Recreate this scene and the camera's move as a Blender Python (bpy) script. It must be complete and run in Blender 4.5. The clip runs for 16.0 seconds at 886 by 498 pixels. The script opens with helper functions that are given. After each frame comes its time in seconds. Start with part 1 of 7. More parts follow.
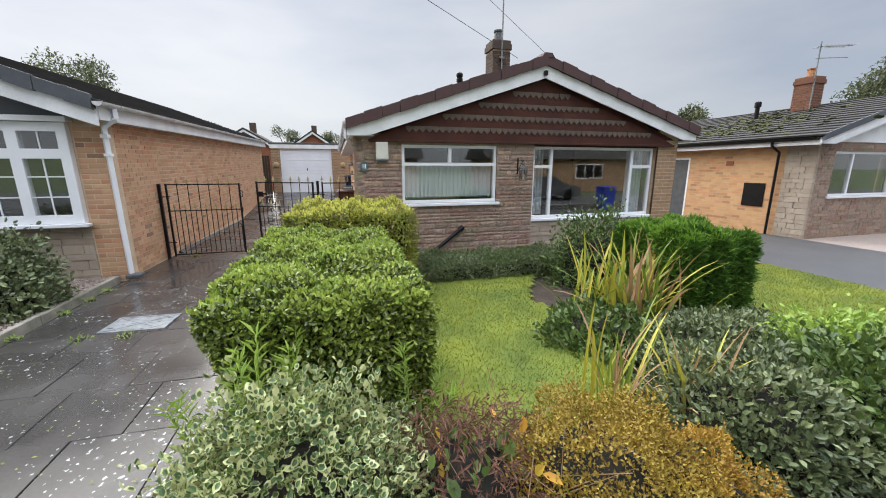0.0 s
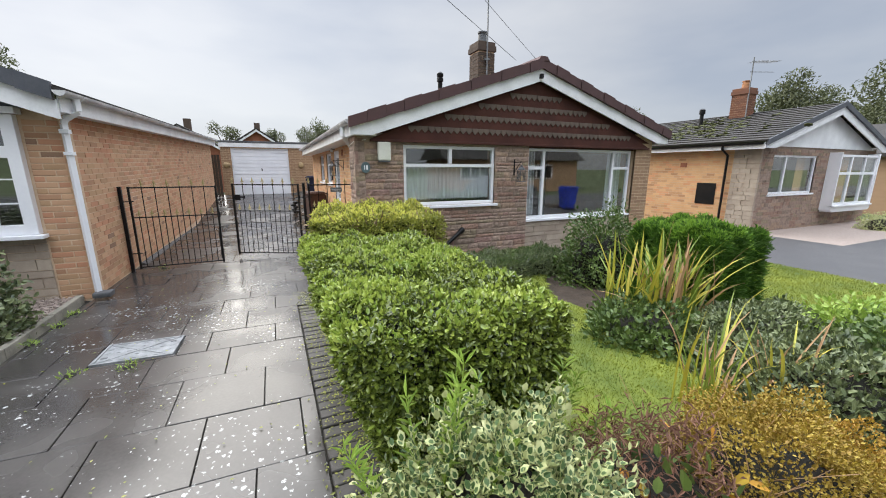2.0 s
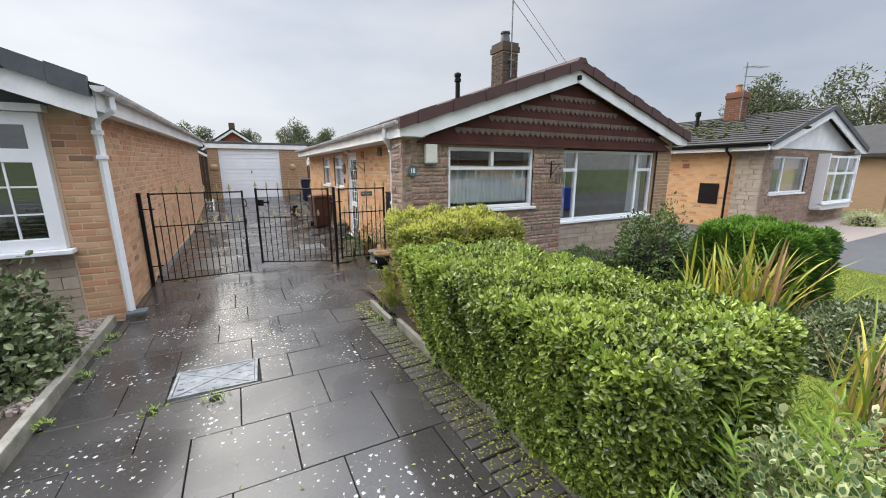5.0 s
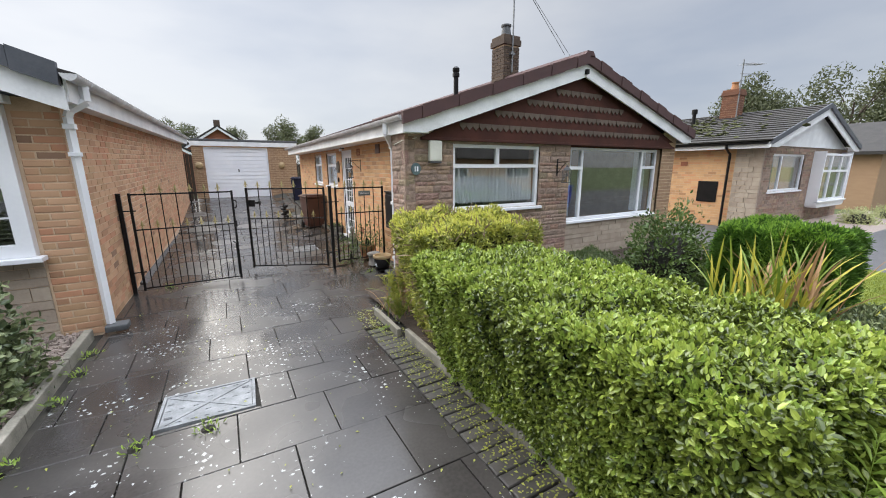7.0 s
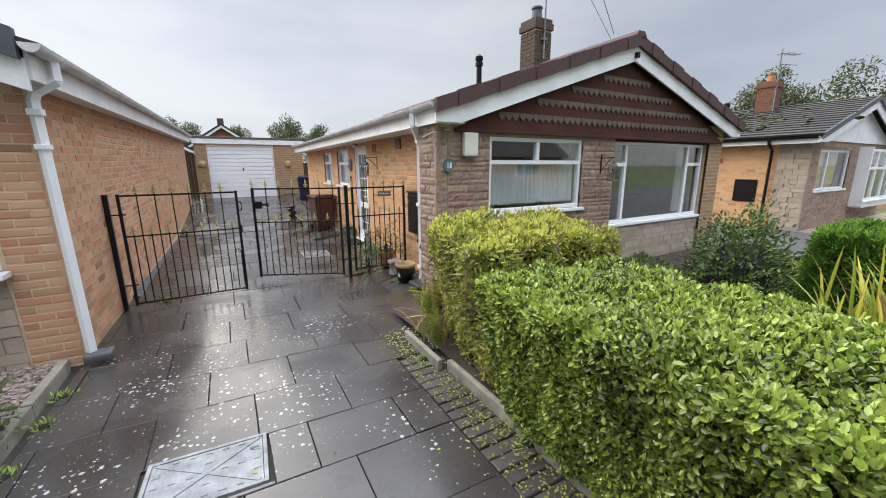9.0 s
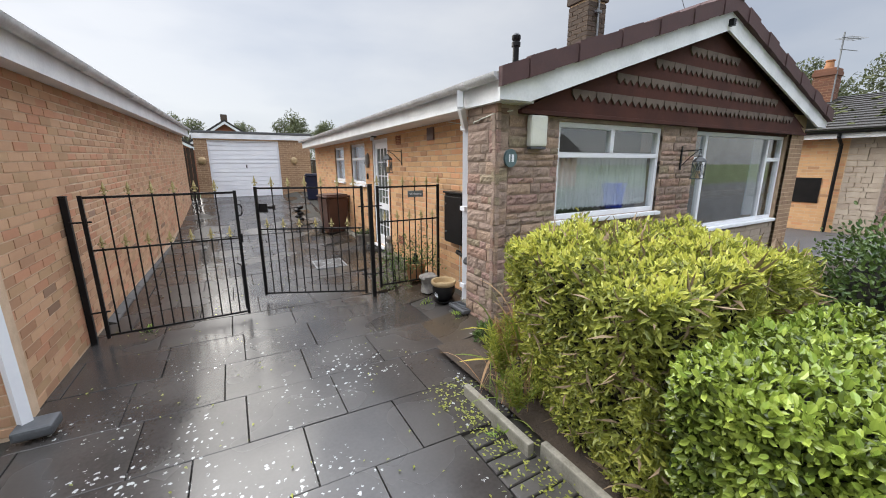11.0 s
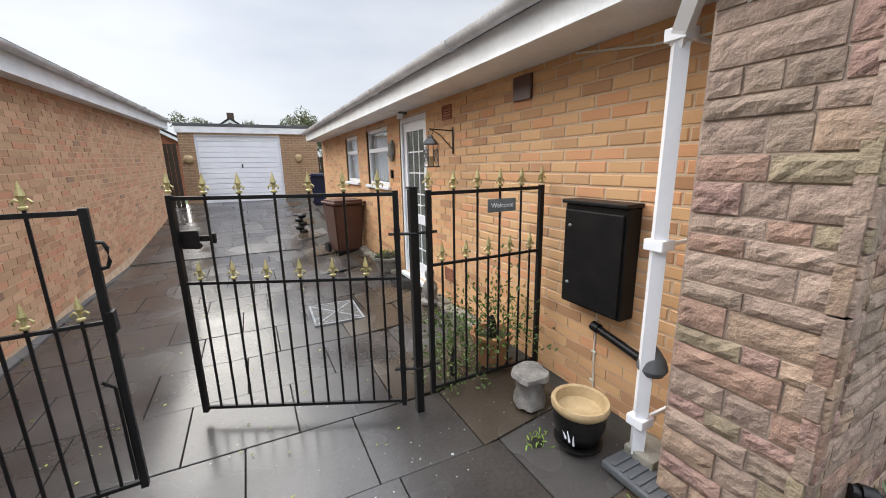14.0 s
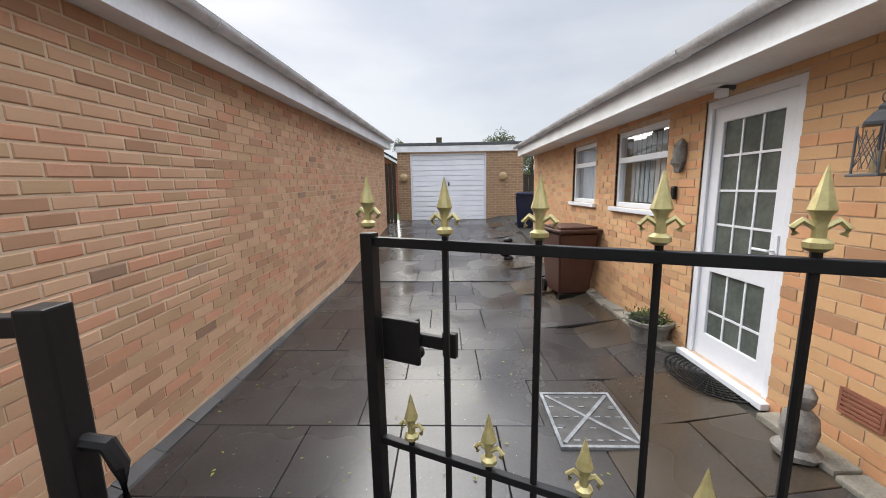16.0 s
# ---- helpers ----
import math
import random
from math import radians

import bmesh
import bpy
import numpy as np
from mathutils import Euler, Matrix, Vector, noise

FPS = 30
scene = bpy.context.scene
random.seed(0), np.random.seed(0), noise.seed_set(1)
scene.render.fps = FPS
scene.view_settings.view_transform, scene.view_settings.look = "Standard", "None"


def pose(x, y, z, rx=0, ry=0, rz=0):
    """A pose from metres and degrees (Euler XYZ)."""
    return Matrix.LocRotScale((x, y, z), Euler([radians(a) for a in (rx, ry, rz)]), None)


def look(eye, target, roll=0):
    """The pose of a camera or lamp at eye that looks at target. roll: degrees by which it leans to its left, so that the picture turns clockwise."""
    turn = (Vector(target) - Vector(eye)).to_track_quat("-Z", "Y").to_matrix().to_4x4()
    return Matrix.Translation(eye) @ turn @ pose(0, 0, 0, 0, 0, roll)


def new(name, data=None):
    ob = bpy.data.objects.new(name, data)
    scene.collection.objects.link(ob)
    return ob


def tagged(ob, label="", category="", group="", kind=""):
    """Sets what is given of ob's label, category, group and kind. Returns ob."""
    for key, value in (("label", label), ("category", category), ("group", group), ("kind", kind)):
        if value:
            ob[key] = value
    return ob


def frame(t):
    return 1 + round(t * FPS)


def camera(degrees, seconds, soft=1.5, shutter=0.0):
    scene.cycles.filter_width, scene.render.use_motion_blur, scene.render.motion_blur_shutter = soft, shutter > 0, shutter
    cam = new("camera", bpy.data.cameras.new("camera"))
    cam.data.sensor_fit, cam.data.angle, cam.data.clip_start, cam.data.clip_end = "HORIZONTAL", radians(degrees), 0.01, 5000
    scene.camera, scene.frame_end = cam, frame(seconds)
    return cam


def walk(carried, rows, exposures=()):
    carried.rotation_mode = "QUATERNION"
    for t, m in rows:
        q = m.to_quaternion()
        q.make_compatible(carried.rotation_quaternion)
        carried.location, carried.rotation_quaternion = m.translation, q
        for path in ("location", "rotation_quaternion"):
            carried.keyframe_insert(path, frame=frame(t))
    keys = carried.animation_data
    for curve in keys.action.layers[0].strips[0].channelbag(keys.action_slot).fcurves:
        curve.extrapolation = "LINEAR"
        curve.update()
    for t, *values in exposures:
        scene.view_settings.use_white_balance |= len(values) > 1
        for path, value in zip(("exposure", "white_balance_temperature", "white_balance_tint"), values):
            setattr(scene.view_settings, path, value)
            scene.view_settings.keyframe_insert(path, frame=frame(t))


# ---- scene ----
cam = camera(99.5, 16.0, soft=1.0)
PATH = [
    (0, (-0.206, 0.567, 1.726), (0.326, 2.448, 1.306), 0.0),
    (0.5, (-0.402, 0.592, 1.71), (0.297, 2.418, 1.292), 0.0),
    (1, (-0.605, 0.704, 1.692), (0.186, 2.492, 1.271), -0.0),
    (1.5, (-0.813, 0.912, 1.723), (-0.014, 2.696, 1.3), 0.0),
    (2, (-1.105, 1.045, 1.744), (-0.304, 2.829, 1.325), 0.1),
    (2.5, (-1.369, 1.194, 1.761), (-0.545, 2.968, 1.345), 0.0),
    (3, (-1.524, 1.428, 1.743), (-0.698, 3.202, 1.328), -0.0),
    (3.5, (-1.684, 1.57, 1.746), (-0.863, 3.346, 1.331), -0.0),
    (6, (-2.195, 1.915, 1.795), (-1.206, 3.603, 1.377), -0.2),
    (6.5, (-2.174, 2.018, 1.782), (-1.19, 3.708, 1.361), -0.3),
    (7, (-2.149, 2.189, 1.779), (-1.169, 3.88, 1.354), -0.2),
    (7.5, (-2.212, 2.392, 1.773), (-1.235, 4.085, 1.351), -0.2),
    (8, (-2.257, 2.592, 1.777), (-1.284, 4.287, 1.354), -0.2),
    (8.5, (-2.185, 2.812, 1.76), (-1.216, 4.509, 1.334), -0.3),
    (11, (-2.06, 4.256, 1.7), (-1.112, 5.962, 1.263), -0.3),
    (11.5, (-1.945, 4.651, 1.667), (-1.003, 6.359, 1.227), -0.4),
    (12, (-1.859, 5.054, 1.647), (-0.926, 6.765, 1.199), -0.5),
    (12.5, (-1.759, 5.457, 1.642), (-0.83, 7.169, 1.188), -0.6),
    (13, (-1.615, 5.867, 1.64), (-0.695, 7.583, 1.186), -0.7),
    (13.5, (-1.553, 6.301, 1.606), (-0.645, 8.028, 1.165), -0.5),
    (14, (-1.411, 6.783, 1.593), (-0.524, 8.522, 1.156), -1.1),
    (14.5, (-1.409, 7.278, 1.582), (-0.538, 9.033, 1.182), -1.0),
    (15, (-1.452, 7.714, 1.57), (-0.626, 9.503, 1.226), -1.0),
    (15.5, (-1.489, 8.155, 1.563), (-1.11, 10.091, 1.232), -0.9),
    (16, (-1.638, 8.529, 1.554), (-1.648, 10.503, 1.235), -1.0),
]
walk(cam, [(t, look(eye, target, roll)) for t, eye, target, roll in PATH],
     [(0.0, 0.54), (3.5, 0.57), (9.0, 0.58), (11.0, 0.61), (12.5, 0.70), (14.0, 0.70), (15.0, 0.72), (16.0, 0.58)])

# world, sun, exposure
world = bpy.data.worlds.new("overcast_sky")
scene.world = world
world.use_nodes = True
SUN_AZ, SUN_EL = radians(-30), radians(34)


def build_world():
    nt = world.node_tree
    n, l = nt.nodes, nt.links
    n.clear()
    out, bg = n.new("ShaderNodeOutputWorld"), n.new("ShaderNodeBackground")
    sky = n.new("ShaderNodeTexSky")
    sky.sky_type, sky.sun_disc = "NISHITA", False
    sky.sun_elevation, sky.sun_rotation = SUN_EL, SUN_AZ
    co = n.new("ShaderNodeTexCoord")
    mp = n.new("ShaderNodeMapping")
    mp.inputs["Scale"].default_value = (1.0, 1.0, 3.2)
    no = n.new("ShaderNodeTexNoise")
    no.inputs["Scale"].default_value, no.inputs["Detail"].default_value = 1.6, 5
    ramp = n.new("ShaderNodeValToRGB")
    ramp.color_ramp.elements[0].position, ramp.color_ramp.elements[0].color = 0.32, (0.47, 0.52, 0.62, 1)
    ramp.color_ramp.elements[1].position, ramp.color_ramp.elements[1].color = 0.68, (0.72, 0.74, 0.78, 1)
    # the cloud is brighter round the hidden sun
    dot = n.new("ShaderNodeVectorMath")
    dot.operation = "DOT_PRODUCT"
    dot.inputs[1].default_value = (math.sin(SUN_AZ) * 0.85, math.cos(SUN_AZ) * 0.85, 0.53)
    glow = n.new("ShaderNodeMapRange")
    glow.inputs["From Min"].default_value, glow.inputs["From Max"].default_value = 0.35, 1.0
    glow.inputs["To Min"].default_value, glow.inputs["To Max"].default_value = 0.91, 1.14
    # an overcast sky is brighter overhead than near the horizon
    sep = n.new("ShaderNodeSeparateXYZ")
    zen = n.new("ShaderNodeMapRange")
    zen.interpolation_type = "SMOOTHSTEP"
    zen.inputs["From Min"].default_value, zen.inputs["From Max"].default_value = 0.45, 0.82
    zen.inputs["To Min"].default_value, zen.inputs["To Max"].default_value = 0.70, 5.0
    both = n.new("ShaderNodeMath")
    both.operation = "MULTIPLY"
    l.new(co.outputs["Generated"], sep.inputs[0])
    l.new(sep.outputs["Z"], zen.inputs["Value"])
    l.new(glow.outputs[0], both.inputs[0])
    l.new(zen.outputs[0], both.inputs[1])
    mul = n.new("ShaderNodeVectorMath")
    mul.operation = "SCALE"
    skys = n.new("ShaderNodeVectorMath")
    skys.operation = "SCALE"
    skys.inputs["Scale"].default_value = 0.1
    mix = n.new("ShaderNodeMix")
    mix.data_type = "RGBA"
    mix.inputs["Factor"].default_value = 0.88
    l.new(co.outputs["Generated"], mp.inputs[0])
    l.new(mp.outputs[0], no.inputs["Vector"])
    l.new(no.outputs["Fac"], ramp.inputs[0])
    l.new(co.outputs["Generated"], dot.inputs[0])
    l.new(dot.outputs["Value"], glow.inputs["Value"])
    l.new(ramp.outputs[0], mul.inputs[0])
    l.new(both.outputs[0], mul.inputs["Scale"])
    l.new(sky.outputs[0], skys.inputs[0])
    l.new(skys.outputs[0], mix.inputs["A"])
    l.new(mul.outputs[0], mix.inputs["B"])
    l.new(mix.outputs["Result"], bg.inputs["Color"])
    bg.inputs["Strength"].default_value = 1.0
    l.new(bg.outputs[0], out.inputs["Surface"])


build_world()
sun = new("sun", bpy.data.lights.new("sun", "SUN"))
sun.data.energy, sun.data.angle, sun.data.color = 2.5, radians(60), (1.0, 0.95, 0.86)
sun.matrix_world = look((math.sin(SUN_AZ) * 30, 7 + math.cos(SUN_AZ) * 30, 30 * math.tan(SUN_EL)), (0, 7, 0))


# materials
def mat(name, c1, c2=None, rough=0.7, scale=6.0, fine=60.0, bump=0.15, metal=0.0, spread=0.0, island=False, coat=0.0, spec=0.5, dist=0.01, stretch=None, trans=0.0, kinds=()):
    """Two-scale noise colour between c1 and c2, fine relief; spread varies pieces one by one."""
    m = bpy.data.materials.new(name)
    m.use_nodes = True
    nt = m.node_tree
    n, l = nt.nodes, nt.links
    b = n["Principled BSDF"]
    c2 = c2 or tuple(v * 0.8 for v in c1)
    co = n.new("ShaderNodeTexCoord")
    src = co.outputs["Object"]
    if stretch:
        mp = n.new("ShaderNodeMapping")
        mp.inputs["Scale"].default_value = stretch
        l.new(src, mp.inputs[0])
        src = mp.outputs[0]
    geo = n.new("ShaderNodeNewGeometry")
    big, small = n.new("ShaderNodeTexNoise"), n.new("ShaderNodeTexNoise")
    for t, sc in ((big, scale), (small, fine)):
        t.inputs["Scale"].default_value, t.inputs["Detail"].default_value = sc, 4
        l.new(src if stretch else geo.outputs["Position"], t.inputs["Vector"])
    mx = n.new("ShaderNodeMath")
    mx.operation = "MULTIPLY_ADD"
    mx.inputs[1].default_value, mx.inputs[2].default_value = 0.45, -0.22
    l.new(small.outputs["Fac"], mx.inputs[0])
    ad = n.new("ShaderNodeMath")
    ad.operation = "ADD"
    l.new(big.outputs["Fac"], ad.inputs[0])
    l.new(mx.outputs[0], ad.inputs[1])
    rp = n.new("ShaderNodeMapRange")
    rp.inputs["From Min"].default_value, rp.inputs["From Max"].default_value = 0.3, 0.7
    l.new(ad.outputs[0], rp.inputs["Value"])
    fac = rp.outputs[0]
    if spread:
        if island:
            rnd = geo.outputs["Random Per Island"]
        else:
            oi = n.new("ShaderNodeObjectInfo")
            rnd = oi.outputs["Random"]
        rr = n.new("ShaderNodeMath")
        rr.operation = "MULTIPLY_ADD"
        rr.inputs[1].default_value = spread
        l.new(rnd, rr.inputs[0])
        sc2 = n.new("ShaderNodeMath")
        sc2.operation = "MULTIPLY"
        sc2.inputs[1].default_value = 1 - spread
        l.new(fac, sc2.inputs[0])
        l.new(sc2.outputs[0], rr.inputs[2])
        fac = rr.outputs[0]
    mix = n.new("ShaderNodeMix")
    mix.data_type = "RGBA"
    mix.inputs["A"].default_value, mix.inputs["B"].default_value = (*c1, 1), (*c2, 1)
    l.new(fac, mix.inputs["Factor"])
    l.new(mix.outputs["Result"], b.inputs["Base Color"])
    if kinds:
        # some pieces were fired pinker, greyer or darker than the rest
        fr = n.new("ShaderNodeMath")
        fr.operation = "MULTIPLY"
        fr.inputs[1].default_value = 37.7
        l.new(rnd, fr.inputs[0])
        fc = n.new("ShaderNodeMath")
        fc.operation = "FRACT"
        l.new(fr.outputs[0], fc.inputs[0])
        ramp = n.new("ShaderNodeValToRGB")
        ramp.color_ramp.interpolation = "CONSTANT"
        ramp.color_ramp.elements[0].color = (1, 1, 1, 1)
        ramp.color_ramp.elements[1].position, ramp.color_ramp.elements[1].color = kinds[0][0], (*kinds[0][1], 1)
        for at, tint in kinds[1:]:
            ramp.color_ramp.elements.new(at).color = (*tint, 1)
        l.new(fc.outputs[0], ramp.inputs["Fac"])
        tm = n.new("ShaderNodeMix")
        tm.data_type, tm.blend_type = "RGBA", "MULTIPLY"
        tm.inputs["Factor"].default_value = 1.0
        l.new(mix.outputs["Result"], tm.inputs["A"])
        l.new(ramp.outputs["Color"], tm.inputs["B"])
        l.new(tm.outputs["Result"], b.inputs["Base Color"])
    b.inputs["Roughness"].default_value, b.inputs["Metallic"].default_value = rough, metal
    b.inputs["Specular IOR Level"].default_value = spec
    b.inputs["Coat Weight"].default_value = coat
    if trans:
        tr = n.new("ShaderNodeBsdfTranslucent")
        ms = n.new("ShaderNodeMixShader")
        ms.inputs[0].default_value = trans
        l.new(mix.outputs["Result"], tr.inputs["Color"])
        l.new(b.outputs[0], ms.inputs[1])
        l.new(tr.outputs[0], ms.inputs[2])
        l.new(ms.outputs[0], n["Material Output"].inputs["Surface"])
    if bump:
        bp = n.new("ShaderNodeBump")
        bp.inputs["Strength"].default_value, bp.inputs["Distance"].default_value = bump, dist
        l.new(ad.outputs[0], bp.inputs["Height"])
        l.new(bp.outputs[0], b.inputs["Normal"])
    return m


def glass_mat(name, tint=(1, 1, 1), alpha=0.75):
    """A thin pane: a clear sheet with the gloss of glass on it."""
    m = bpy.data.materials.new(name)
    m.use_nodes = True
    n, l = m.node_tree.nodes, m.node_tree.links
    n.clear()
    out, tr, gl, ms, fr = (n.new("ShaderNode" + k) for k in ("OutputMaterial", "BsdfTransparent", "BsdfGlossy", "MixShader", "LayerWeight"))
    tr.inputs["Color"].default_value = (*tint, 1)
    gl.inputs["Roughness"].default_value = 0.015
    pw = n.new("ShaderNodeMath")
    pw.operation = "POWER"
    pw.inputs[1].default_value = 4.0
    mr = n.new("ShaderNodeMapRange")
    mr.inputs["To Min"].default_value, mr.inputs["To Max"].default_value = 0.13, 0.85
    l.new(fr.outputs["Facing"], pw.inputs[0])
    l.new(pw.outputs[0], mr.inputs["Value"])
    l.new(mr.outputs[0], ms.inputs[0])
    l.new(tr.outputs[0], ms.inputs[1])
    l.new(gl.outputs[0], ms.inputs[2])
    l.new(ms.outputs[0], out.inputs["Surface"])
    return m


def slab_mat(name, c1, c2, wet=0.34):
    """Wet concrete paving: damp patches with gloss, pale lichen spots, stains."""
    m = mat(name, c1, c2, rough=0.45, scale=1.6, fine=45, bump=0.12, spread=0.3, dist=0.004)
    n, l = m.node_tree.nodes, m.node_tree.links
    b = n["Principled BSDF"]
    geo = n.new("ShaderNodeNewGeometry")
    vo = n.new("ShaderNodeTexVoronoi")
    vo.inputs["Scale"].default_value = 24
    wob = n.new("ShaderNodeTexNoise")
    wob.inputs["Scale"].default_value = 40
    add = n.new("ShaderNodeVectorMath")
    add.operation = "MULTIPLY_ADD"
    add.inputs[1].default_value = (0.035, 0.035, 0.035)
    l.new(wob.outputs["Color"], add.inputs[0])
    l.new(geo.outputs["Position"], add.inputs[2])
    l.new(add.outputs[0], vo.inputs["Vector"])
    col = n.new("ShaderNodeSeparateColor")
    l.new(vo.outputs["Color"], col.inputs[0])
    # spot radius differs from cell to cell, and spots come in drifts
    rad = n.new("ShaderNodeMath")
    rad.operation = "MULTIPLY"
    rad.inputs[1].default_value = 0.36
    l.new(col.outputs[0], rad.inputs[0])
    drift = n.new("ShaderNodeTexNoise")
    drift.inputs["Scale"].default_value = 1.1
    l.new(geo.outputs["Position"], drift.inputs["Vector"])
    dr = n.new("ShaderNodeMapRange")
    dr.inputs["From Min"].default_value, dr.inputs["From Max"].default_value = 0.39, 0.57
    l.new(drift.outputs["Fac"], dr.inputs["Value"])
    # the sheltered paving beyond the gate is nearly free of lichen
    sep = n.new("ShaderNodeSeparateXYZ")
    l.new(geo.outputs["Position"], sep.inputs[0])
    gate = n.new("ShaderNodeMapRange")
    gate.inputs["From Min"].default_value, gate.inputs["From Max"].default_value = 7.2, 8.8
    gate.inputs["To Min"].default_value, gate.inputs["To Max"].default_value = 1.0, 0.28
    l.new(sep.outputs["Y"], gate.inputs["Value"])
    both = n.new("ShaderNodeMath")
    both.operation = "MULTIPLY"
    l.new(dr.outputs[0], both.inputs[0])
    l.new(gate.outputs[0], both.inputs[1])
    rad2 = n.new("ShaderNodeMath")
    rad2.operation = "MULTIPLY"
    l.new(rad.outputs[0], rad2.inputs[0])
    l.new(both.outputs[0], rad2.inputs[1])
    lt = n.new("ShaderNodeMath")
    lt.operation = "LESS_THAN"
    l.new(vo.outputs["Distance"], lt.inputs[0])
    l.new(rad2.outputs[0], lt.inputs[1])
    old = b.inputs["Base Color"].links[0].from_socket
    mx = n.new("ShaderNodeMix")
    mx.data_type = "RGBA"
    mx.inputs["B"].default_value = (0.36, 0.37, 0.36, 1)
    l.new(lt.outputs[0], mx.inputs["Factor"])
    l.new(old, mx.inputs["A"])
    l.new(mx.outputs["Result"], b.inputs["Base Color"])
    wetn = n.new("ShaderNodeTexNoise")
    wetn.inputs["Scale"].default_value = 1.3
    l.new(geo.outputs["Position"], wetn.inputs["Vector"])
    wr = n.new("ShaderNodeMapRange")
    wr.inputs["From Min"].default_value, wr.inputs["From Max"].default_value = 0.35, 0.65
    wr.inputs["To Min"].default_value, wr.inputs["To Max"].default_value = 0.15, wet
    l.new(wetn.outputs["Fac"], wr.inputs["Value"])
    l.new(wr.outputs[0], b.inputs["Roughness"])
    return m


M = {}
KINDS_MAIN = ((0.62, (1.0, 0.86, 0.86)), (0.82, (0.84, 0.82, 0.84)), (0.95, (0.70, 0.64, 0.66)))
KINDS_LEFT = ((0.45, (0.98, 0.82, 0.80)), (0.65, (0.86, 0.89, 0.84)), (0.86, (0.78, 0.72, 0.70)), (0.985, (0.52, 0.52, 0.56)))
M["brick"] = mat("buff_brick", (0.65, 0.395, 0.20), (0.53, 0.305, 0.145), 0.85, 3, 90, 0.5, spread=0.5, dist=0.004, stretch=(1, 1, 3), kinds=KINDS_MAIN)
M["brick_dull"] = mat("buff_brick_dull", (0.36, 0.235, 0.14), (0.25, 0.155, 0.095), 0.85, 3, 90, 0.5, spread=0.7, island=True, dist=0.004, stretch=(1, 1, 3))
M["brick_far"] = mat("buff_brick_far", (0.65, 0.395, 0.20), (0.53, 0.305, 0.145), 0.85, 3, 90, 0.5, spread=0.5, island=True, dist=0.004, kinds=KINDS_MAIN)
M["brick_left"] = mat("brown_buff_brick", (0.56, 0.35, 0.21), (0.43, 0.25, 0.145), 0.85, 3, 90, 0.5, spread=0.6, dist=0.004, stretch=(1, 1, 3), kinds=KINDS_LEFT)
M["brick_left_far"] = mat("brown_buff_brick_joined", (0.56, 0.35, 0.21), (0.43, 0.25, 0.145), 0.85, 3, 90, 0.5, spread=0.6, island=True, dist=0.004, kinds=KINDS_LEFT)
M["mortar_pale"] = mat("pale_mortar", (0.62, 0.46, 0.32), (0.47, 0.34, 0.23), 0.95, 8, 120, 0.3, dist=0.003)
M["mortar"] = mat("mortar", (0.62, 0.46, 0.31), (0.47, 0.34, 0.225), 0.95, 8, 120, 0.3, dist=0.003)
KINDS_STONE = ((0.40, (0.92, 0.80, 0.76)), (0.58, (1.12, 1.08, 0.98)), (0.76, (0.80, 0.82, 0.80)), (0.90, (0.86, 0.94, 0.80)))
M["stone"] = mat("cast_stone", (0.39, 0.285, 0.22), (0.19, 0.135, 0.108), 0.9, 14, 80, 1.0, spread=0.35, dist=0.015, kinds=KINDS_STONE)
M["stone_far"] = mat("cast_stone_joined", (0.39, 0.285, 0.22), (0.19, 0.135, 0.108), 0.9, 14, 80, 1.0, spread=0.35, island=True, dist=0.015, kinds=KINDS_STONE)
M["stone_red"] = mat("reddish_stone", (0.34, 0.22, 0.175), (0.22, 0.135, 0.115), 0.9, 12, 45, 1.0, dist=0.03)
M["brick_pink"] = mat("pinkish_brick", (0.54, 0.30, 0.18), (0.46, 0.235, 0.14), 0.85, 3, 90, 0.5, dist=0.004)
M["brick_grey"] = mat("burnt_brick", (0.40, 0.26, 0.165), (0.30, 0.19, 0.13), 0.85, 3, 90, 0.5, dist=0.004)
M["stone_pale"] = mat("pale_stone", (0.44, 0.37, 0.29), (0.29, 0.23, 0.18), 0.9, 7, 50, 0.8, spread=0.5, island=True, dist=0.015)
M["stone_mortar"] = mat("stone_mortar", (0.38, 0.295, 0.235), (0.27, 0.205, 0.165), 0.95, 8, 100, 0.4)
M["white"] = mat("white_plastic", (0.80, 0.81, 0.83), (0.74, 0.75, 0.78), 0.35, 2, 30, 0.02)
M["white_paint"] = mat("white_painted_board", (0.80, 0.81, 0.82), (0.66, 0.67, 0.68), 0.5, 3, 40, 0.08)
M["fascia_grey"] = mat("weathered_white_gutter", (0.72, 0.72, 0.73), (0.46, 0.46, 0.46), 0.5, 4, 50, 0.08)
M["roof_brown"] = mat("brown_concrete_tile", (0.085, 0.04, 0.038), (0.05, 0.026, 0.026), 0.75, 5, 60, 0.4, spread=0.5, island=True)
M["roof_grey"] = mat("grey_concrete_tile", (0.022, 0.020, 0.019), (0.045, 0.041, 0.036), 0.85, 3, 60, 0.4, spread=0.4, island=True)
M["moss"] = mat("moss", (0.075, 0.08, 0.02), (0.04, 0.048, 0.015), 1, 8, 70, 0.6)
M["verge_slate"] = mat("dark_slate_verge", (0.05, 0.056, 0.068), (0.10, 0.105, 0.12), 0.6, 4, 50, 0.3, spread=0.4, island=True)
M["board_brown"] = mat("red_brown_cladding", (0.088, 0.032, 0.023), (0.05, 0.020, 0.016), 0.8, 4, 60, 0.3, spread=0.3, island=True, spec=0.25)
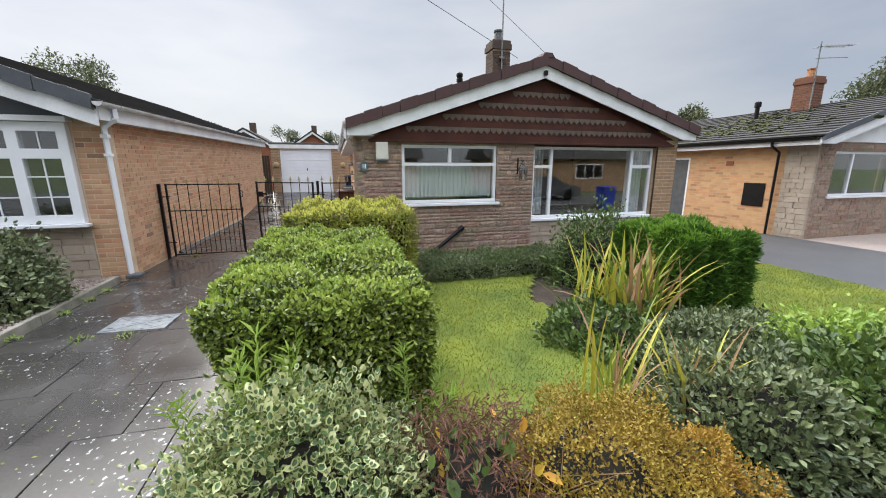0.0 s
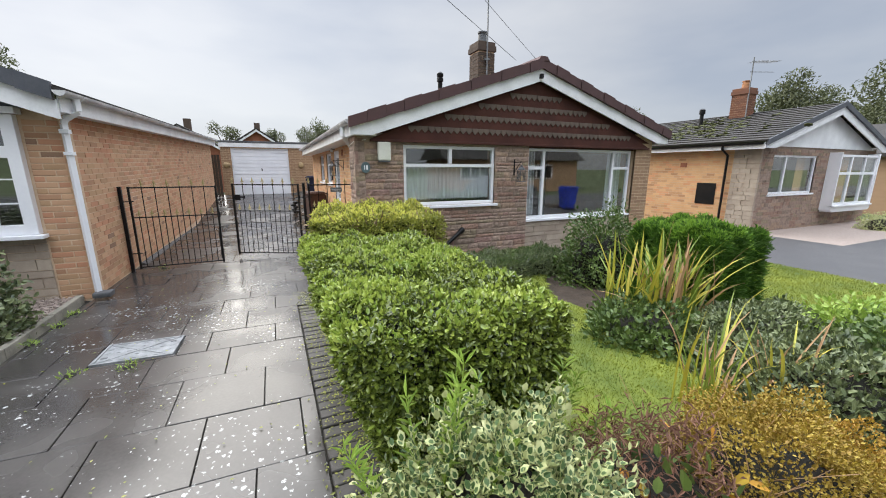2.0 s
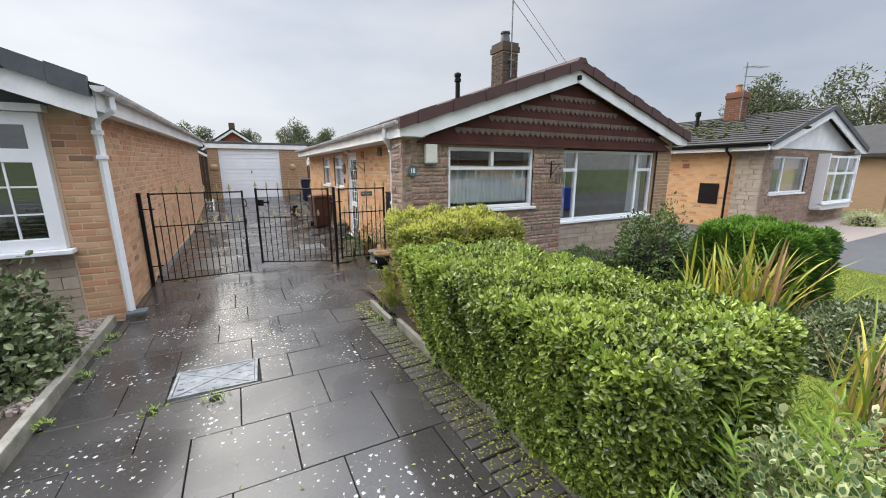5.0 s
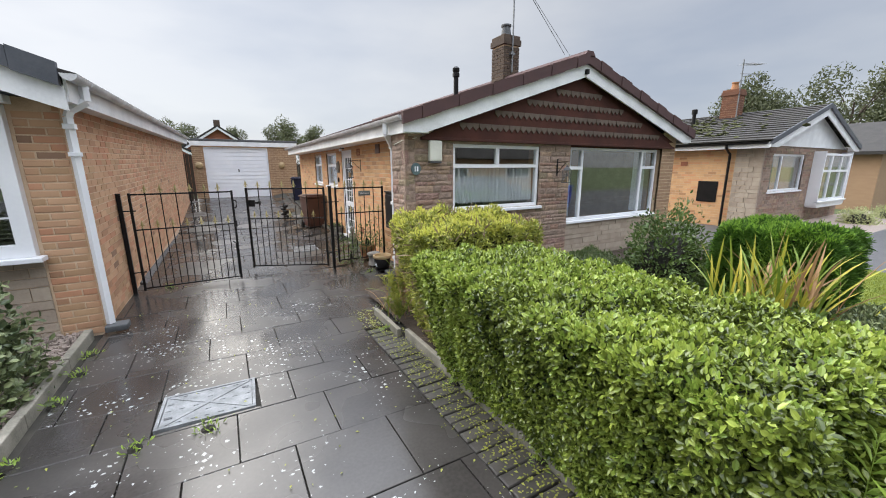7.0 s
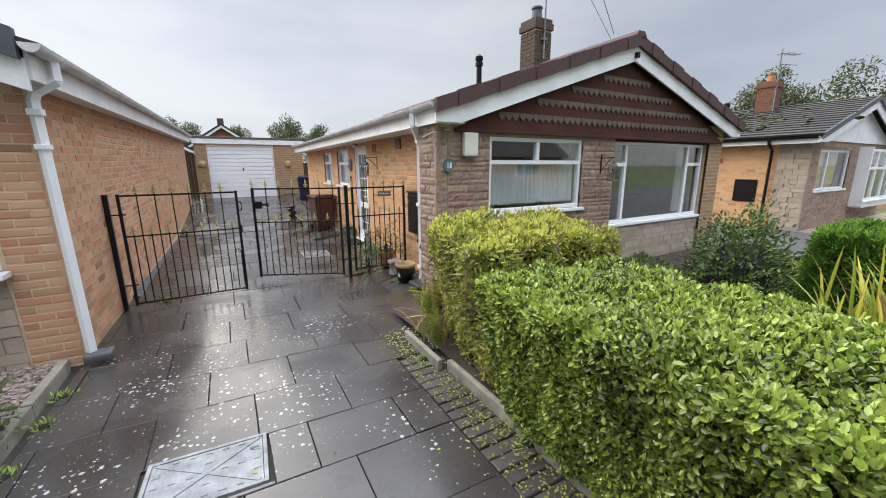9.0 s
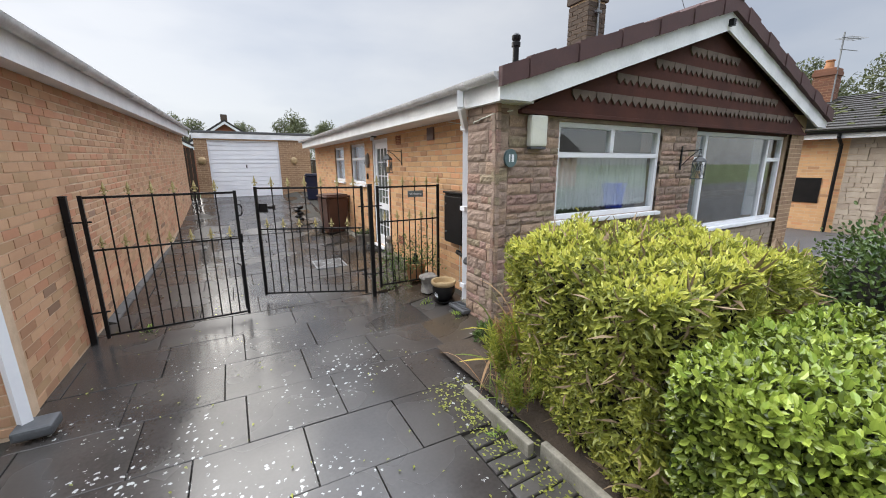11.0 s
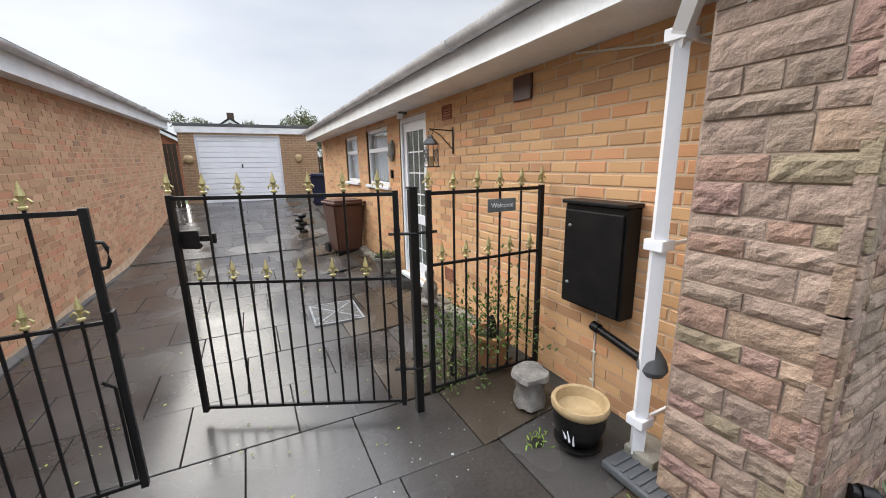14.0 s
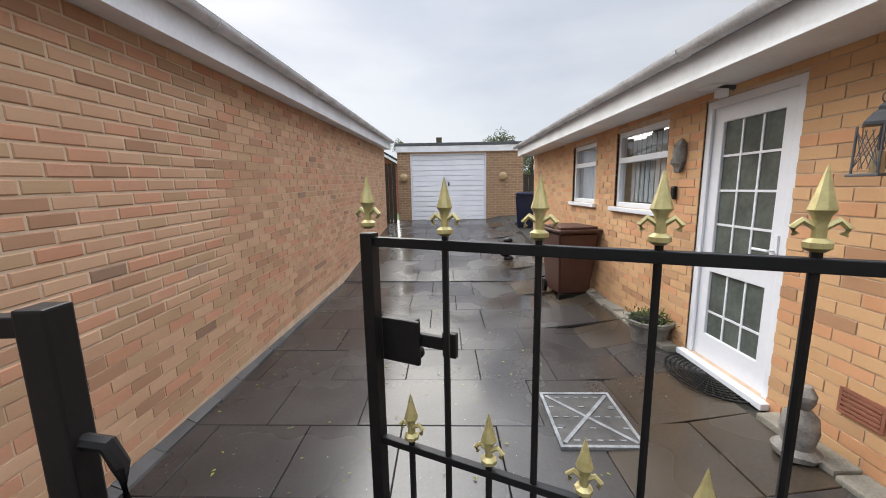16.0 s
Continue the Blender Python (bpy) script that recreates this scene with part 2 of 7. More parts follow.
M["tile_grey"] = mat("grey_brown_hung_tile", (0.155, 0.118, 0.092), (0.085, 0.062, 0.05), 0.85, 5, 60, 0.4, spread=0.4, island=True)
M["black"] = mat("black_paint", (0.006, 0.006, 0.0065), (0.012, 0.011, 0.011), 0.4, 6, 60, 0.1, spec=0.22)
M["gold"] = mat("gold_paint", (0.50, 0.43, 0.20), (0.30, 0.255, 0.105), 0.36, 20, 90, 0.15, metal=0.4)
M["slab"] = slab_mat("wet_paving_slab", (0.025, 0.022, 0.021), (0.060, 0.055, 0.051))
M["slab_brown"] = slab_mat("mossy_brown_paving_slab", (0.032, 0.024, 0.018), (0.064, 0.050, 0.035))
M["joint"] = mat("dirty_joint", (0.022, 0.02, 0.016), (0.045, 0.04, 0.03), 0.9, 8, 80, 0.4)
M["sett"] = mat("dark_sett", (0.03, 0.027, 0.025), (0.075, 0.068, 0.062), 0.5, 6, 60, 0.4, spread=0.5)
M["kerb"] = mat("concrete_edging", (0.30, 0.275, 0.225), (0.15, 0.14, 0.11), 0.85, 6, 70, 0.4)
M["tarmac"] = mat("tarmac", (0.055, 0.055, 0.058), (0.075, 0.074, 0.075), 0.55, 2, 120, 0.3)
M["soil"] = mat("garden_soil", (0.035, 0.024, 0.016), (0.06, 0.042, 0.028), 0.95, 7, 60, 0.8, dist=0.03)
M["turf"] = mat("turf", (0.17, 0.20, 0.022), (0.06, 0.095, 0.014), 0.95, 2.2, 60, 0.5)
M["grass"] = mat("grass_blade", (0.33, 0.345, 0.035), (0.08, 0.13, 0.018), 0.6, 1.3, 9, 0, spread=0.35, island=True, trans=0.35)
M["gravel"] = mat("pink_gravel", (0.38, 0.31, 0.265), (0.20, 0.16, 0.14), 0.9, 20, 140, 0.8, spread=0.6, island=True)
M["far_ground"] = mat("far_ground", (0.09, 0.12, 0.04), (0.06, 0.08, 0.03), 1, 0.3, 3, 0)
M["glass"] = glass_mat("window_glass", (0.92, 0.94, 0.94))
M["obscure"] = mat("obscure_glass", (0.13, 0.15, 0.13), (0.075, 0.085, 0.075), 0.12, 4, 30, 0.25)
M["net"] = mat("net_curtain", (0.86, 0.88, 0.90), (0.74, 0.77, 0.80), 0.9, 3, 60, 0.1, trans=0.3)
# interior dimness put into the colour, so the panes look dark
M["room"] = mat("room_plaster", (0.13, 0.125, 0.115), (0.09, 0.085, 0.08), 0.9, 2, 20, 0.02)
M["garage_white"] = mat("white_steel_door", (0.80, 0.82, 0.86), (0.72, 0.74, 0.79), 0.35, 2, 30, 0.03)
M["terracotta"] = mat("terracotta", (0.42, 0.20, 0.085), (0.30, 0.14, 0.07), 0.8, 8, 60, 0.2)
M["cream"] = mat("cream_glaze", (0.46, 0.34, 0.19), (0.32, 0.22, 0.11), 0.5, 10, 60, 0.1)
M["grey_stone"] = mat("weathered_grey_stone", (0.26, 0.24, 0.21), (0.12, 0.11, 0.10), 0.9, 14, 80, 0.6, dist=0.01)
M["steel"] = mat("galvanised_steel", (0.27, 0.28, 0.285), (0.13, 0.135, 0.14), 0.6, 9, 70, 0.3, metal=0.15)
M["iron"] = mat("dark_cast_iron", (0.075, 0.072, 0.068), (0.04, 0.038, 0.036), 0.5, 9, 70, 0.3, metal=0.2)
M["bin_brown"] = mat("brown_bin_plastic", (0.085, 0.034, 0.022), (0.06, 0.026, 0.018), 0.45, 5, 60, 0.06)
M["blue"] = mat("blue_plastic", (0.02, 0.06, 0.55), (0.018, 0.05, 0.42), 0.4, 5, 60, 0.05)
M["alarm"] = mat("cream_plastic", (0.66, 0.66, 0.58), (0.56, 0.56, 0.49), 0.45, 5, 50, 0.03)
M["lead"] = mat("lead_grey", (0.09, 0.095, 0.1), (0.06, 0.062, 0.066), 0.6, 6, 50, 0.2)
M["fence"] = mat("dark_fence_board", (0.06, 0.045, 0.034), (0.035, 0.027, 0.02), 0.9, 5, 50, 0.4, stretch=(6, 6, 1))
M["red_brick"] = mat("red_brick_far", (0.30, 0.11, 0.06), (0.22, 0.085, 0.05), 0.9, 4, 40, 0.3)
M["bark"] = mat("bark", (0.10, 0.075, 0.055), (0.05, 0.038, 0.028), 0.95, 8, 50, 0.7)


# mesh helpers
def box(bm, x0, y0, z0, x1, y1, z1, bevel=0.0):
    vs = [bm.verts.new(p) for p in ((x0, y0, z0), (x1, y0, z0), (x1, y1, z0), (x0, y1, z0), (x0, y0, z1), (x1, y0, z1), (x1, y1, z1), (x0, y1, z1))]
    fs = [bm.faces.new([vs[i] for i in f]) for f in ((3, 2, 1, 0), (4, 5, 6, 7), (0, 1, 5, 4), (1, 2, 6, 5), (2, 3, 7, 6), (3, 0, 4, 7))]
    if bevel:
        es = list({e for f in fs for e in f.edges})
        bmesh.ops.bevel(bm, geom=es, offset=bevel, segments=2, affect="EDGES", profile=0.6)
    return bm


def boxes(*rows, bevel=0.0):
    bm = bmesh.new()
    for r in rows:
        b2 = bmesh.new()
        box(b2, *r, bevel=bevel)
        me = bpy.data.meshes.new("t")
        b2.to_mesh(me)
        b2.free()
        bm.from_mesh(me)
        bpy.data.meshes.remove(me)
    return bm


def tube(bm, pts, r, seg=10, cap=True, r2=None):
    """A round bar along points, tapering from r to r2."""
    pts = [Vector(p) for p in pts]
    rings = []
    up = Vector((0.0123, 0.031, 1)).normalized()
    for i, p in enumerate(pts):
        d = (pts[min(i + 1, len(pts) - 1)] - pts[max(i - 1, 0)]).normalized()
        a = d.cross(up)
        if a.length < 0.06:
            a = d.cross(Vector((1, 0, 0)))
        a.normalize()
        b = d.cross(a)
        rr = r if r2 is None else r + (r2 - r) * i / (len(pts) - 1)
        rings.append([bm.verts.new(p + (a * math.cos(k * math.tau / seg) + b * math.sin(k * math.tau / seg)) * rr) for k in range(seg)])
    for r0, r1 in zip(rings, rings[1:]):
        for k in range(seg):
            bm.faces.new((r0[k], r0[(k + 1) % seg], r1[(k + 1) % seg], r1[k]))
    if cap:
        bm.faces.new(rings[0][::-1])
        bm.faces.new(rings[-1])
    return bm


def lathe(bm, prof, x=0, y=0, z=0, seg=24):
    """Turns (radius, height) pairs round a vertical axis."""
    rings = [[bm.verts.new((x + r * math.cos(k * math.tau / seg), y + r * math.sin(k * math.tau / seg), z + h)) for k in range(seg)] for r, h in prof]
    for r0, r1 in zip(rings, rings[1:]):
        for k in range(seg):
            bm.faces.new((r0[k], r0[(k + 1) % seg], r1[(k + 1) % seg], r1[k]))
    bm.faces.new(rings[0][::-1])
    bm.faces.new(rings[-1])
    return bm


def prism(bm, poly, axis, a, b):
    """A flat outline in two axes, drawn out along the third from a to b."""
    def at(p, v):
        q = list(p)
        q.insert("xyz".index(axis), v)
        return q
    lo, hi = [bm.verts.new(at(p, a)) for p in poly], [bm.verts.new(at(p, b)) for p in poly]
    bm.faces.new(lo)
    bm.faces.new(hi[::-1])
    k = len(poly)
    for i in range(k):
        bm.faces.new((lo[i], hi[i], hi[(i + 1) % k], lo[(i + 1) % k]))
    return bm


def mesh_of(name, bm, material, smooth=False):
    bmesh.ops.recalc_face_normals(bm, faces=bm.faces)
    me = bpy.data.meshes.new(name)
    bm.to_mesh(me)
    bm.free()
    me.materials.append(material)
    if smooth:
        me.shade_smooth()
        me.set_sharp_from_angle(angle=radians(40))
    return me


def thing(name, loc, label, category, group="", kind=""):
    ob = new(name)
    ob.empty_display_size = 0.1
    ob.matrix_basis = Matrix.Translation(loc)
    return tagged(ob, label, category, group, kind)


def place_of(ob):
    m = ob.matrix_basis
    return place_of(ob.parent) @ ob.matrix_parent_inverse @ m if ob.parent else m


def part(name, bm, material, parent, label="", smooth=False):
    """One mesh object, given in world coordinates, under a thing or a part."""
    ob = new(name, mesh_of(name, bm, material, smooth) if isinstance(bm, bmesh.types.BMesh) else bm)
    ob.parent = parent
    ob.matrix_parent_inverse = place_of(parent).inverted()
    return tagged(ob, label)


def single(name, bm, material, label, category, kind="", group="", smooth=False):
    return tagged(new(name, mesh_of(name, bm, material, smooth)), label, category, group, kind)


def raw_mesh(name, verts, faces, material):
    me = bpy.data.meshes.new(name)
    me.from_pydata(verts, [], faces)
    me.materials.append(material)
    return me


CUBE_F = np.array([(3, 2, 1, 0), (4, 5, 6, 7), (0, 1, 5, 4), (1, 2, 6, 5), (2, 3, 7, 6), (3, 0, 4, 7)])


def blocks_mesh(name, rows, material, jitter=0.0):
    """Many loose blocks in one mesh: rows of x0, y0, z0, x1, y1, z1."""
    r = np.array(rows, dtype=float)
    k = len(r)
    x0, y0, z0, x1, y1, z1 = r.T
    v = np.stack([np.stack(c, 1) for c in ((x0, y0, z0), (x1, y0, z0), (x1, y1, z0), (x0, y1, z0), (x0, y0, z1), (x1, y0, z1), (x1, y1, z1), (x0, y1, z1))], 1).reshape(-1, 3)
    f = (CUBE_F[None] + 8 * np.arange(k)[:, None, None]).reshape(-1, 4)
    if jitter:
        v = v + np.random.default_rng(3).normal(0, jitter, v.shape)
    return raw_mesh(name, v.tolist(), f.tolist(), material)


def wall_cells(u0, u1, z0, z1, holes):
    """Rectangles that fill u0..u1, z0..z1 round the holes (u0, z0, u1, z1)."""
    us = sorted({u0, u1, *[h[i] for h in holes for i in (0, 2)]})
    out = []
    for a, b in zip(us, us[1:]):
        cut = sorted((h[1], h[3]) for h in holes if h[0] <= a + 1e-6 and h[2] >= b - 1e-6)
        z = z0
        for c, d in cut:
            if c > z + 1e-6:
                out.append((a, z, b, c))
            z = d
        if z < z1 - 1e-6:
            out.append((a, z, b, z1))
    return out


def bricks(u0, u1, z0, z1, holes, length=0.215, height=0.065, joint=0.010, seed=1):
    """Brick rectangles in stretcher bond, cut at the holes."""
    rng = random.Random(seed)
    out, row, z = [], 0, z0
    while z + height * 0.6 < z1:
        top = min(z + height, z1)
        u = u0 - (length + joint) / 2 * (row % 2)
        while u < u1:
            a, b = max(u, u0), min(u + length, u1)
            segs = [(a, b)] if b - a > 0.02 else []
            for h in holes:
                if h[1] < top - 0.01 and h[3] > z + 0.01:
                    segs = [p for s0, s1 in segs for p in ((s0, min(s1, h[0])), (max(s0, h[2]), s1)) if p[1] - p[0] > 0.02]
            out += [(s0, z, s1, top, rng.random()) for s0, s1 in segs]
            u += length + joint
        z += height + joint
        row += 1
    return out


def random_stones(u0, u1, z0, z1, holes, seed=1, hs=(0.06, 0.08, 0.105), ls=(0.13, 0.22, 0.32, 0.42), joint=0.009):
    """Coursed cast stones of uneven length and height."""
    rng = random.Random(seed)
    out, z = [], z0
    while z < z1 - 0.03:
        h = min(rng.choice(hs), z1 - z)
        if z1 - z - h < 0.05:
            h = z1 - z
        u = u0
        while u < u1 - 0.005:
            w = rng.choice(ls) * rng.uniform(0.85, 1.15)
            if u1 - u - w < 0.09:
                w = u1 - u
            segs = [(u, u + w - joint)]
            for q in holes:
                if q[1] < z + h - joint - 0.005 and q[3] > z + 0.005:
                    segs = [p for s0, s1 in segs for p in ((s0, min(s1, q[0])), (max(s0, q[2]), s1)) if p[1] - p[0] > 0.025]
            out += [(s0, z, s1, z + h - joint, rng.random()) for s0, s1 in segs]
            u += w
        z += h
    return out


PIECE = {}


def piece(name, parent, key, dims, m, place, material):
    """A small block as an object of its own; blocks of one size share a mesh with softened front edges."""
    k = (name, *[round(d, 2) for d in dims], material.name, int(abs(m.translation.z) * 1000 + abs(m.translation.x + m.translation.y) * 100) % 3 if name == "stone" else 0)
    if k not in PIECE and name == "stone":
        PIECE[k] = pitched_stone(k[1:4], k[5], material)
    if k not in PIECE:
        w, d, h = k[1:4]
        c = min(0.006, w / 6, h / 6)
        x, y, z = max(w, 0.02) / 2, d, max(h, 0.02) / 2
        v = [(-x, d, -z), (x, d, -z), (x, d, z), (-x, d, z), (-x, c, -z), (x, c, -z), (x, c, z), (-x, c, z), (-x + c, 0, -z + c), (x - c, 0, -z + c), (x - c, 0, z - c), (-x + c, 0, z - c)]
        f = [(8, 9, 10, 11)] + [(4 + i, 4 + (i + 1) % 4, 8 + (i + 1) % 4, 8 + i) for i in range(4)] + [(i, (i + 1) % 4, 4 + (i + 1) % 4, 4 + i) for i in range(4)]
        PIECE[k] = raw_mesh(name, v, f, material)
    ob = new(name, PIECE[k])
    ob.parent = parent
    ob.matrix_parent_inverse = place_of(parent).inverted()
    s = [dims[i] / max(round(dims[i], 2), 0.02) for i in (0, 1, 2)]
    ob.matrix_basis = m @ Matrix.Diagonal((s[0], 1, s[2], 1))
    return ob


def pitched_stone(dims, variant, material):
    """A block whose face was split: uneven, worn back at the edges."""
    w, d, h = max(dims[0], 0.02), dims[1], max(dims[2], 0.02)
    nx, nz = max(3, min(9, round(w / 0.03))), max(3, min(5, round(h / 0.025)))
    v, f = [], []
    off = Vector((variant * 7.3, w * 31, h * 53))
    for j in range(nz + 1):
        for i in range(nx + 1):
            u, t = i / nx, j / nz
            edge = min(min(u, 1 - u) * w, min(t, 1 - t) * h)
            y = 0.007 * noise.noise(Vector((u * w * 45, t * h * 45, 0)) + off) + 0.006 * noise.noise(Vector((u * w * 90, t * h * 90, 5)) + off)
            v.append(((u - 0.5) * w, 0.006 if edge < 1e-6 else y - 0.001, (t - 0.5) * h))
    idx = lambda i, j: j * (nx + 1) + i
    for j in range(nz):
        for i in range(nx):
            f.append((idx(i, j), idx(i + 1, j), idx(i + 1, j + 1), idx(i, j + 1)))
    rim = [idx(i, 0) for i in range(nx + 1)] + [idx(nx, j) for j in range(1, nz + 1)] + [idx(i, nz) for i in range(nx - 1, -1, -1)] + [idx(0, j) for j in range(nz - 1, 0, -1)]
    o = len(v)
    v += [(v[q][0], d, v[q][2]) for q in rim]
    n = len(rim)
    f += [(rim[(q + 1) % n], rim[q], o + q, o + (q + 1) % n) for q in range(n)]
    return raw_mesh("stone", v, f, material)


LATER = []


def face_wall(parent, axis, face, sign, rects, depth, mat_near, mat_far, near, name, proud=0.0, rag=0.004, limit=295):
    """Lays rectangles (u0, z0, u1, z1, random) on a wall whose outer face stands at `face` and looks along sign * axis.
    Those inside the stretch near (u0, u1, z0, z1) become pieces, the rest one joined mesh."""
    own, rest = [], []
    for r in rects:
        (own if near and near[0] <= (r[0] + r[2]) / 2 <= near[1] and near[2] <= (r[1] + r[3]) / 2 <= near[3] and len(own) < limit else rest).append(r)
    rows = []
    for a, z, b, t, rnd in rest:
        f = face + sign * (proud + rag * (rnd - 0.5))
        lo, hi = min(f, face - sign * depth), max(f, face - sign * depth)
        rows.append((lo, a, z, hi, b, t) if axis == "x" else (a, lo, z, b, hi, t))
    if rows:
        ob = part(name + "work", blocks_mesh(name + "work", rows, mat_far), None, parent)
        ob["kind"] = "stuff"
    def late():
        for a, z, b, t, rnd in own:
            f = face + sign * (proud + rag * (rnd - 0.5))
            if axis == "y":
                m = pose((a + b) / 2, f, (z + t) / 2, 0, 0, 0 if sign < 0 else 180)
            else:
                m = pose(f, (a + b) / 2, (z + t) / 2, 0, 0, -90 if sign < 0 else 90)
            alt = {"stone": ((0.06, "stone_red"),), "brick": ((0.008, "brick_grey"), (0.05, "brick_pink")) if sign > 0 else ()}.get(name, ())
            use = next((M[k] for lim, k in alt if (rnd * 7.31) % 1 < lim), mat_near)
            piece(name, parent, name, (b - a, depth, t - z), m, None, use)
    LATER.append(late)


def lattice(axis, lo, hi, us, zs, filled, bevel=0.0):
    """One closed solid of grid cells in a wall's plane: cells for which filled(u, z) holds, between depths lo and hi."""
    us, zs = sorted(set(us)), sorted(set(zs))
    def solid(i, j):
        return 0 <= i < len(us) - 1 and 0 <= j < len(zs) - 1 and filled((us[i] + us[i + 1]) / 2, (zs[j] + zs[j + 1]) / 2)
    bm = bmesh.new()
    made = {}
    def vert(i, j, w):
        if (i, j, w) not in made:
            d = (lo, hi)[w]
            made[i, j, w] = bm.verts.new((d, us[i], zs[j]) if axis == "x" else (us[i], d, zs[j]))
        return made[i, j, w]
    for i in range(len(us) - 1):
        for j in range(len(zs) - 1):
            if not solid(i, j):
                continue
            for w in (0, 1):
                bm.faces.new([vert(i + p, j + q, w) for p, q in ((0, 0), (1, 0), (1, 1), (0, 1))])
            for di, dj, e in ((-1, 0, ((0, 0), (0, 1))), (1, 0, ((1, 0), (1, 1))), (0, -1, ((0, 0), (1, 0))), (0, 1, ((0, 1), (1, 1)))):
                if not solid(i + di, j + dj):
                    (p, q), (r, s) = e
                    bm.faces.new([vert(i + p, j + q, 0), vert(i + r, j + s, 0), vert(i + r, j + s, 1), vert(i + p, j + q, 1)])
    if bevel:
        bmesh.ops.recalc_face_normals(bm, faces=bm.faces)
        bm.normal_update()
        es = [e for e in bm.edges if len(e.link_faces) == 2 and e.calc_face_angle(0) > 0.5]
        bmesh.ops.bevel(bm, geom=es, offset=bevel, segments=2, affect="EDGES", profile=0.6)
    return bm


def core(parent, axis, face, sign, thick, u0, u1, z0, z1, holes, material, name="wall", label=""):
    """A wall with its openings cut through, its outer face just behind `face`."""
    f = face - sign * 0.003
    lo, hi = min(f, f - sign * thick), max(f, f - sign * thick)
    us = [u0, u1] + [min(max(h[k], u0), u1) for h in holes for k in (0, 2)]
    zs = [z0, z1] + [min(max(h[k], z0), z1) for h in holes for k in (1, 3)]
    return part(name, lattice(axis, lo, hi, us, zs, lambda u, v: not any(h[0] < u < h[2] and h[1] < v < h[3] for h in holes)), material, parent, label)


def window(parent, axis, face, sign, u0, u1, z0, z1, bars, deep=0.07, fr=0.055, sill=True, name="window", pane_mat=None, glazing=()):
    """A white plastic window in an opening. bars: ('v', u, z0, z1) or ('h', z, u0, u1) frame members."""
    def blk(a, za, b, zb, d0, d1):
        p, q = face - sign * d0, face - sign * d1
        lo, hi = min(p, q), max(p, q)
        return (lo, a, za, hi, b, zb) if axis == "x" else (a, lo, za, b, hi, zb)
    rects = [(u0, z0, u0 + fr, z1), (u1 - fr, z0, u1, z1), (u0, z0, u1, z0 + fr), (u0, z1 - fr, u1, z1)]
    for k, q, s, t in bars:
        rects.append((q - fr * 0.55, s, q + fr * 0.55, t) if k == "v" else (s, q - fr * 0.55, t, q + fr * 0.55))
    p, q = face - sign * 0.03, face - sign * (0.03 + deep)
    bm = lattice(axis, min(p, q), max(p, q), [r[k] for r in rects for k in (0, 2)], [r[k] for r in rects for k in (1, 3)],
                 lambda u, v: any(r[0] < u < r[2] and r[1] < v < r[3] for r in rects), 0.006)
    w = part(name, bm, M["white"], parent)
    p = part("pane", boxes(blk(u0 + fr * 0.8, z0 + fr * 0.8, u1 - fr * 0.8, z1 - fr * 0.8, 0.062, 0.068)), pane_mat or M["glass"], w)
    p.visible_shadow = False
    for k, c, a, b in glazing:
        rows2 = [blk(c - 0.009, a, c + 0.009, b, 0.05, 0.061)] if k == "v" else [blk(a, c - 0.009, b, c + 0.009, 0.051, 0.0605)]
        part("glazing_bar", boxes(*rows2), M["white"], w)
    if sill:
        part("sill", boxes(blk(u0 - 0.06, z0 - 0.05, u1 + 0.06, z0 - 0.002, -0.05, 0.1), bevel=0.008), M["white"], w)
    return w


def roof_tiles(parent, x_eave, x_ridge, y0, y1, z_eave, z_ridge, material, name="roof", rows=16, thick=0.045, n_w=None, piece_w=0.33):
    """One pitch of overlapping tile courses: each course laid as loose tiles, tilted a little off the slope."""
    L = math.hypot(x_ridge - x_eave, z_ridge - z_eave)
    ux, uz = (x_ridge - x_eave) / L, (z_ridge - z_eave) / L
    nx, nz = -uz * (1 if ux > 0 else -1), abs(ux)
    verts, faces = [], []
    step = L / rows
    for r in range(rows):
        a, b = r * step, min((r + 1) * step + 0.05, L)
        cols = max(1, int((y1 - y0) / piece_w))
        for c in range(cols):
            ya, yb = y0 + (y1 - y0) * c / cols + 0.002, y0 + (y1 - y0) * (c + 1) / cols - 0.002
            o = len(verts)
            for s, base in ((a, 0.03), (b, 0.0)):
                for yy in (ya, yb):
                    for t in (base - 0.02, base + 0.018):
                        verts.append((x_eave + ux * s + nx * t, yy, z_eave + uz * s + nz * t))
            faces += [[o + i for i in f] for f in ((0, 1, 3, 2), (4, 6, 7, 5), (0, 4, 5, 1), (2, 3, 7, 6), (1, 5, 7, 3), (0, 2, 6, 4))]
    ob = part(name, raw_mesh(name, verts, faces, material), None, parent)
    return ob


# ground
def gz(x, y):
    """Height of the drive: flat, a cross fall up to the house, a ramp up to the garage."""
    z = 0.10 * min(1, max(0, (x + 0.18) / 0.3)) * min(1, max(0, (y - 5.6) / 0.8))
    return z + 0.58 * min(1, max(0, (y - 14.6) / 5.6)) * (1.0 if y > 14.6 else 0)


def grid_sheet(x0, x1, y0, y1, step, fz):
    bm = bmesh.new()
    nx, ny = max(1, int((x1 - x0) / step)), max(1, int((y1 - y0) / step))
    vs = [[bm.verts.new((x0 + (x1 - x0) * i / nx, y0 + (y1 - y0) * j / ny, fz(x0 + (x1 - x0) * i / nx, y0 + (y1 - y0) * j / ny))) for j in range(ny + 1)] for i in range(nx + 1)]
    for i in range(nx):
        for j in range(ny):
            bm.faces.new((vs[i][j], vs[i + 1][j], vs[i + 1][j + 1], vs[i][j + 1]))
    return bm


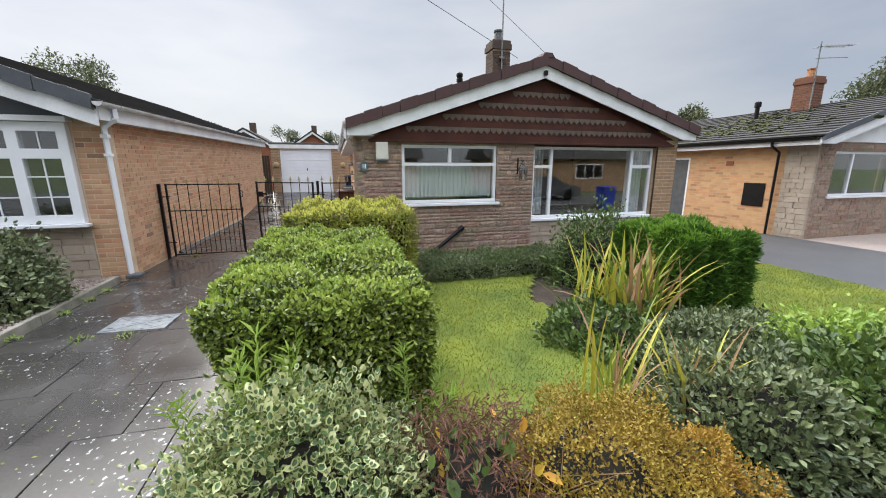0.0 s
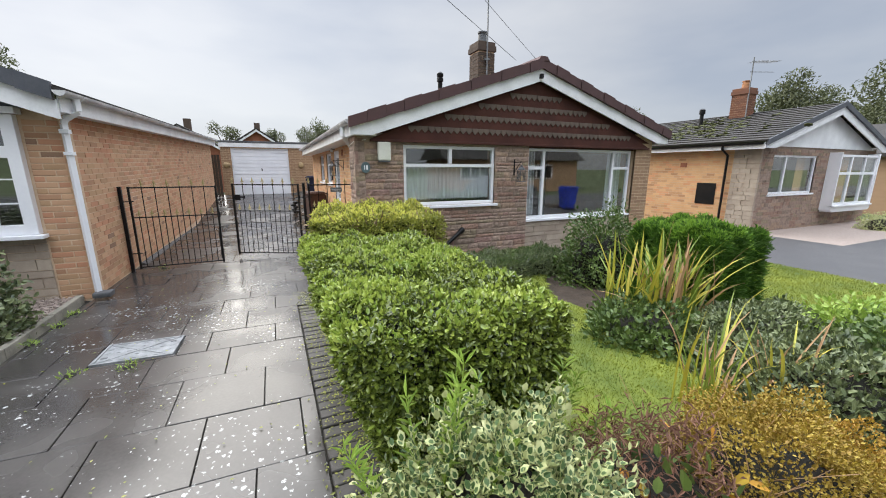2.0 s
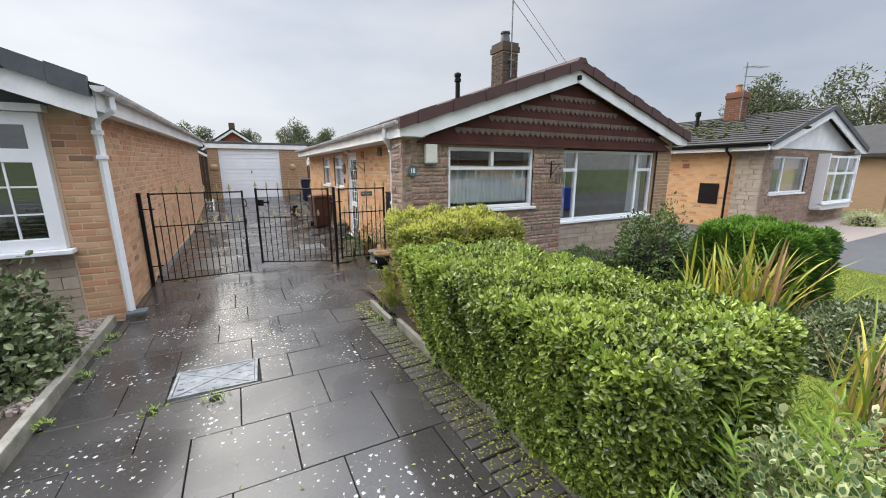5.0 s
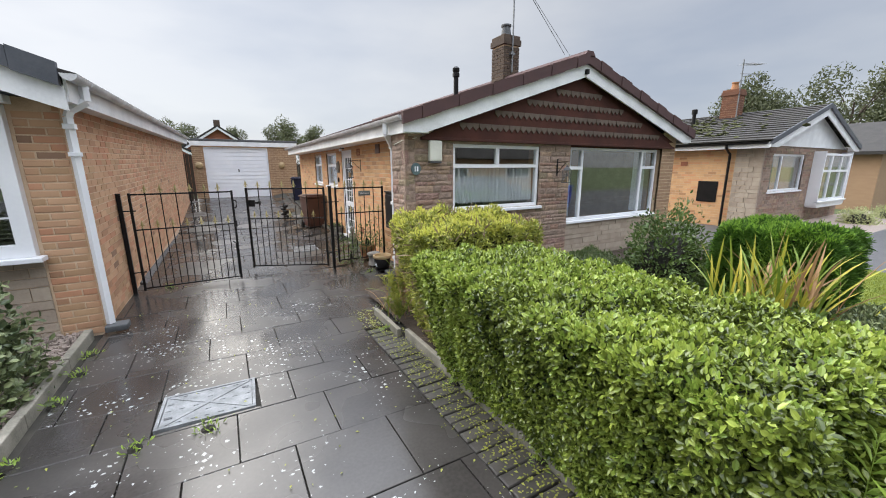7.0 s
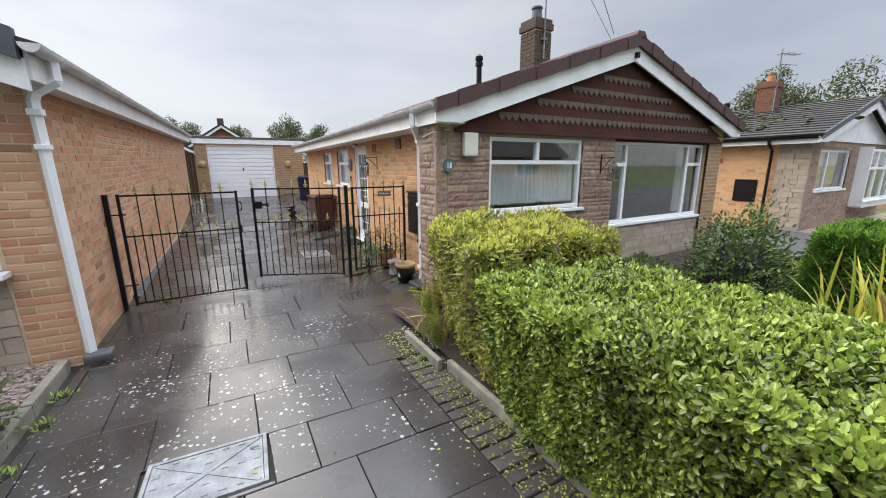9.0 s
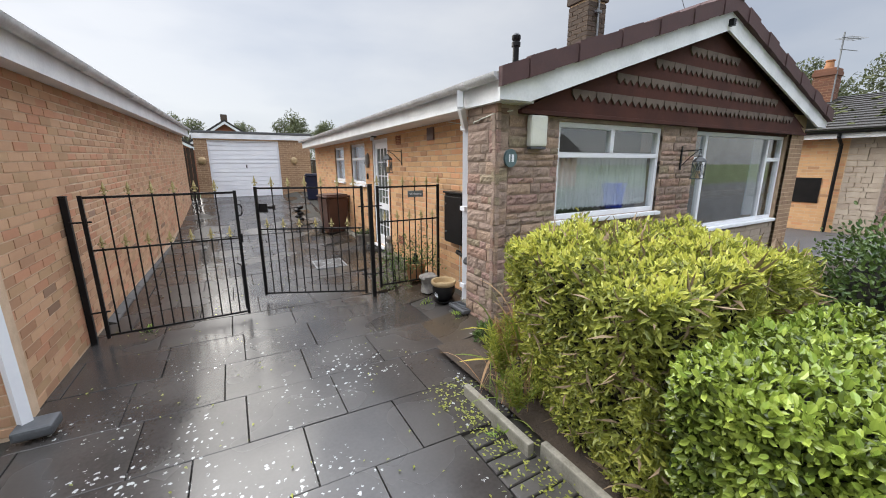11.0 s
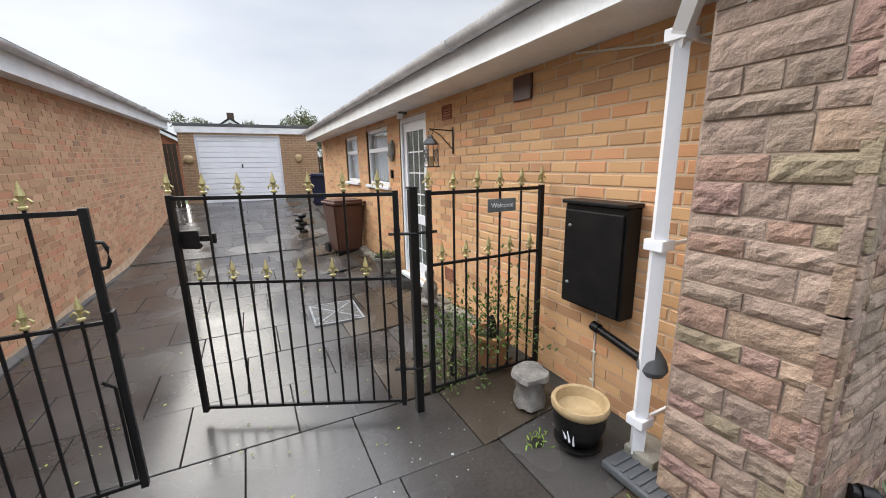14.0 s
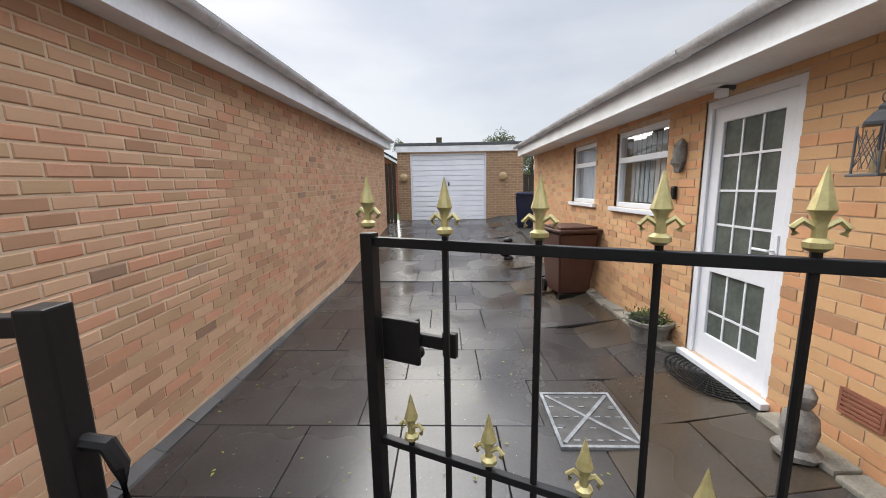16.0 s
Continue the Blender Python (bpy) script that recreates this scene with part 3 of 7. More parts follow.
bm = bmesh.new()
box(bm, -900, -900, -0.6, 900, 900, -0.16)
single("ground", bm, M["far_ground"], "grassy ground reaching to the horizon", "ground", "structure")
drive = single("drive", grid_sheet(-3.6, 0.6, -0.6, 20.6, 0.35, lambda x, y: gz(x, y) - 0.028), M["joint"], "dirt-filled bed of the paved drive", "drive", "structure")
single("garage_ramp", grid_sheet(-3.5, 0.9, 14.66, 20.45, 0.4, lambda x, y: gz(x, y) + 0.004), M["joint"], "dark wet concrete ramp before the garage", "ramp", "structure")


def hump(x, y):
    return 0.085 + 0.02 * noise.noise(Vector((x * 0.9, y * 0.9, 0))) + 0.012 * noise.noise(Vector((x * 4, y * 4, 3)))


single("garden_soil", grid_sheet(-0.56, 7.0, 1.0, 7.1, 0.12, lambda x, y: hump(x, y) - 0.03), M["soil"], "dark damp soil of the front garden beds", "soil", "structure")


def lawn_inside(x, y):
    if not 0.35 < x < 6.95 or not 1.9 < y < 5.75:
        return False
    left = x < 2.05 + 0.2 * math.sin(y * 2) + max(0, y - 4.6) * 0.9 and y > 2.2 + 0.35 * max(0, x - 0.8)
    right = x > 4.0 + 0.12 * math.sin(y * 3) and y < 5.6 and y > 2.7 + max(0, 5.6 - x) * 0.58
    return left or right


def build_lawn():
    bm = bmesh.new()
    s = 0.1
    vs = {}
    def vert(i, j):
        if (i, j) not in vs:
            x, y = i * s, j * s
            vs[i, j] = bm.verts.new((x, y, hump(x, y) + 0.012))
        return vs[i, j]
    for i in range(3, 71):
        for j in range(18, 59):
            if lawn_inside((i + 0.5) * s, (j + 0.5) * s):
                bm.faces.new((vert(i, j), vert(i + 1, j), vert(i + 1, j + 1), vert(i, j + 1)))
    ob = single("lawn", bm, M["turf"], "mown yellow-green lawn, patchy and damp", "lawn", "stuff")
    rng = np.random.default_rng(5)
    pts = np.stack([rng.uniform(0.35, 6.95, 120000), rng.uniform(1.9, 5.75, 120000)], 1)
    keep = np.array([lawn_inside(x, y) for x, y in pts])
    pts = pts[keep]
    k = len(pts)
    ang, h = rng.uniform(0, math.tau, k), rng.uniform(0.012, 0.034, k)
    w = rng.uniform(0.0025, 0.005, k)
    z = np.array([hump(x, y) for x, y in pts]) + 0.008
    dx, dy = np.cos(ang) * w, np.sin(ang) * w
    lx, ly = rng.normal(0, 0.012, k), rng.normal(0, 0.012, k)
    v = np.stack([np.stack([pts[:, 0] - dx, pts[:, 1] - dy, z], 1), np.stack([pts[:, 0] + dx, pts[:, 1] + dy, z], 1), np.stack([pts[:, 0] + lx, pts[:, 1] + ly, z + h], 1)], 1).reshape(-1, 3)
    f = np.arange(3 * k).reshape(-1, 3)
    blades = tagged(new("grass", raw_mesh("grass", v.tolist(), f.tolist(), M["grass"])), "short yellow-green grass blades of the lawn", "grass", "", "stuff")


build_lawn()
bm = boxes((7.0, 0.2, -0.14, 10.75, 15, 0.02))
single("neighbour_drive", bm, M["tarmac"], "smooth dark tarmac drive of the next bungalow", "drive", "structure")
part("edging", boxes((6.96, 0.6, -0.1, 7.04, 6.8, 0.075), bevel=0.008), M["kerb"], thing("drive_edging", (7, 1, 0), "pale concrete edging between lawn and tarmac", "kerb"))
single("neighbour_forecourt", boxes((10.75, 0.2, -0.14, 22, 5.0, 0.018)), M["tarmac"], "dark tarmac forecourt before the next bungalow", "drive", "structure")
single("gravel_strip", boxes((10.75, 5.0, -0.14, 20, 6.95, 0.01)), M["gravel"], "pale gravel strip before the next bungalow", "gravel", "structure")
single("pavement", boxes((-40, -2.2, -0.15, 40, 0.15, -0.02)), M["slab"], "wet grey paved footway along the street", "pavement", "structure")
single("road", boxes((-60, -8.5, -0.155, 60, -2.3, -0.12)), M["tarmac"], "dark tarmac road", "road", "structure")
part("kerb", boxes((-40, -2.32, -0.16, 40, -2.2, -0.015), bevel=0.01), M["kerb"], thing("road_kerb", (0, -2.2, 0), "concrete kerb along the road", "kerb"))
single("left_bed", grid_sheet(-10.5, -3.56, 1.0, 7.5, 0.3, lambda x, y: 0.03 + 0.02 * noise.noise(Vector((x * 2, y * 2, 1)))), M["soil"], "soil bed before the next-door bungalow", "soil", "structure")


# main bungalow
XS, XC, YF, YB = 0.45, 0.126, 7.17, 17.35
house = thing("bungalow", (3.5, 12, 0), "buff brick bungalow with stone front, brown hung-tile gable and white trim", "house")
W1, W2 = (0.92, 1.11, 2.70, 2.13), (3.48, 0.80, 6.32, 2.14)
DOOR, SW1, SW2 = (10.80, 0.14, 11.64, 2.18), (13.78, 1.31, 14.70, 2.15), (12.12, 1.30, 13.18, 2.16)
front = core(house, "y", YF, -1, 0.28, XC + 0.012, 3.46, -0.1, 2.5, [W1], M["stone_mortar"], label="stone-faced front wall with deep joints")
face_wall(front, "y", YF, -1, random_stones(XC + 0.15, 3.46, 0.02, 2.16, [W1], 4), 0.05, M["stone"], M["stone_far"], (0, 3.46, 0.0, 2.22), "stone", 0.010, 0.010)
ret = core(house, "x", XC, -1, 0.33, YF + 0.012, 7.65, -0.1, 2.5, [], M["stone_mortar"], label="stone corner return")
face_wall(ret, "x", XC, -1, random_stones(YF - 0.02, 7.65, 0.02, 2.4, [], 9, (0.075, 0.095, 0.12), (0.13, 0.2, 0.28)), 0.05, M["stone"], M["stone_far"], (7, 8, 0, 2.4), "stone", 0.010, 0.010)
# quoins wrap the corner on the front
face_wall(front, "y", YF, -1, [(XC - 0.015, z, XC + 0.14, t, r) for a, z, b, t, r in random_stones(0, 0.2, 0.02, 2.22, [], 12, (0.1, 0.13, 0.16), (0.4,))], 0.05, M["stone"], M["stone_far"], (0, 1, 0, 2.3), "stone", 0.010, 0.010)
panel = core(house, "y", YF + 0.06, -1, 0.2, 3.46, 6.36, -0.1, 0.74, [], M["stone_mortar"], label="pale stone panel under the wide window")
face_wall(panel, "y", YF + 0.06, -1, random_stones(3.47, 6.36, 0.0, 0.74, [], 21, (0.08, 0.12), (0.25, 0.4, 0.5)), 0.04, M["stone_pale"], M["stone_pale"], None, "pale_stone", 0.01, 0.01)
head1 = core(house, "y", YF + 0.06, -1, 0.2, 3.46, 6.36, 2.145, 2.5, [], M["board_brown"])
pier = core(house, "y", YF, -1, 0.28, 6.36, 6.86, -0.1, 2.5, [], M["mortar"])
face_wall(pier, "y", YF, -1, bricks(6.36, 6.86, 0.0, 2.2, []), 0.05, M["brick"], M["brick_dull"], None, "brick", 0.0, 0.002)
side = core(house, "x", XS, -1, 0.28, 7.60, YB, -0.1, 2.55, [DOOR, SW1, SW2], M["mortar"], label="buff brick side wall with pale joints")
face_wall(side, "x", XS, -1, bricks(7.655, YB, 0.03, 2.52, [DOOR, SW1, SW2], seed=3), 0.05, M["brick"], M["brick_far"], (7.7, 9.9, 0.6, 2.5), "brick", 0.002, 0.004)
part("back_wall", boxes((XS + 0.3, YB - 0.28, -0.1, 6.58, YB, 2.5)), M["mortar"], house)
rside = core(house, "x", 6.86, 1, 0.28, YF + 0.3, YB, -0.1, 2.5, [], M["mortar"])
# added room shell, coloured dark to stand for an unlit interior
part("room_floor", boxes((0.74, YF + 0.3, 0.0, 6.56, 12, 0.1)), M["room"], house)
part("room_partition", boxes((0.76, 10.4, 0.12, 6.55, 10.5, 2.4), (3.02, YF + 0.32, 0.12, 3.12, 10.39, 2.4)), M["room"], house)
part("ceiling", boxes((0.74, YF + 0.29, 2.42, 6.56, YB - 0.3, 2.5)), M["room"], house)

window(house, "y", YF, -1, *[W1[i] for i in (0, 2, 1, 3)], [("h", 1.80, W1[0] + 0.05, W1[2] - 0.05), ("v", 1.80, 1.83, W1[3] - 0.05)])
w2 = window(house, "y", YF + 0.06, -1, W2[0], W2[2], W2[1] - 0.05, W2[3], [("v", 3.90, 0.8, 2.1), ("v", 5.80, 0.8, 2.1), ("h", 1.76, 3.53, 3.88), ("h", 1.76, 5.82, 6.27)])


def wavy_sheet(x0, x1, y, z0, z1, amp=0.025, waves=14, scallop=0.0):
    bm = bmesh.new()
    n = waves * 8
    lo, hi = [], []
    for i in range(n + 1):
        x = x0 + (x1 - x0) * i / n
        yy = y + amp * math.sin(i / 8 * math.tau) + 0.01 * math.sin(i * 1.7)
        lo.append(bm.verts.new((x, yy, z0 + scallop * abs(math.sin(i / 4 * math.pi)))))
        hi.append(bm.verts.new((x, yy * 0.3 + y * 0.7, z1)))
    for i in range(n):
        bm.faces.new((lo[i], lo[i + 1], hi[i + 1], hi[i]))
    return bm


single("net_curtain", wavy_sheet(0.98, 2.64, YF + 0.135, 1.19, 1.79, 0.022, 20, 0.04), M["net"], "white net curtain with a scalloped hem", "curtain", smooth=True)
single("curtain", wavy_sheet(3.52, 3.85, YF + 0.32, 0.8, 2.12, 0.03, 4), M["net"], "pale drawn-back curtain by the wide window", "curtain", smooth=True)
single("curtain", wavy_sheet(5.86, 6.28, YF + 0.32, 0.8, 2.12, 0.03, 5), M["net"], "pale drawn-back curtain by the wide window", "curtain", smooth=True)

window(house, "x", XS, -1, SW1[0], SW1[2], SW1[1], SW1[3], [("h", 1.86, SW1[0] + 0.05, SW1[2] - 0.05)])
window(house, "x", XS, -1, SW2[0], SW2[2], SW2[1], SW2[3], [("h", 1.84, SW2[0] + 0.05, SW2[2] - 0.05)])
single("window_blind", boxes(*[(XS + 0.15, SW2[0] + 0.08 + 0.1 * i, 1.36, XS + 0.155, SW2[0] + 0.16 + 0.1 * i, 2.1) for i in range(9)]), M["net"], "white vertical blind behind the window", "blind")
single("window_blind", boxes(*[(XS + 0.15, SW1[0] + 0.08 + 0.1 * i, 1.36, XS + 0.155, SW1[0] + 0.16 + 0.1 * i, 2.1) for i in range(8)]), M["net"], "white vertical blind behind the window", "blind")

# side door
d0, dz0, d1, dz1 = DOOR
DR = [(d0, dz0, d0 + 0.16, dz1), (d1 - 0.16, dz0, d1, dz1), (d0, dz0, d1, dz0 + 0.2), (d0, dz1 - 0.17, d1, dz1), (d0, 0.86, d1, 0.98)]
bm = lattice("x", XS + 0.036, XS + 0.085, [r[k] for r in DR for k in (0, 2)], [r[k] for r in DR for k in (1, 3)], lambda u, v: any(r[0] < u < r[2] and r[1] < v < r[3] for r in DR), 0.006)
door = part("door", bm, M["white"], house, "white plastic door with glazed squares")
DF = [(d0, dz0, d0 + 0.06, dz1), (d1 - 0.06, dz0, d1, dz1), (d0, dz1 - 0.06, d1, dz1)]
bm = lattice("x", XS + 0.012, XS + 0.034, [r[k] for r in DF for k in (0, 2)], [r[k] for r in DF for k in (1, 3)], lambda u, v: any(r[0] < u < r[2] and r[1] < v < r[3] for r in DF), 0.005)
part("door_frame", bm, M["white"], door)
part("pane", boxes((XS + 0.058, d0 + 0.15, dz0 + 0.19, XS + 0.064, d1 - 0.15, dz1 - 0.16)), M["obscure"], door, "obscured glass")
for i in (1, 2):
    u = d0 + 0.16 + (d1 - d0 - 0.32) * i / 3
    part("glazing_bar", boxes((XS + 0.05, u - 0.008, dz0 + 0.2, XS + 0.0575, u + 0.008, 0.86), (XS + 0.05, u - 0.008, 0.98, XS + 0.0575, u + 0.008, dz1 - 0.17)), M["white"], door)
for z in (0.53, 1.24, 1.5, 1.76):
    part("glazing_bar", boxes((XS + 0.0495, d0 + 0.16, z - 0.008, XS + 0.057, d1 - 0.16, z + 0.008)), M["white"], door)
part("threshold", boxes((XS - 0.06, d0 - 0.03, 0.09, XS + 0.1, d1 + 0.03, 0.138), bevel=0.006), M["white"], door)
bm = boxes((XS + 0.022, d0 + 0.09, 1.0, XS + 0.034, d0 + 0.13, 1.22), bevel=0.004)
tube(bm, [(XS + 0.03, d0 + 0.11, 1.12), (XS - 0.02, d0 + 0.11, 1.12), (XS - 0.025, d0 + 0.22, 1.12)], 0.009)
part("handle", bm, M["white"], door)

# roof of the main bungalow
RX, RZ, EZ, OY = 3.52, 3.645, 2.47, 6.96
XRE, ERZ = 7.15, 2.53
roof_tiles(house, 0.05, RX, OY + 0.02, YB + 0.2, EZ - 0.035, RZ, M["roof_brown"], rows=14)
roof_tiles(house, XRE, RX, OY + 0.02, YB + 0.2, ERZ - 0.03, RZ, M["roof_brown"], rows=14)


def sloped(xa, xb, top_drop, bot_drop, y0, y1, zfoot=None, eave=EZ, ridge=RZ, xl=0.0, xr=XRE, xm=RX, right_eave=ERZ):
    """A raking board under the verge, one side of the gable, with a level foot."""
    def zt(x):
        return eave + (ridge - eave) * (x - xl) / (xm - xl) if x <= xm else right_eave + (ridge - right_eave) * (xr - x) / (xr - xm)
    poly = [(xa, zt(xa) - top_drop), (xb, zt(xb) - top_drop), (xb, zt(xb) - bot_drop), (xa, zt(xa) - bot_drop)]
    if zfoot is not None:
        s = (ridge - eave) / (xm - xl)
        if xa < xm:
            xk = xl + (zfoot + bot_drop - eave) / s
            poly = [(xa, zt(xa) - top_drop), (xb, zt(xb) - top_drop), (xb, zt(xb) - bot_drop), (xk, zfoot), (xa, zfoot)]
        else:
            xk = xr - (zfoot + bot_drop - right_eave) / (ridge - right_eave) * (xr - xm)
            poly = [(xa, zt(xa) - top_drop), (xb, zt(xb) - top_drop), (xb, zfoot), (xk, zfoot), (xa, zt(xa) - bot_drop)]
    return prism(bmesh.new(), poly, "y", y0, y1)


part("bargeboard", sloped(0.02, RX - 0.001, 0.13, 0.34, OY + 0.03, OY + 0.06, 2.25), M["white_paint"], house, "white bargeboard")
part("bargeboard", sloped(RX + 0.001, XRE - 0.02, 0.13, 0.34, OY + 0.03, OY + 0.06, 2.30), M["white_paint"], house, "white bargeboard")
# verge tiles hang over the bargeboard
for s in (0, 1):
    for i in range(12):
        a, b = (0.0 + RX * i / 12, RX * (i + 1) / 12) if s == 0 else (RX + (XRE - RX) * i / 12, RX + (XRE - RX) * (i + 1) / 12)
        k = 0.012 * (i % 2)
        part("verge_tile", sloped(a + 0.003, b - 0.003, -0.03 - k, 0.13 + k * 0.5, OY - 0.02 - k, OY + 0.029), M["roof_brown"], house)
for i in range(26):
    y = OY - 0.03 + i * 0.41
    b2 = prism(bmesh.new(), [(RX - 0.13, RZ - 0.01), (RX - 0.07, RZ + 0.065), (RX + 0.07, RZ + 0.065), (RX + 0.13, RZ - 0.01)], "y", y, y + 0.40)
    part("ridge_tile", b2, M["roof_brown"], house)
part("soffit", boxes((0.06, OY + 0.07, 2.245, 0.44, YB, 2.262)), M["white_paint"], house)
part("soffit", boxes((6.87, OY + 0.07, 2.275, 7.058, YB, 2.292)), M["white_paint"], house)
part("fascia", boxes((0.085, OY + 0.062, 2.25, 0.11, YB + 0.1, 2.43)), M["white_paint"], house, "white fascia")
part("fascia", boxes((7.06, OY + 0.062, 2.28, 7.085, YB + 0.1, 2.46)), M["white_paint"], house, "white fascia")


def gutter(parent, x, y0, y1, z, material, out=-1, r=0.058):
    bm = bmesh.new()
    prof = [(r * math.cos(a), r * math.sin(a)) for a in np.linspace(math.pi, math.tau, 9)] + [(r * 0.86 * math.cos(a), r * 0.86 * math.sin(a)) for a in np.linspace(math.tau, math.pi, 9)]
    prism(bm, [(x + px, z + pz) for px, pz in prof], "y", y0, y1)
    ob = part("gutter", bm, material, parent, smooth=True)
    y = y0 + 0.5
    while y < y1:
        part("gutter_bracket", prism(bmesh.new(), [(x + 1.12 * px, z + 1.12 * pz) for px, pz in prof], "y", y - 0.03, y + 0.03), material, ob)
        y += 1.9
    return ob


hg = gutter(house, 0.02, OY + 0.05, YB + 0.1, 2.465, M["fascia_grey"])
part("stop_end", prism(bmesh.new(), [(0.02 + 0.062 * math.cos(a), 2.465 + 0.062 * math.sin(a)) for a in np.linspace(math.pi, math.tau, 9)], "y", OY + 0.043, OY + 0.0495), M["fascia_grey"], hg)
gutter(house, 7.14, OY + 0.07, YB + 0.1, 2.47, M["fascia_grey"])


def square_pipe(parent, pts, w, material, name="downpipe"):
    bm = bmesh.new()
    for a, b in zip(pts, pts[1:]):
        tube(bm, [a, b], w * 0.62, 4)
    return part(name, bm, material, parent)


dp = square_pipe(house, [(0.02, 7.62, 2.42), (0.02, 7.62, 2.26), (0.18, 7.79, 2.10), (0.205, 7.81, 2.05), (0.205, 7.81, 0.14)], 0.065, M["white"])
for z in (2.06, 1.2, 0.3):
    part("pipe_collar", boxes((0.16, 7.765, z, 0.25, 7.855, z + 0.05), (0.235, 7.80, z + 0.01, 0.445, 7.815, z + 0.03), bevel=0.004), M["white"], dp)

# gable cladding: overlapping brown boards with rows of pointed tiles
def gable_x(z):
    return (z - EZ + 0.34) / (RZ - EZ) * RX


part("gable_backing", prism(bmesh.new(), [(0.3, 2.30), (6.75, 2.30), (RX + 0.1, 3.46), (RX - 0.1, 3.46)], "y", YF - 0.01, YF + 0.06), M["board_brown"], house)
TOOTH = 0.118
tv = [(-TOOTH / 2 + 0.002, 0, 0.075), (TOOTH / 2 - 0.002, 0, 0.075), (TOOTH / 2 - 0.002, 0, 0.03), (0, 0, -0.03), (-TOOTH / 2 + 0.002, 0, 0.03)]
tvs = [(x, y, z) for y in (0, 0.016) for x, _, z in tv]
pointed = raw_mesh("pointed_tile", tvs, [(4, 3, 2, 1, 0), (5, 6, 7, 8, 9)] + [(i, (i + 1) % 5, 5 + (i + 1) % 5, 5 + i) for i in range(5)], M["tile_grey"])
for i in range(5):
    z0 = 2.20 + 0.215 * i
    z1 = z0 + 0.225
    xa, xb = max(0.36, gable_x(z0 + 0.03)), max(0.42, gable_x(z1))
    off = 0.0
    brd = part("cladding_board", prism(bmesh.new(), [(xa, z0), (7.05 - xa, z0), (7.05 - xb, z1), (xb, z1)], "y", YF - 0.055 + off, YF - 0.014), M["board_brown"], house)
    brd.matrix_basis = Matrix.Translation((0, YF, z0)) @ Matrix.Rotation(radians(3), 4, "X") @ Matrix.Translation((0, -YF, -z0))
    if i < 4:
        zt = z0 + 0.155
        xt = gable_x(zt + 0.06) + 0.1
        k = int((7.05 - 2 * xt) / TOOTH)
        for j in range(k):
            ob = new("pointed_tile", pointed)
            ob.parent = house
            ob.matrix_parent_inverse = place_of(house).inverted()
            ob.matrix_basis = pose(3.525 + (j - (k - 1) / 2) * TOOTH, YF - 0.078 + off + 0.003 * ((j * 7) % 5 - 2) / 2, zt, 3, 0, 0)
part("cladding_trim", boxes((0.36, YF - 0.075, 2.165, 6.70, YF - 0.016, 2.205), bevel=0.006), M["board_brown"], house)


def chimney(parent, x, y, z0, z1, w, material, pots=1, pot_mat=None):
    c = part("chimney", boxes((x - w / 2, y - w / 2, z0, x + w / 2, y + w / 2, z1 - 0.2)), M["mortar"], parent)
    rects = []
    for ax, face, sg, u in (("y", y - w / 2, -1, x), ("y", y + w / 2, 1, x), ("x", x - w / 2, -1, y), ("x", x + w / 2, 1, y)):
        for a, z, b, t, r in bricks(u - w / 2 - 0.01, u + w / 2 + 0.01, z0, z1 - 0.2, []):
            lo, hi = min(face, face + sg * 0.012), max(face, face + sg * 0.012)
            rects.append((a, lo, z, b, hi, t) if ax == "y" else (lo, a, z, hi, b, t))
    part("brickwork", blocks_mesh("brickwork", rects, material), None, c)["kind"] = "stuff"
    part("chimney_cap", boxes((x - w / 2 - 0.04, y - w / 2 - 0.04, z1 - 0.2, x + w / 2 + 0.04, y + w / 2 + 0.04, z1 - 0.08), (x - w / 2 - 0.02, y - w / 2 - 0.02, z1 - 0.08, x + w / 2 + 0.02, y + w / 2 + 0.02, z1), bevel=0.01), material, c)
    for i in range(pots):
        bm = lathe(bmesh.new(), [(0.1, 0), (0.115, 0.02), (0.1, 0.12), (0.09, 0.2), (0.11, 0.22), (0.11, 0.25), (0.07, 0.25)], x + (i - (pots - 1) / 2) * 0.26, y, z1)
        part("chimney_pot", bm, pot_mat or M["lead"], c, smooth=True)
    return c


M["chimney_brick"] = mat("dark_chimney_brick", (0.095, 0.065, 0.045), (0.052, 0.037, 0.028), 0.9, 4, 60, 0.5, spread=0.6, island=True)
M["chimney_orange"] = mat("orange_chimney_brick", (0.20, 0.085, 0.045), (0.11, 0.05, 0.032), 0.9, 4, 60, 0.5, spread=0.6, island=True)
chimney(house, 3.58, 9.29, 3.35, 4.55, 0.40, M["chimney_brick"])
bm = bmesh.new()
lathe(bm, [(0.06, 0), (0.06, 0.42), (0.085, 0.43), (0.085, 0.5), (0.065, 0.52), (0.085, 0.56), (0.085, 0.62), (0.04, 0.66)], 3.05, 10.5, 3.5)
part("flue", bm, M["black"], house, smooth=True)
aer = thing("aerial", (3.57, 9.04, 4.0), "thin aerial pole strapped to the chimney", "aerial")
bm = tube(bmesh.new(), [(3.57, 9.04, 3.8), (3.57, 9.04, 6.9)], 0.017, 6)
part("pole", bm, M["steel"], aer)
part("bracket", boxes((3.51, 9.02, 4.15, 3.63, 9.074, 4.19)), M["steel"], aer)

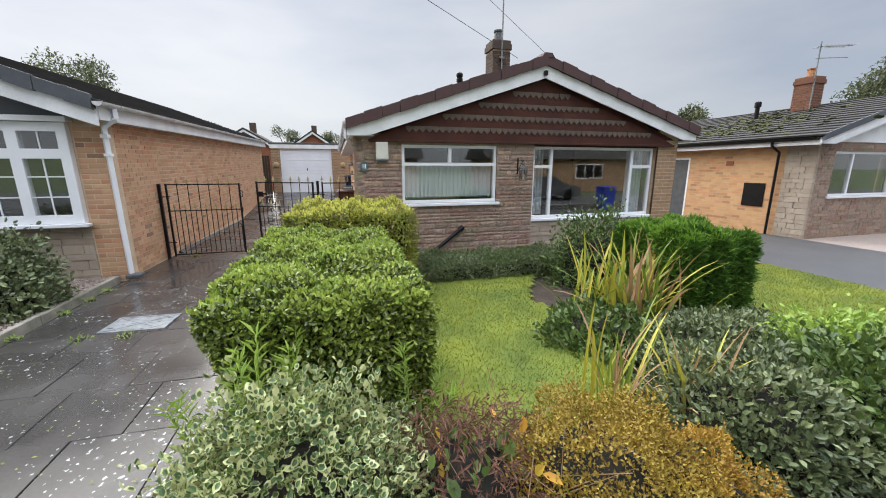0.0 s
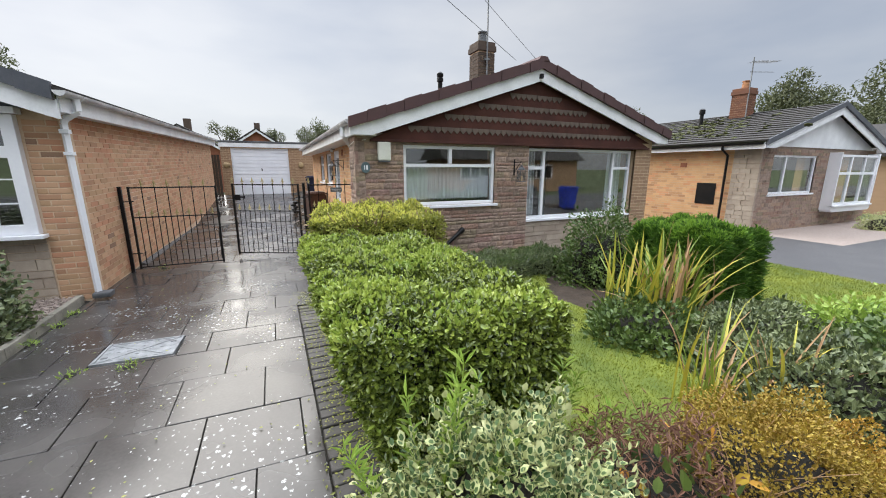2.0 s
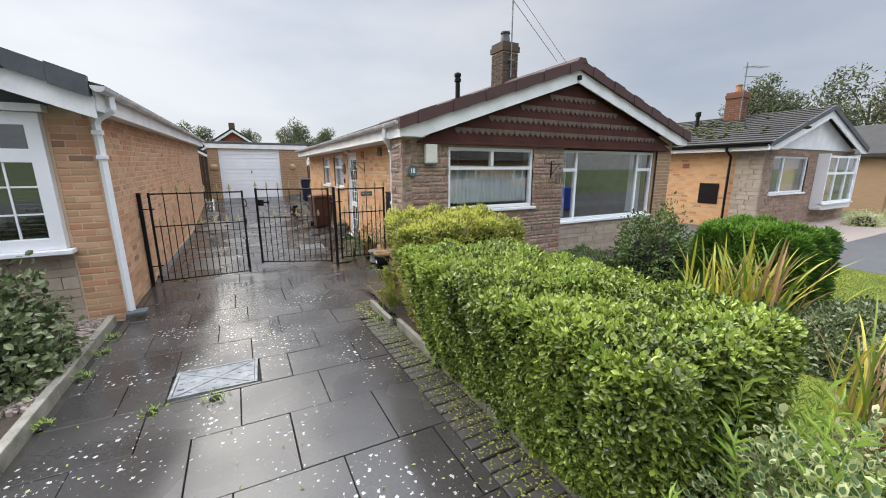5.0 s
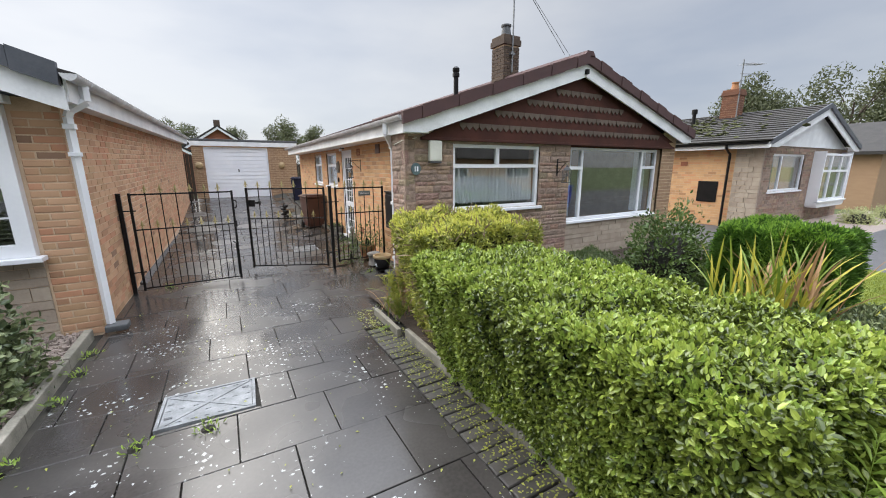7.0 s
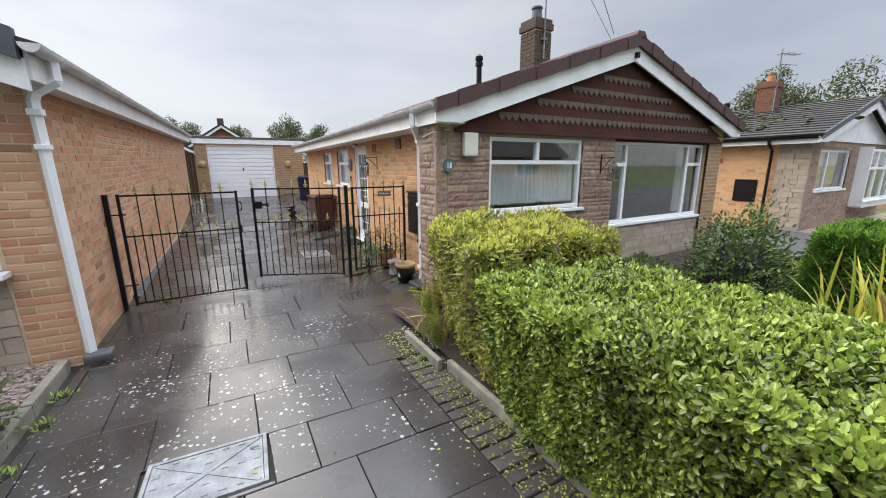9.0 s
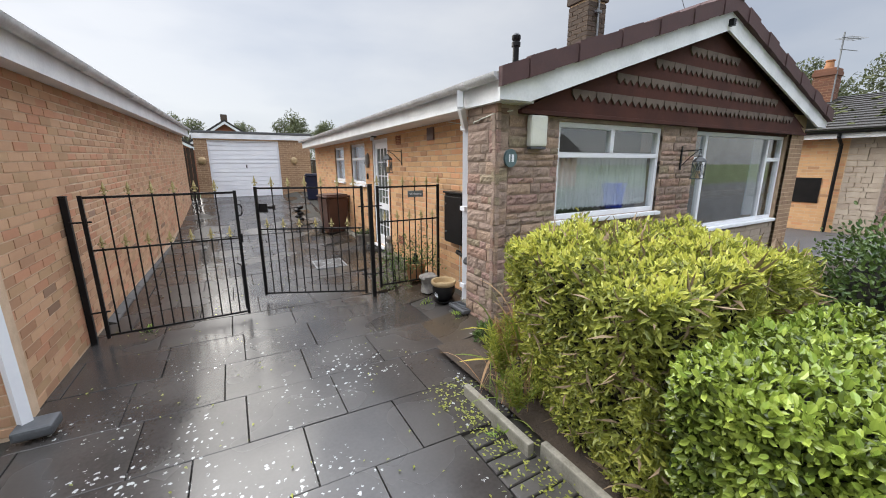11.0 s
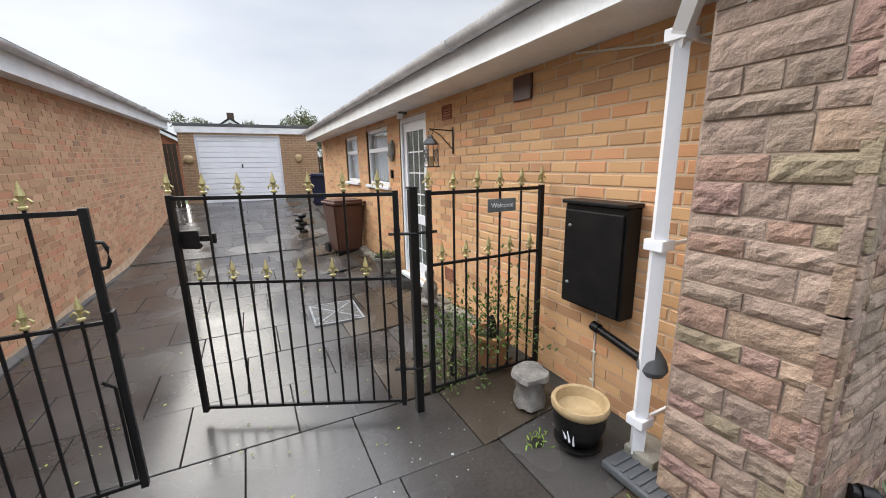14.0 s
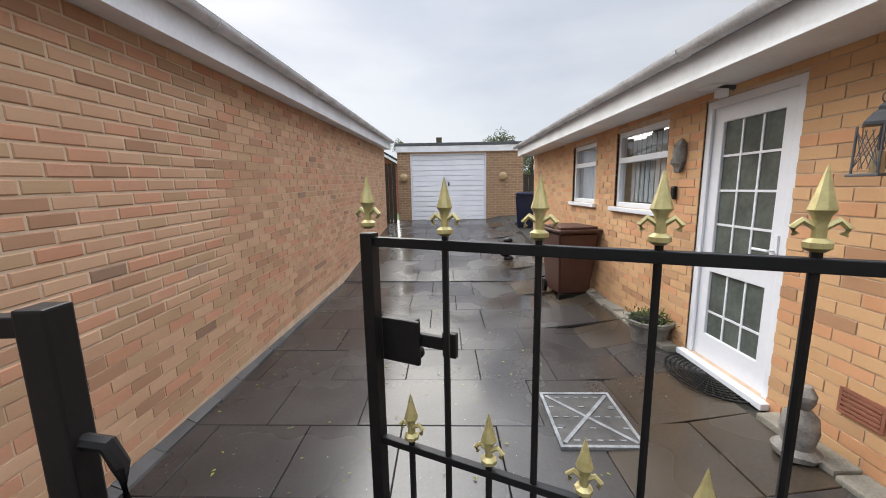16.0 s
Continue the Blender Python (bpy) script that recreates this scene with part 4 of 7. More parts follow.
# next-door bungalow beside the drive
XL, YL, YLB = -3.45, 7.45, 19.3
left = thing("bungalow", (-6.9, 13, 0), "buff brick bungalow with a long plain side wall and white trim", "house")
WL = (-6.4, 0.93, -3.82, 2.36)
lw = core(left, "x", XL, 1, 0.28, YL + 0.3, YLB, -0.15, 2.56, [], M["mortar_pale"], label="long plain buff brick wall")
face_wall(lw, "x", XL, 1, bricks(YL, YLB, 0.0, 2.50, [], seed=8), 0.05, M["brick_left"], M["brick_left_far"], (9.3, 11.6, 0.75, 2.5), "brick", 0.002, 0.004)
lf = core(left, "y", YL, -1, 0.28, -10.3, XL + 0.012, -0.15, 2.44, [WL], M["mortar_pale"])
face_wall(lf, "y", YL, -1, bricks(WL[2] + 0.03, XL, 0.0, 2.36, [], seed=11) + bricks(-10.3, WL[0] - 0.03, 0.0, 2.36, [], seed=12), 0.05, M["brick_left"], M["brick_left_far"], (-4, -3, 0, 2.4), "brick", 0.002, 0.004)
face_wall(lf, "y", YL, -1, random_stones(WL[0], WL[2] + 0.02, 0.0, 0.87, [], 31, (0.1, 0.15), (0.3, 0.45)), 0.05, M["stone_pale"], M["stone_pale"], None, "pale_stone", 0.012, 0.01)
gl = [("h", 1.93, WL[0] + 0.06, WL[2] - 0.06)] + [("v", u, 0.98, 2.31) for u in (-4.46, -5.10, -5.74)]
window(left, "y", YL - 0.12, -1, WL[0], WL[2], WL[1], WL[3], gl, fr=0.125, deep=0.1,
       glazing=[("v", u, 0.99, 2.31) for u in (-6.07, -5.42, -4.78, -4.17)] + [("h", z, WL[0] + 0.06, WL[2] - 0.06) for z in (1.32, 1.61)])
part("window_head", boxes((WL[0] - 0.05, YL - 0.16, 2.365, WL[2] + 0.06, YL - 0.012, 2.44), bevel=0.006), M["white_paint"], left)
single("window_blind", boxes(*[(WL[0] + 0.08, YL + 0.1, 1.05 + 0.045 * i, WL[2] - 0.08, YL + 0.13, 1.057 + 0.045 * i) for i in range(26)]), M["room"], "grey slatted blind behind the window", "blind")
# added dark backing that stands for the dim room
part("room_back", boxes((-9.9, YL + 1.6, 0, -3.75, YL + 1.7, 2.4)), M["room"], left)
LR, LRZ, LE, LOY = -6.9, 3.92, 2.62, 7.08
roof_tiles(left, -3.20, LR, LOY, YLB + 0.15, LE - 0.03, LRZ, M["roof_grey"], rows=15)
roof_tiles(left, -10.64, LR, LOY, YLB + 0.15, LE, LRZ, M["roof_grey"], rows=15)
kw = dict(eave=LE, ridge=LRZ, xl=-10.64, xr=-3.16, xm=LR, right_eave=LE)
part("bargeboard", sloped(LR + 0.001, -3.29, 0.14, 0.36, LOY + 0.03, LOY + 0.06, 2.31, **kw), M["white_paint"], left, "white bargeboard")
part("bargeboard", sloped(-10.6, LR - 0.001, 0.14, 0.36, LOY + 0.03, LOY + 0.06, 2.31, **kw), M["white_paint"], left, "white bargeboard")
for i in range(12):
    a, b = LR + 3.60 * i / 12, LR + 3.60 * (i + 1) / 12
    k = 0.012 * (i % 2)
    part("verge_tile", sloped(a + 0.003, b - 0.003, -0.03 - k, 0.145 + k, LOY - 0.02 - k, LOY + 0.029, **kw), M["verge_slate"], left)
part("gable", prism(bmesh.new(), [(-10.3, 2.445), (-3.5, 2.445), (LR, 3.62)], "y", YL - 0.03, YL + 0.05), M["verge_slate"], left, "dark blue-grey gable cladding")
part("fascia", boxes((-3.30, LOY + 0.065, 2.39, -3.275, YLB + 0.1, 2.60)), M["white_paint"], left, "white fascia")
part("soffit", boxes((-3.44, LOY + 0.07, 2.392, -3.302, YLB, 2.41)), M["white_paint"], left)
lg = gutter(left, -3.225, LOY - 0.04, YLB + 0.1, 2.62, M["fascia_grey"])
part("stop_end", prism(bmesh.new(), [(-3.225 + 0.062 * math.cos(a), 2.62 + 0.062 * math.sin(a)) for a in np.linspace(math.pi, math.tau, 9)], "y", LOY - 0.046, LOY - 0.0405), M["fascia_grey"], lg)
dpl = square_pipe(left, [(-3.225, 7.42, 2.58), (-3.225, 7.42, 2.43), (-3.36, 7.40, 2.33), (-3.38, 7.4, 2.27), (-3.38, 7.4, 0.08)], 0.065, M["white"])
part("pipe_collar", boxes((-3.425, 7.355, 2.16, -3.335, 7.445, 2.21), bevel=0.004), M["white"], dpl)
part("pipe_collar", boxes((-3.425, 7.355, 1.9, -3.335, 7.445, 1.94), bevel=0.004), M["white"], dpl)
part("pipe_shoe", boxes((-3.42, 7.28, 0.04, -3.22, 7.45, 0.11), bevel=0.02), M["lead"], dpl)

# garage at the end of the drive
GY = 20.35
gar = thing("garage", (-1.2, 21, 0.58), "flat-roofed buff brick garage with a white door", "garage")
GD = (-2.66, 0.5, -0.32, 2.61)
gw = core(gar, "y", GY, -1, 0.2, -3.06, 0.82, 0.3, 2.66, [GD], M["mortar"])
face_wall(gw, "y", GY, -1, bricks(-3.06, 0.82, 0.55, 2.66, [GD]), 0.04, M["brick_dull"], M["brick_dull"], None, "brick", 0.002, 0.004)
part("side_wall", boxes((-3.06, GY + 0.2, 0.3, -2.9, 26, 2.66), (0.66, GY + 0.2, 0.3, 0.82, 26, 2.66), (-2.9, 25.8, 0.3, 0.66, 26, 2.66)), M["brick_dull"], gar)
part("flat_roof", boxes((-3.12, GY - 0.06, 2.84, 0.9, 26.1, 2.93), bevel=0.01), M["lead"], gar, "dark felt roof")
part("fascia", boxes((-3.1, GY - 0.05, 2.66, 0.88, GY + 0.02, 2.838)), M["white_paint"], gar)
gd = part("garage_door", boxes((GD[0], GY + 0.02, GD[1], GD[0] + 0.04, GY + 0.1, GD[3]), (GD[2] - 0.04, GY + 0.02, GD[1], GD[2], GY + 0.1, GD[3]), (GD[0] + 0.04, GY + 0.02, GD[3] - 0.04, GD[2] - 0.04, GY + 0.1, GD[3])), M["garage_white"], gar)
part("backing", boxes((GD[0] + 0.041, GY + 0.088, GD[1], GD[2] - 0.041, GY + 0.098, GD[3] - 0.041)), M["garage_white"], gd)
n = 13
for i in range(n):
    z0 = 0.52 + (2.57 - 0.52) * i / n
    z1 = 0.52 + (2.57 - 0.52) * (i + 1) / n
    part("door_rib", boxes((GD[0] + 0.045, GY + 0.05, z0 + 0.008, GD[2] - 0.045, GY + 0.085, z1 - 0.003), bevel=0.008), M["garage_white"], gd)
part("handle", boxes((-1.5, GY + 0.02, 1.62, -1.46, GY + 0.05, 1.74), bevel=0.006), M["black"], gd)
for x in (-2.86, 0.2):
    pl = thing("wall_ornament", (x, GY - 0.05, 1.9), "round stone-coloured ornament hung on the garage wall", "ornament", "ornaments on the garage")
    bm = bmesh.new()
    bmesh.ops.create_uvsphere(bm, u_segments=14, v_segments=10, radius=0.13, matrix=Matrix.Translation((x, GY - 0.03, 1.9)) @ Matrix.Diagonal((1, 0.5, 1, 1)))
    for v in bm.verts:
        v.co += Vector((0, -0.03 * noise.noise(v.co * 16), 0.02 * noise.noise(v.co * 12)))
    part("ornament_face", bm, M["cream"], pl, smooth=True)

# fences at the sides of the garage
fen = thing("fence", (-3.4, 19.7, 0.5), "dark weathered board fence beside the garage", "fence")
for i in range(4):
    part("board", boxes((-3.48 + 0.11 * i, 19.75, 0.3, -3.38 + 0.11 * i, 19.78, 2.3)), M["fence"], fen)
fen = thing("fence", (2.5, 21, 0.3), "weathered board fence behind the bungalow", "fence")
for i in range(24):
    part("board", boxes((0.84 + 0.15 * i, 21.0, 0.2, 0.98 + 0.15 * i, 21.03, 1.95)), M["fence"], fen)

# next bungalow across the neighbouring drive
XR, YR = 10.8, 6.95
rh = thing("bungalow", (15, 11, 0), "brick and stone bungalow with white gable and mossy roof", "house")
RW1, RW2 = (11.42, 1.05, 13.75, 2.13), (14.45, 0.66, 16.9, 2.18)
rf = core(rh, "y", YR, -1, 0.28, XR + 0.012, 17.5, -0.2, 2.4, [RW1, RW2], M["stone_mortar"])
face_wall(rf, "y", YR, -1, random_stones(XR, 17.5, -0.1, 2.3, [RW1, RW2], 41), 0.05, M["stone"], M["stone_far"], None, "stone", 0.010, 0.010)
rr = core(rh, "x", XR, -1, 0.28, YR + 0.3, 16, -0.2, 2.4, [(10.3, 0.0, 11.1, 2.05)], M["mortar"])
face_wall(rr, "x", XR, -1, bricks(7.6, 16, -0.1, 2.36, [(10.3, 0.0, 11.1, 2.05)], seed=15), 0.05, M["brick"], M["brick_far"], None, "brick", 0.002, 0.004)
face_wall(rr, "x", XR, -1, random_stones(YR - 0.02, 7.59, -0.1, 2.36, [], 43, (0.1, 0.14), (0.2, 0.3)), 0.06, M["stone_pale"], M["stone_pale"], None, "pale_stone", 0.02, 0.012)
window(rh, "y", YR, -1, RW1[0], RW1[2], RW1[1], RW1[3], [("v", 12.15, 1.1, 2.08)])
window(rh, "y", YR - 0.3, -1, RW2[0], RW2[2], RW2[1], RW2[3], [("v", 15.2, 0.71, 2.13), ("v", 16.1, 0.71, 2.13), ("h", 1.62, 14.5, 16.85)], fr=0.07)
part("bay_cheek", boxes((14.39, YR - 0.3, 0.5, 14.45, YR - 0.012, 2.24), (16.9, YR - 0.3, 0.5, 16.96, YR - 0.012, 2.24), (14.45, YR - 0.3, 0.45, 16.9, YR - 0.012, 0.6)), M["white"], rh)
rd = part("door", boxes((XR + 0.02, 10.36, 0.0, XR + 0.08, 11.04, 2.0)), M["lead"], rh, "dark grey side door")
part("door_frame", boxes((XR + 0.0, 10.3, 0.0, XR + 0.1, 10.355, 2.05), (XR + 0.0, 11.045, 0.0, XR + 0.1, 11.1, 2.05), (XR + 0.0, 10.355, 2.0, XR + 0.1, 11.045, 2.05)), M["white"], rh)
# added dark backing, the room's dimness painted into its colour
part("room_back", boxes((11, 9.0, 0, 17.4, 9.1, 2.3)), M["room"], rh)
RR, RRZ, RE = 14.0, 3.60, 2.44
roof_tiles(rh, 10.38, RR, YR - 0.3, 16.2, RE, RRZ, M["roof_grey"], rows=15)
roof_tiles(rh, 17.62, RR, YR - 0.3, 16.2, RE, RRZ, M["roof_grey"], rows=15)
kw = dict(eave=RE, ridge=RRZ, xl=10.38, xr=17.62, xm=RR, right_eave=RE)
part("gable", prism(bmesh.new(), [(10.9, 2.35), (17.2, 2.35), (RR, 3.42)], "y", YR - 0.05, YR + 0.05), M["white_paint"], rh, "white boarded gable")
for a, b in ((10.4, RR - 0.001), (RR + 0.001, 17.6)):
    part("bargeboard", sloped(a, b, 0.10, 0.32, YR - 0.27, YR - 0.24, 2.28, **kw), M["white_paint"], rh)
    part("verge", sloped(a, b, -0.04, 0.10, YR - 0.32, YR - 0.271, **kw), M["verge_slate"], rh)
part("fascia", boxes((10.44, YR - 0.23, 2.26, 10.47, 16, 2.42)), M["white_paint"], rh)
gutter(rh, 10.385, YR - 0.2, 16, 2.42, M["black"])
square_pipe(rh, [(10.39, 7.7, 2.38), (10.39, 7.7, 2.28), (10.72, 7.72, 2.12), (10.72, 7.72, 0.0)], 0.06, M["black"])
chimney(rh, 13.55, 9.1, 3.2, 4.36, 0.46, M["chimney_orange"], 1, M["terracotta"])
part("flue", lathe(bmesh.new(), [(0.06, 0), (0.06, 0.45), (0.09, 0.46), (0.09, 0.6), (0.05, 0.63)], 12.75, 9.9, 3.15), M["black"], rh, smooth=True)
bmx = tagged(part("meter_box", boxes((XR - 0.03, 7.95, 0.72, XR - 0.004, 8.5, 1.34), bevel=0.01), M["black"], rh))
part("air_vent", boxes((XR - 0.02, 8.9, 1.8, XR - 0.004, 9.1, 1.93)), M["red_brick"], rh)
aer2 = thing("aerial", (13.32, 8.84, 3.6), "tall television aerial on the next bungalow's chimney", "aerial")
bm = tube(bmesh.new(), [(13.32, 8.84, 3.3), (13.30, 8.84, 5.25)], 0.02, 6)
part("pole", bm, M["steel"], aer2)
bm = tube(bmesh.new(), [(13.2, 8.84, 5.1), (14.6, 8.84, 5.25)], 0.012, 5)
for i in range(9):
    tube(bm, [(13.3 + 0.15 * i, 8.66, 5.11 + 0.016 * i), (13.3 + 0.15 * i, 9.02, 5.11 + 0.016 * i)], 0.006, 4)
part("antenna", bm, M["steel"], aer2)
bm = tube(bmesh.new(), [(13.2, 8.84, 4.8), (14.5, 8.84, 4.92)], 0.012, 5)
part("antenna", bm, M["steel"], aer2)
# moss lies on the roof in patches
bm = bmesh.new()
rng = random.Random(2)
for i in range(260):
    u, y = rng.gauss(0.45, 0.22), rng.gauss(9.6, 1.0)
    if 0.05 < u < 0.95:
        x = 10.38 + (RR - 10.38) * u
        z = RE + (RRZ - RE) * u + 0.04
        r = rng.uniform(0.03, 0.1)
        bmesh.ops.create_icosphere(bm, subdivisions=1, radius=r, matrix=pose(x, y, z, 0, -16, rng.uniform(0, 360)) @ Matrix.Diagonal((1.3, 1, 0.3, 1)))
tagged(new("roof_moss", mesh_of("roof_moss", bm, M["moss"])), "yellow-green moss cushions on the dark roof", "moss", "", "stuff")


# gates
FIN = [(0.010, 0.0), (0.018, 0.006), (0.018, 0.014), (0.009, 0.02), (0.009, 0.04), (0.011, 0.05), (0.0175, 0.06), (0.011, 0.082), (0.0055, 0.104), (0.001, 0.122)]


def finial_mesh():
    bm = bmesh.new()
    lathe(bm, FIN, seg=8)
    for s in (-1, 1):
        tube(bm, [(0.004 * s, 0, 0.034), (0.02 * s, 0, 0.045), (0.031 * s, 0, 0.034), (0.026 * s, 0, 0.024)], 0.0055, 6)
    return mesh_of("finial", bm, M["gold"], True)


FINIAL = finial_mesh()


def gate(label, p, q, z0, bars, ends=(0, 1), top=1.435, mid=0.93, name="gate", latch=None):
    """An iron gate leaf from the hinge p to the free end q: frame, rails, tall bars, short bars, gold finials."""
    p, q = Vector((*p, 0)), Vector((*q, 0))
    L = (q - p).length
    d = (q - p) / L
    g = thing(name, (p.x, p.y, z0), label, "gate", "drive gates")
    rot = math.atan2(d.y, d.x)
    base = Matrix.Translation((p.x, p.y, 0)) @ Matrix.Rotation(rot, 4, "Z")
    def put(nm, bm, material, parent=g, smooth=False):
        bmesh.ops.transform(bm, matrix=base, verts=bm.verts)
        return part(nm, bm, material, parent, smooth=smooth)
    for x in (0.0, L):
        put("stile", boxes((x - 0.016, -0.016, z0, x + 0.016, 0.016, top + (0.02 if bars else 0)), bevel=0.003), M["black"])
    for z, t in ((z0 + 0.03, 0.010), (mid, 0.009), (top, 0.011)):
        put("rail", boxes((0.015, -0.009, z - t, L - 0.015, 0.009, z + t), bevel=0.002), M["black"])
    n = bars
    m = round(2 * n)
    for i in range(m + 1):
        x = L * i / m
        tall = (m - i) % 2 == 0
        ztop = top + 0.02 if tall else mid + 0.02
        if 0 < i < m:
            bar = put("bar", tube(bmesh.new(), [(x, 0, z0 + 0.035), (x, 0, ztop)], 0.0075, 6), M["black"])
        if (i == 0 and not ends[0]) or (i == m and not ends[1]):
            continue
        f = new("finial", FINIAL)
        f.parent = g
        f.matrix_parent_inverse = place_of(g).inverted()
        f.matrix_basis = base @ Matrix.Translation((x, 0, ztop + (0.0 if 0 < i < m else 0.01)))
    if latch == "free":
        put("latch", boxes((L - 0.115, -0.03, 1.135, L - 0.012, -0.018, 1.245), bevel=0.004), M["black"])
        put("bolt", boxes((L - 0.20, -0.045, 1.18, L - 0.02, -0.031, 1.212), (L - 0.205, -0.047, 1.165, L - 0.17, -0.030, 1.225), bevel=0.004), M["black"])
        for zz in (1.138, 1.222):
            put("bolt_guide", boxes((L - 0.10, -0.055, zz, L - 0.02, -0.030, zz + 0.02), bevel=0.004), M["black"])
        bm = bmesh.new()
        bmesh.ops.create_uvsphere(bm, u_segments=10, v_segments=8, radius=0.016, matrix=Matrix.Translation((L - 0.09, -0.06, 1.15)))
        put("knob", bm, M["black"], smooth=True)
    if latch == "drop":
        put("drop_bolt", tube(bmesh.new(), [(L - 0.02, -0.03, 0.12), (L - 0.02, -0.03, 0.62), (L - 0.06, -0.035, 0.66)], 0.008, 6), M["black"])
        put("keep", boxes((L + 0.0, -0.03, 0.88, L + 0.03, 0.03, 0.98), bevel=0.004), M["black"])
        put("pull_loop", tube(bmesh.new(), [(L + 0.012, 0, 1.295), (L + 0.04, 0, 1.29), (L + 0.05, 0, 1.265), (L + 0.05, 0, 1.205), (L + 0.04, 0, 1.18), (L + 0.012, 0, 1.175)], 0.009, 8), M["black"], smooth=True)
    for z in (0.32, 1.2):
        bm = tube(bmesh.new(), [(-0.11, 0, z), (0.05, 0, z)], 0.009, 6)
        tube(bm, [(0.0, 0, z - 0.035), (0.0, 0, z + 0.035)], 0.02, 8)
        put("hinge", bm, M["black"])
    return g


def gate_post(x, y, z1, label, w=0.05):
    g = thing("gate_post", (x, y, 0), label, "post", "gate posts")
    part("shaft", boxes((x - w / 2, y - w / 2, -0.1, x + w / 2, y + w / 2, z1), bevel=0.006), M["black"], g)
    part("cap", boxes((x - w / 2 - 0.004, y - w / 2 - 0.004, z1 + 0.001, x + w / 2 + 0.004, y + w / 2 + 0.004, z1 + 0.014), bevel=0.004), M["black"], g)


gate_post(-0.562, 8.83, 1.46, "black square steel gate post")
gate_post(-3.40, 8.88, 1.43, "black square steel gate post by the brick wall")
gate("black iron gate leaf with gold finials, standing ajar inwards", (-0.66, 8.85), (-1.815, 9.40), 0.065, 6.5, latch="free")
gate("black iron gate leaf with gold finials, closed across the drive", (-3.28, 8.86), (-2.042, 8.89), 0.045, 7, (0, 0), latch="drop", top=1.425)
gate("narrow black iron side panel with gold finials against the wall", (-0.47, 8.81), (0.38, 8.79), 0.12, 5, (1, 1), top=1.43, mid=0.99)
pl = thing("welcome_sign", (0.06, 8.79, 1.3), "small grey-green metal sign reading Welcome, hung on the gate panel", "sign")
part("plate", boxes((-0.07, 8.772, 1.29, 0.15, 8.779, 1.375), bevel=0.003), mat("painted_sign_plate", (0.17, 0.20, 0.20), (0.10, 0.12, 0.125), 0.6, 20, 80, 0.1), pl)


def text_mesh(words, size, material, m, parent, name="lettering"):
    cu = bpy.data.curves.new(name, "FONT")
    cu.body, cu.size, cu.extrude, cu.align_x, cu.align_y = words, size, 0.0015, "CENTER", "CENTER"
    tmp = bpy.data.objects.new(name, cu)
    scene.collection.objects.link(tmp)
    dg = bpy.context.evaluated_depsgraph_get()
    me = bpy.data.meshes.new_from_object(tmp.evaluated_get(dg))
    bpy.data.objects.remove(tmp)
    me.transform(m)
    me.materials.clear()
    me.materials.append(material)
    return part(name, me, None, parent)


text_mesh("Welcome", 0.044, M["white"], pose(0.04, 8.769, 1.332, 90, 0, 0), pl)

# things along the side wall
mb = thing("meter_box", (XS - 0.06, 8.3, 0.72), "black metal meter box fixed to the brick wall", "meter box")
part("body", boxes((0.335, 8.07, 0.72, XS - 0.004, 8.51, 1.35), bevel=0.008), M["black"], mb)
part("lid_door", boxes((0.318, 8.085, 0.735, 0.333, 8.495, 1.315), bevel=0.006), M["black"], mb)
for z in (0.86, 1.22):
    bm = bmesh.new()
    bmesh.ops.create_uvsphere(bm, u_segments=8, v_segments=6, radius=0.011, matrix=Matrix.Translation((0.316, 8.45, z)))
    part("screw", bm, M["steel"], mb, smooth=True)
part("hood", boxes((0.31, 8.06, 1.352, XS - 0.004, 8.52, 1.375), bevel=0.006), M["black"], mb)

pv = thing("waste_pipe", (0.4, 8.0, 0.55), "black plastic waste pipe sloping along the wall", "pipe")
part("pipe", tube(bmesh.new(), [(0.40, 8.29, 0.60), (0.38, 7.96, 0.545)], 0.024, 12), M["black"], pv, smooth=True)
part("pipe_end", tube(bmesh.new(), [(0.40, 8.30, 0.602), (0.398, 8.25, 0.594)], 0.031, 12), M["black"], pv, smooth=True)
gv = thing("dark_cowl", (0.26, 7.79, 0.62), "dark green pointed plastic cap with a copper tail by the downpipe", "cap")
part("cap", lathe(bmesh.new(), [(0.055, 0), (0.07, 0.03), (0.06, 0.07), (0.03, 0.12), (0.006, 0.15)], 0.24, 7.80, 0.58), M["lead"], gv, smooth=True)
part("tail", tube(bmesh.new(), [(0.25, 7.80, 0.6), (0.235, 7.80, 0.5), (0.25, 7.81, 0.4)], 0.012, 8), M["terracotta"], gv, smooth=True)
gu = thing("gully_cover", (0.18, 7.72, 0.1), "dark slatted plastic gully cover at the foot of the downpipe", "drain cover")
part("cover", boxes((0.02, 7.55, 0.08, 0.29, 7.87, 0.12), bevel=0.01), M["lead"], gu)
for i in range(6):
    part("slat", boxes((0.04, 7.58 + 0.045 * i, 0.12, 0.27, 7.60 + 0.045 * i, 0.128), bevel=0.003), M["lead"], gu)

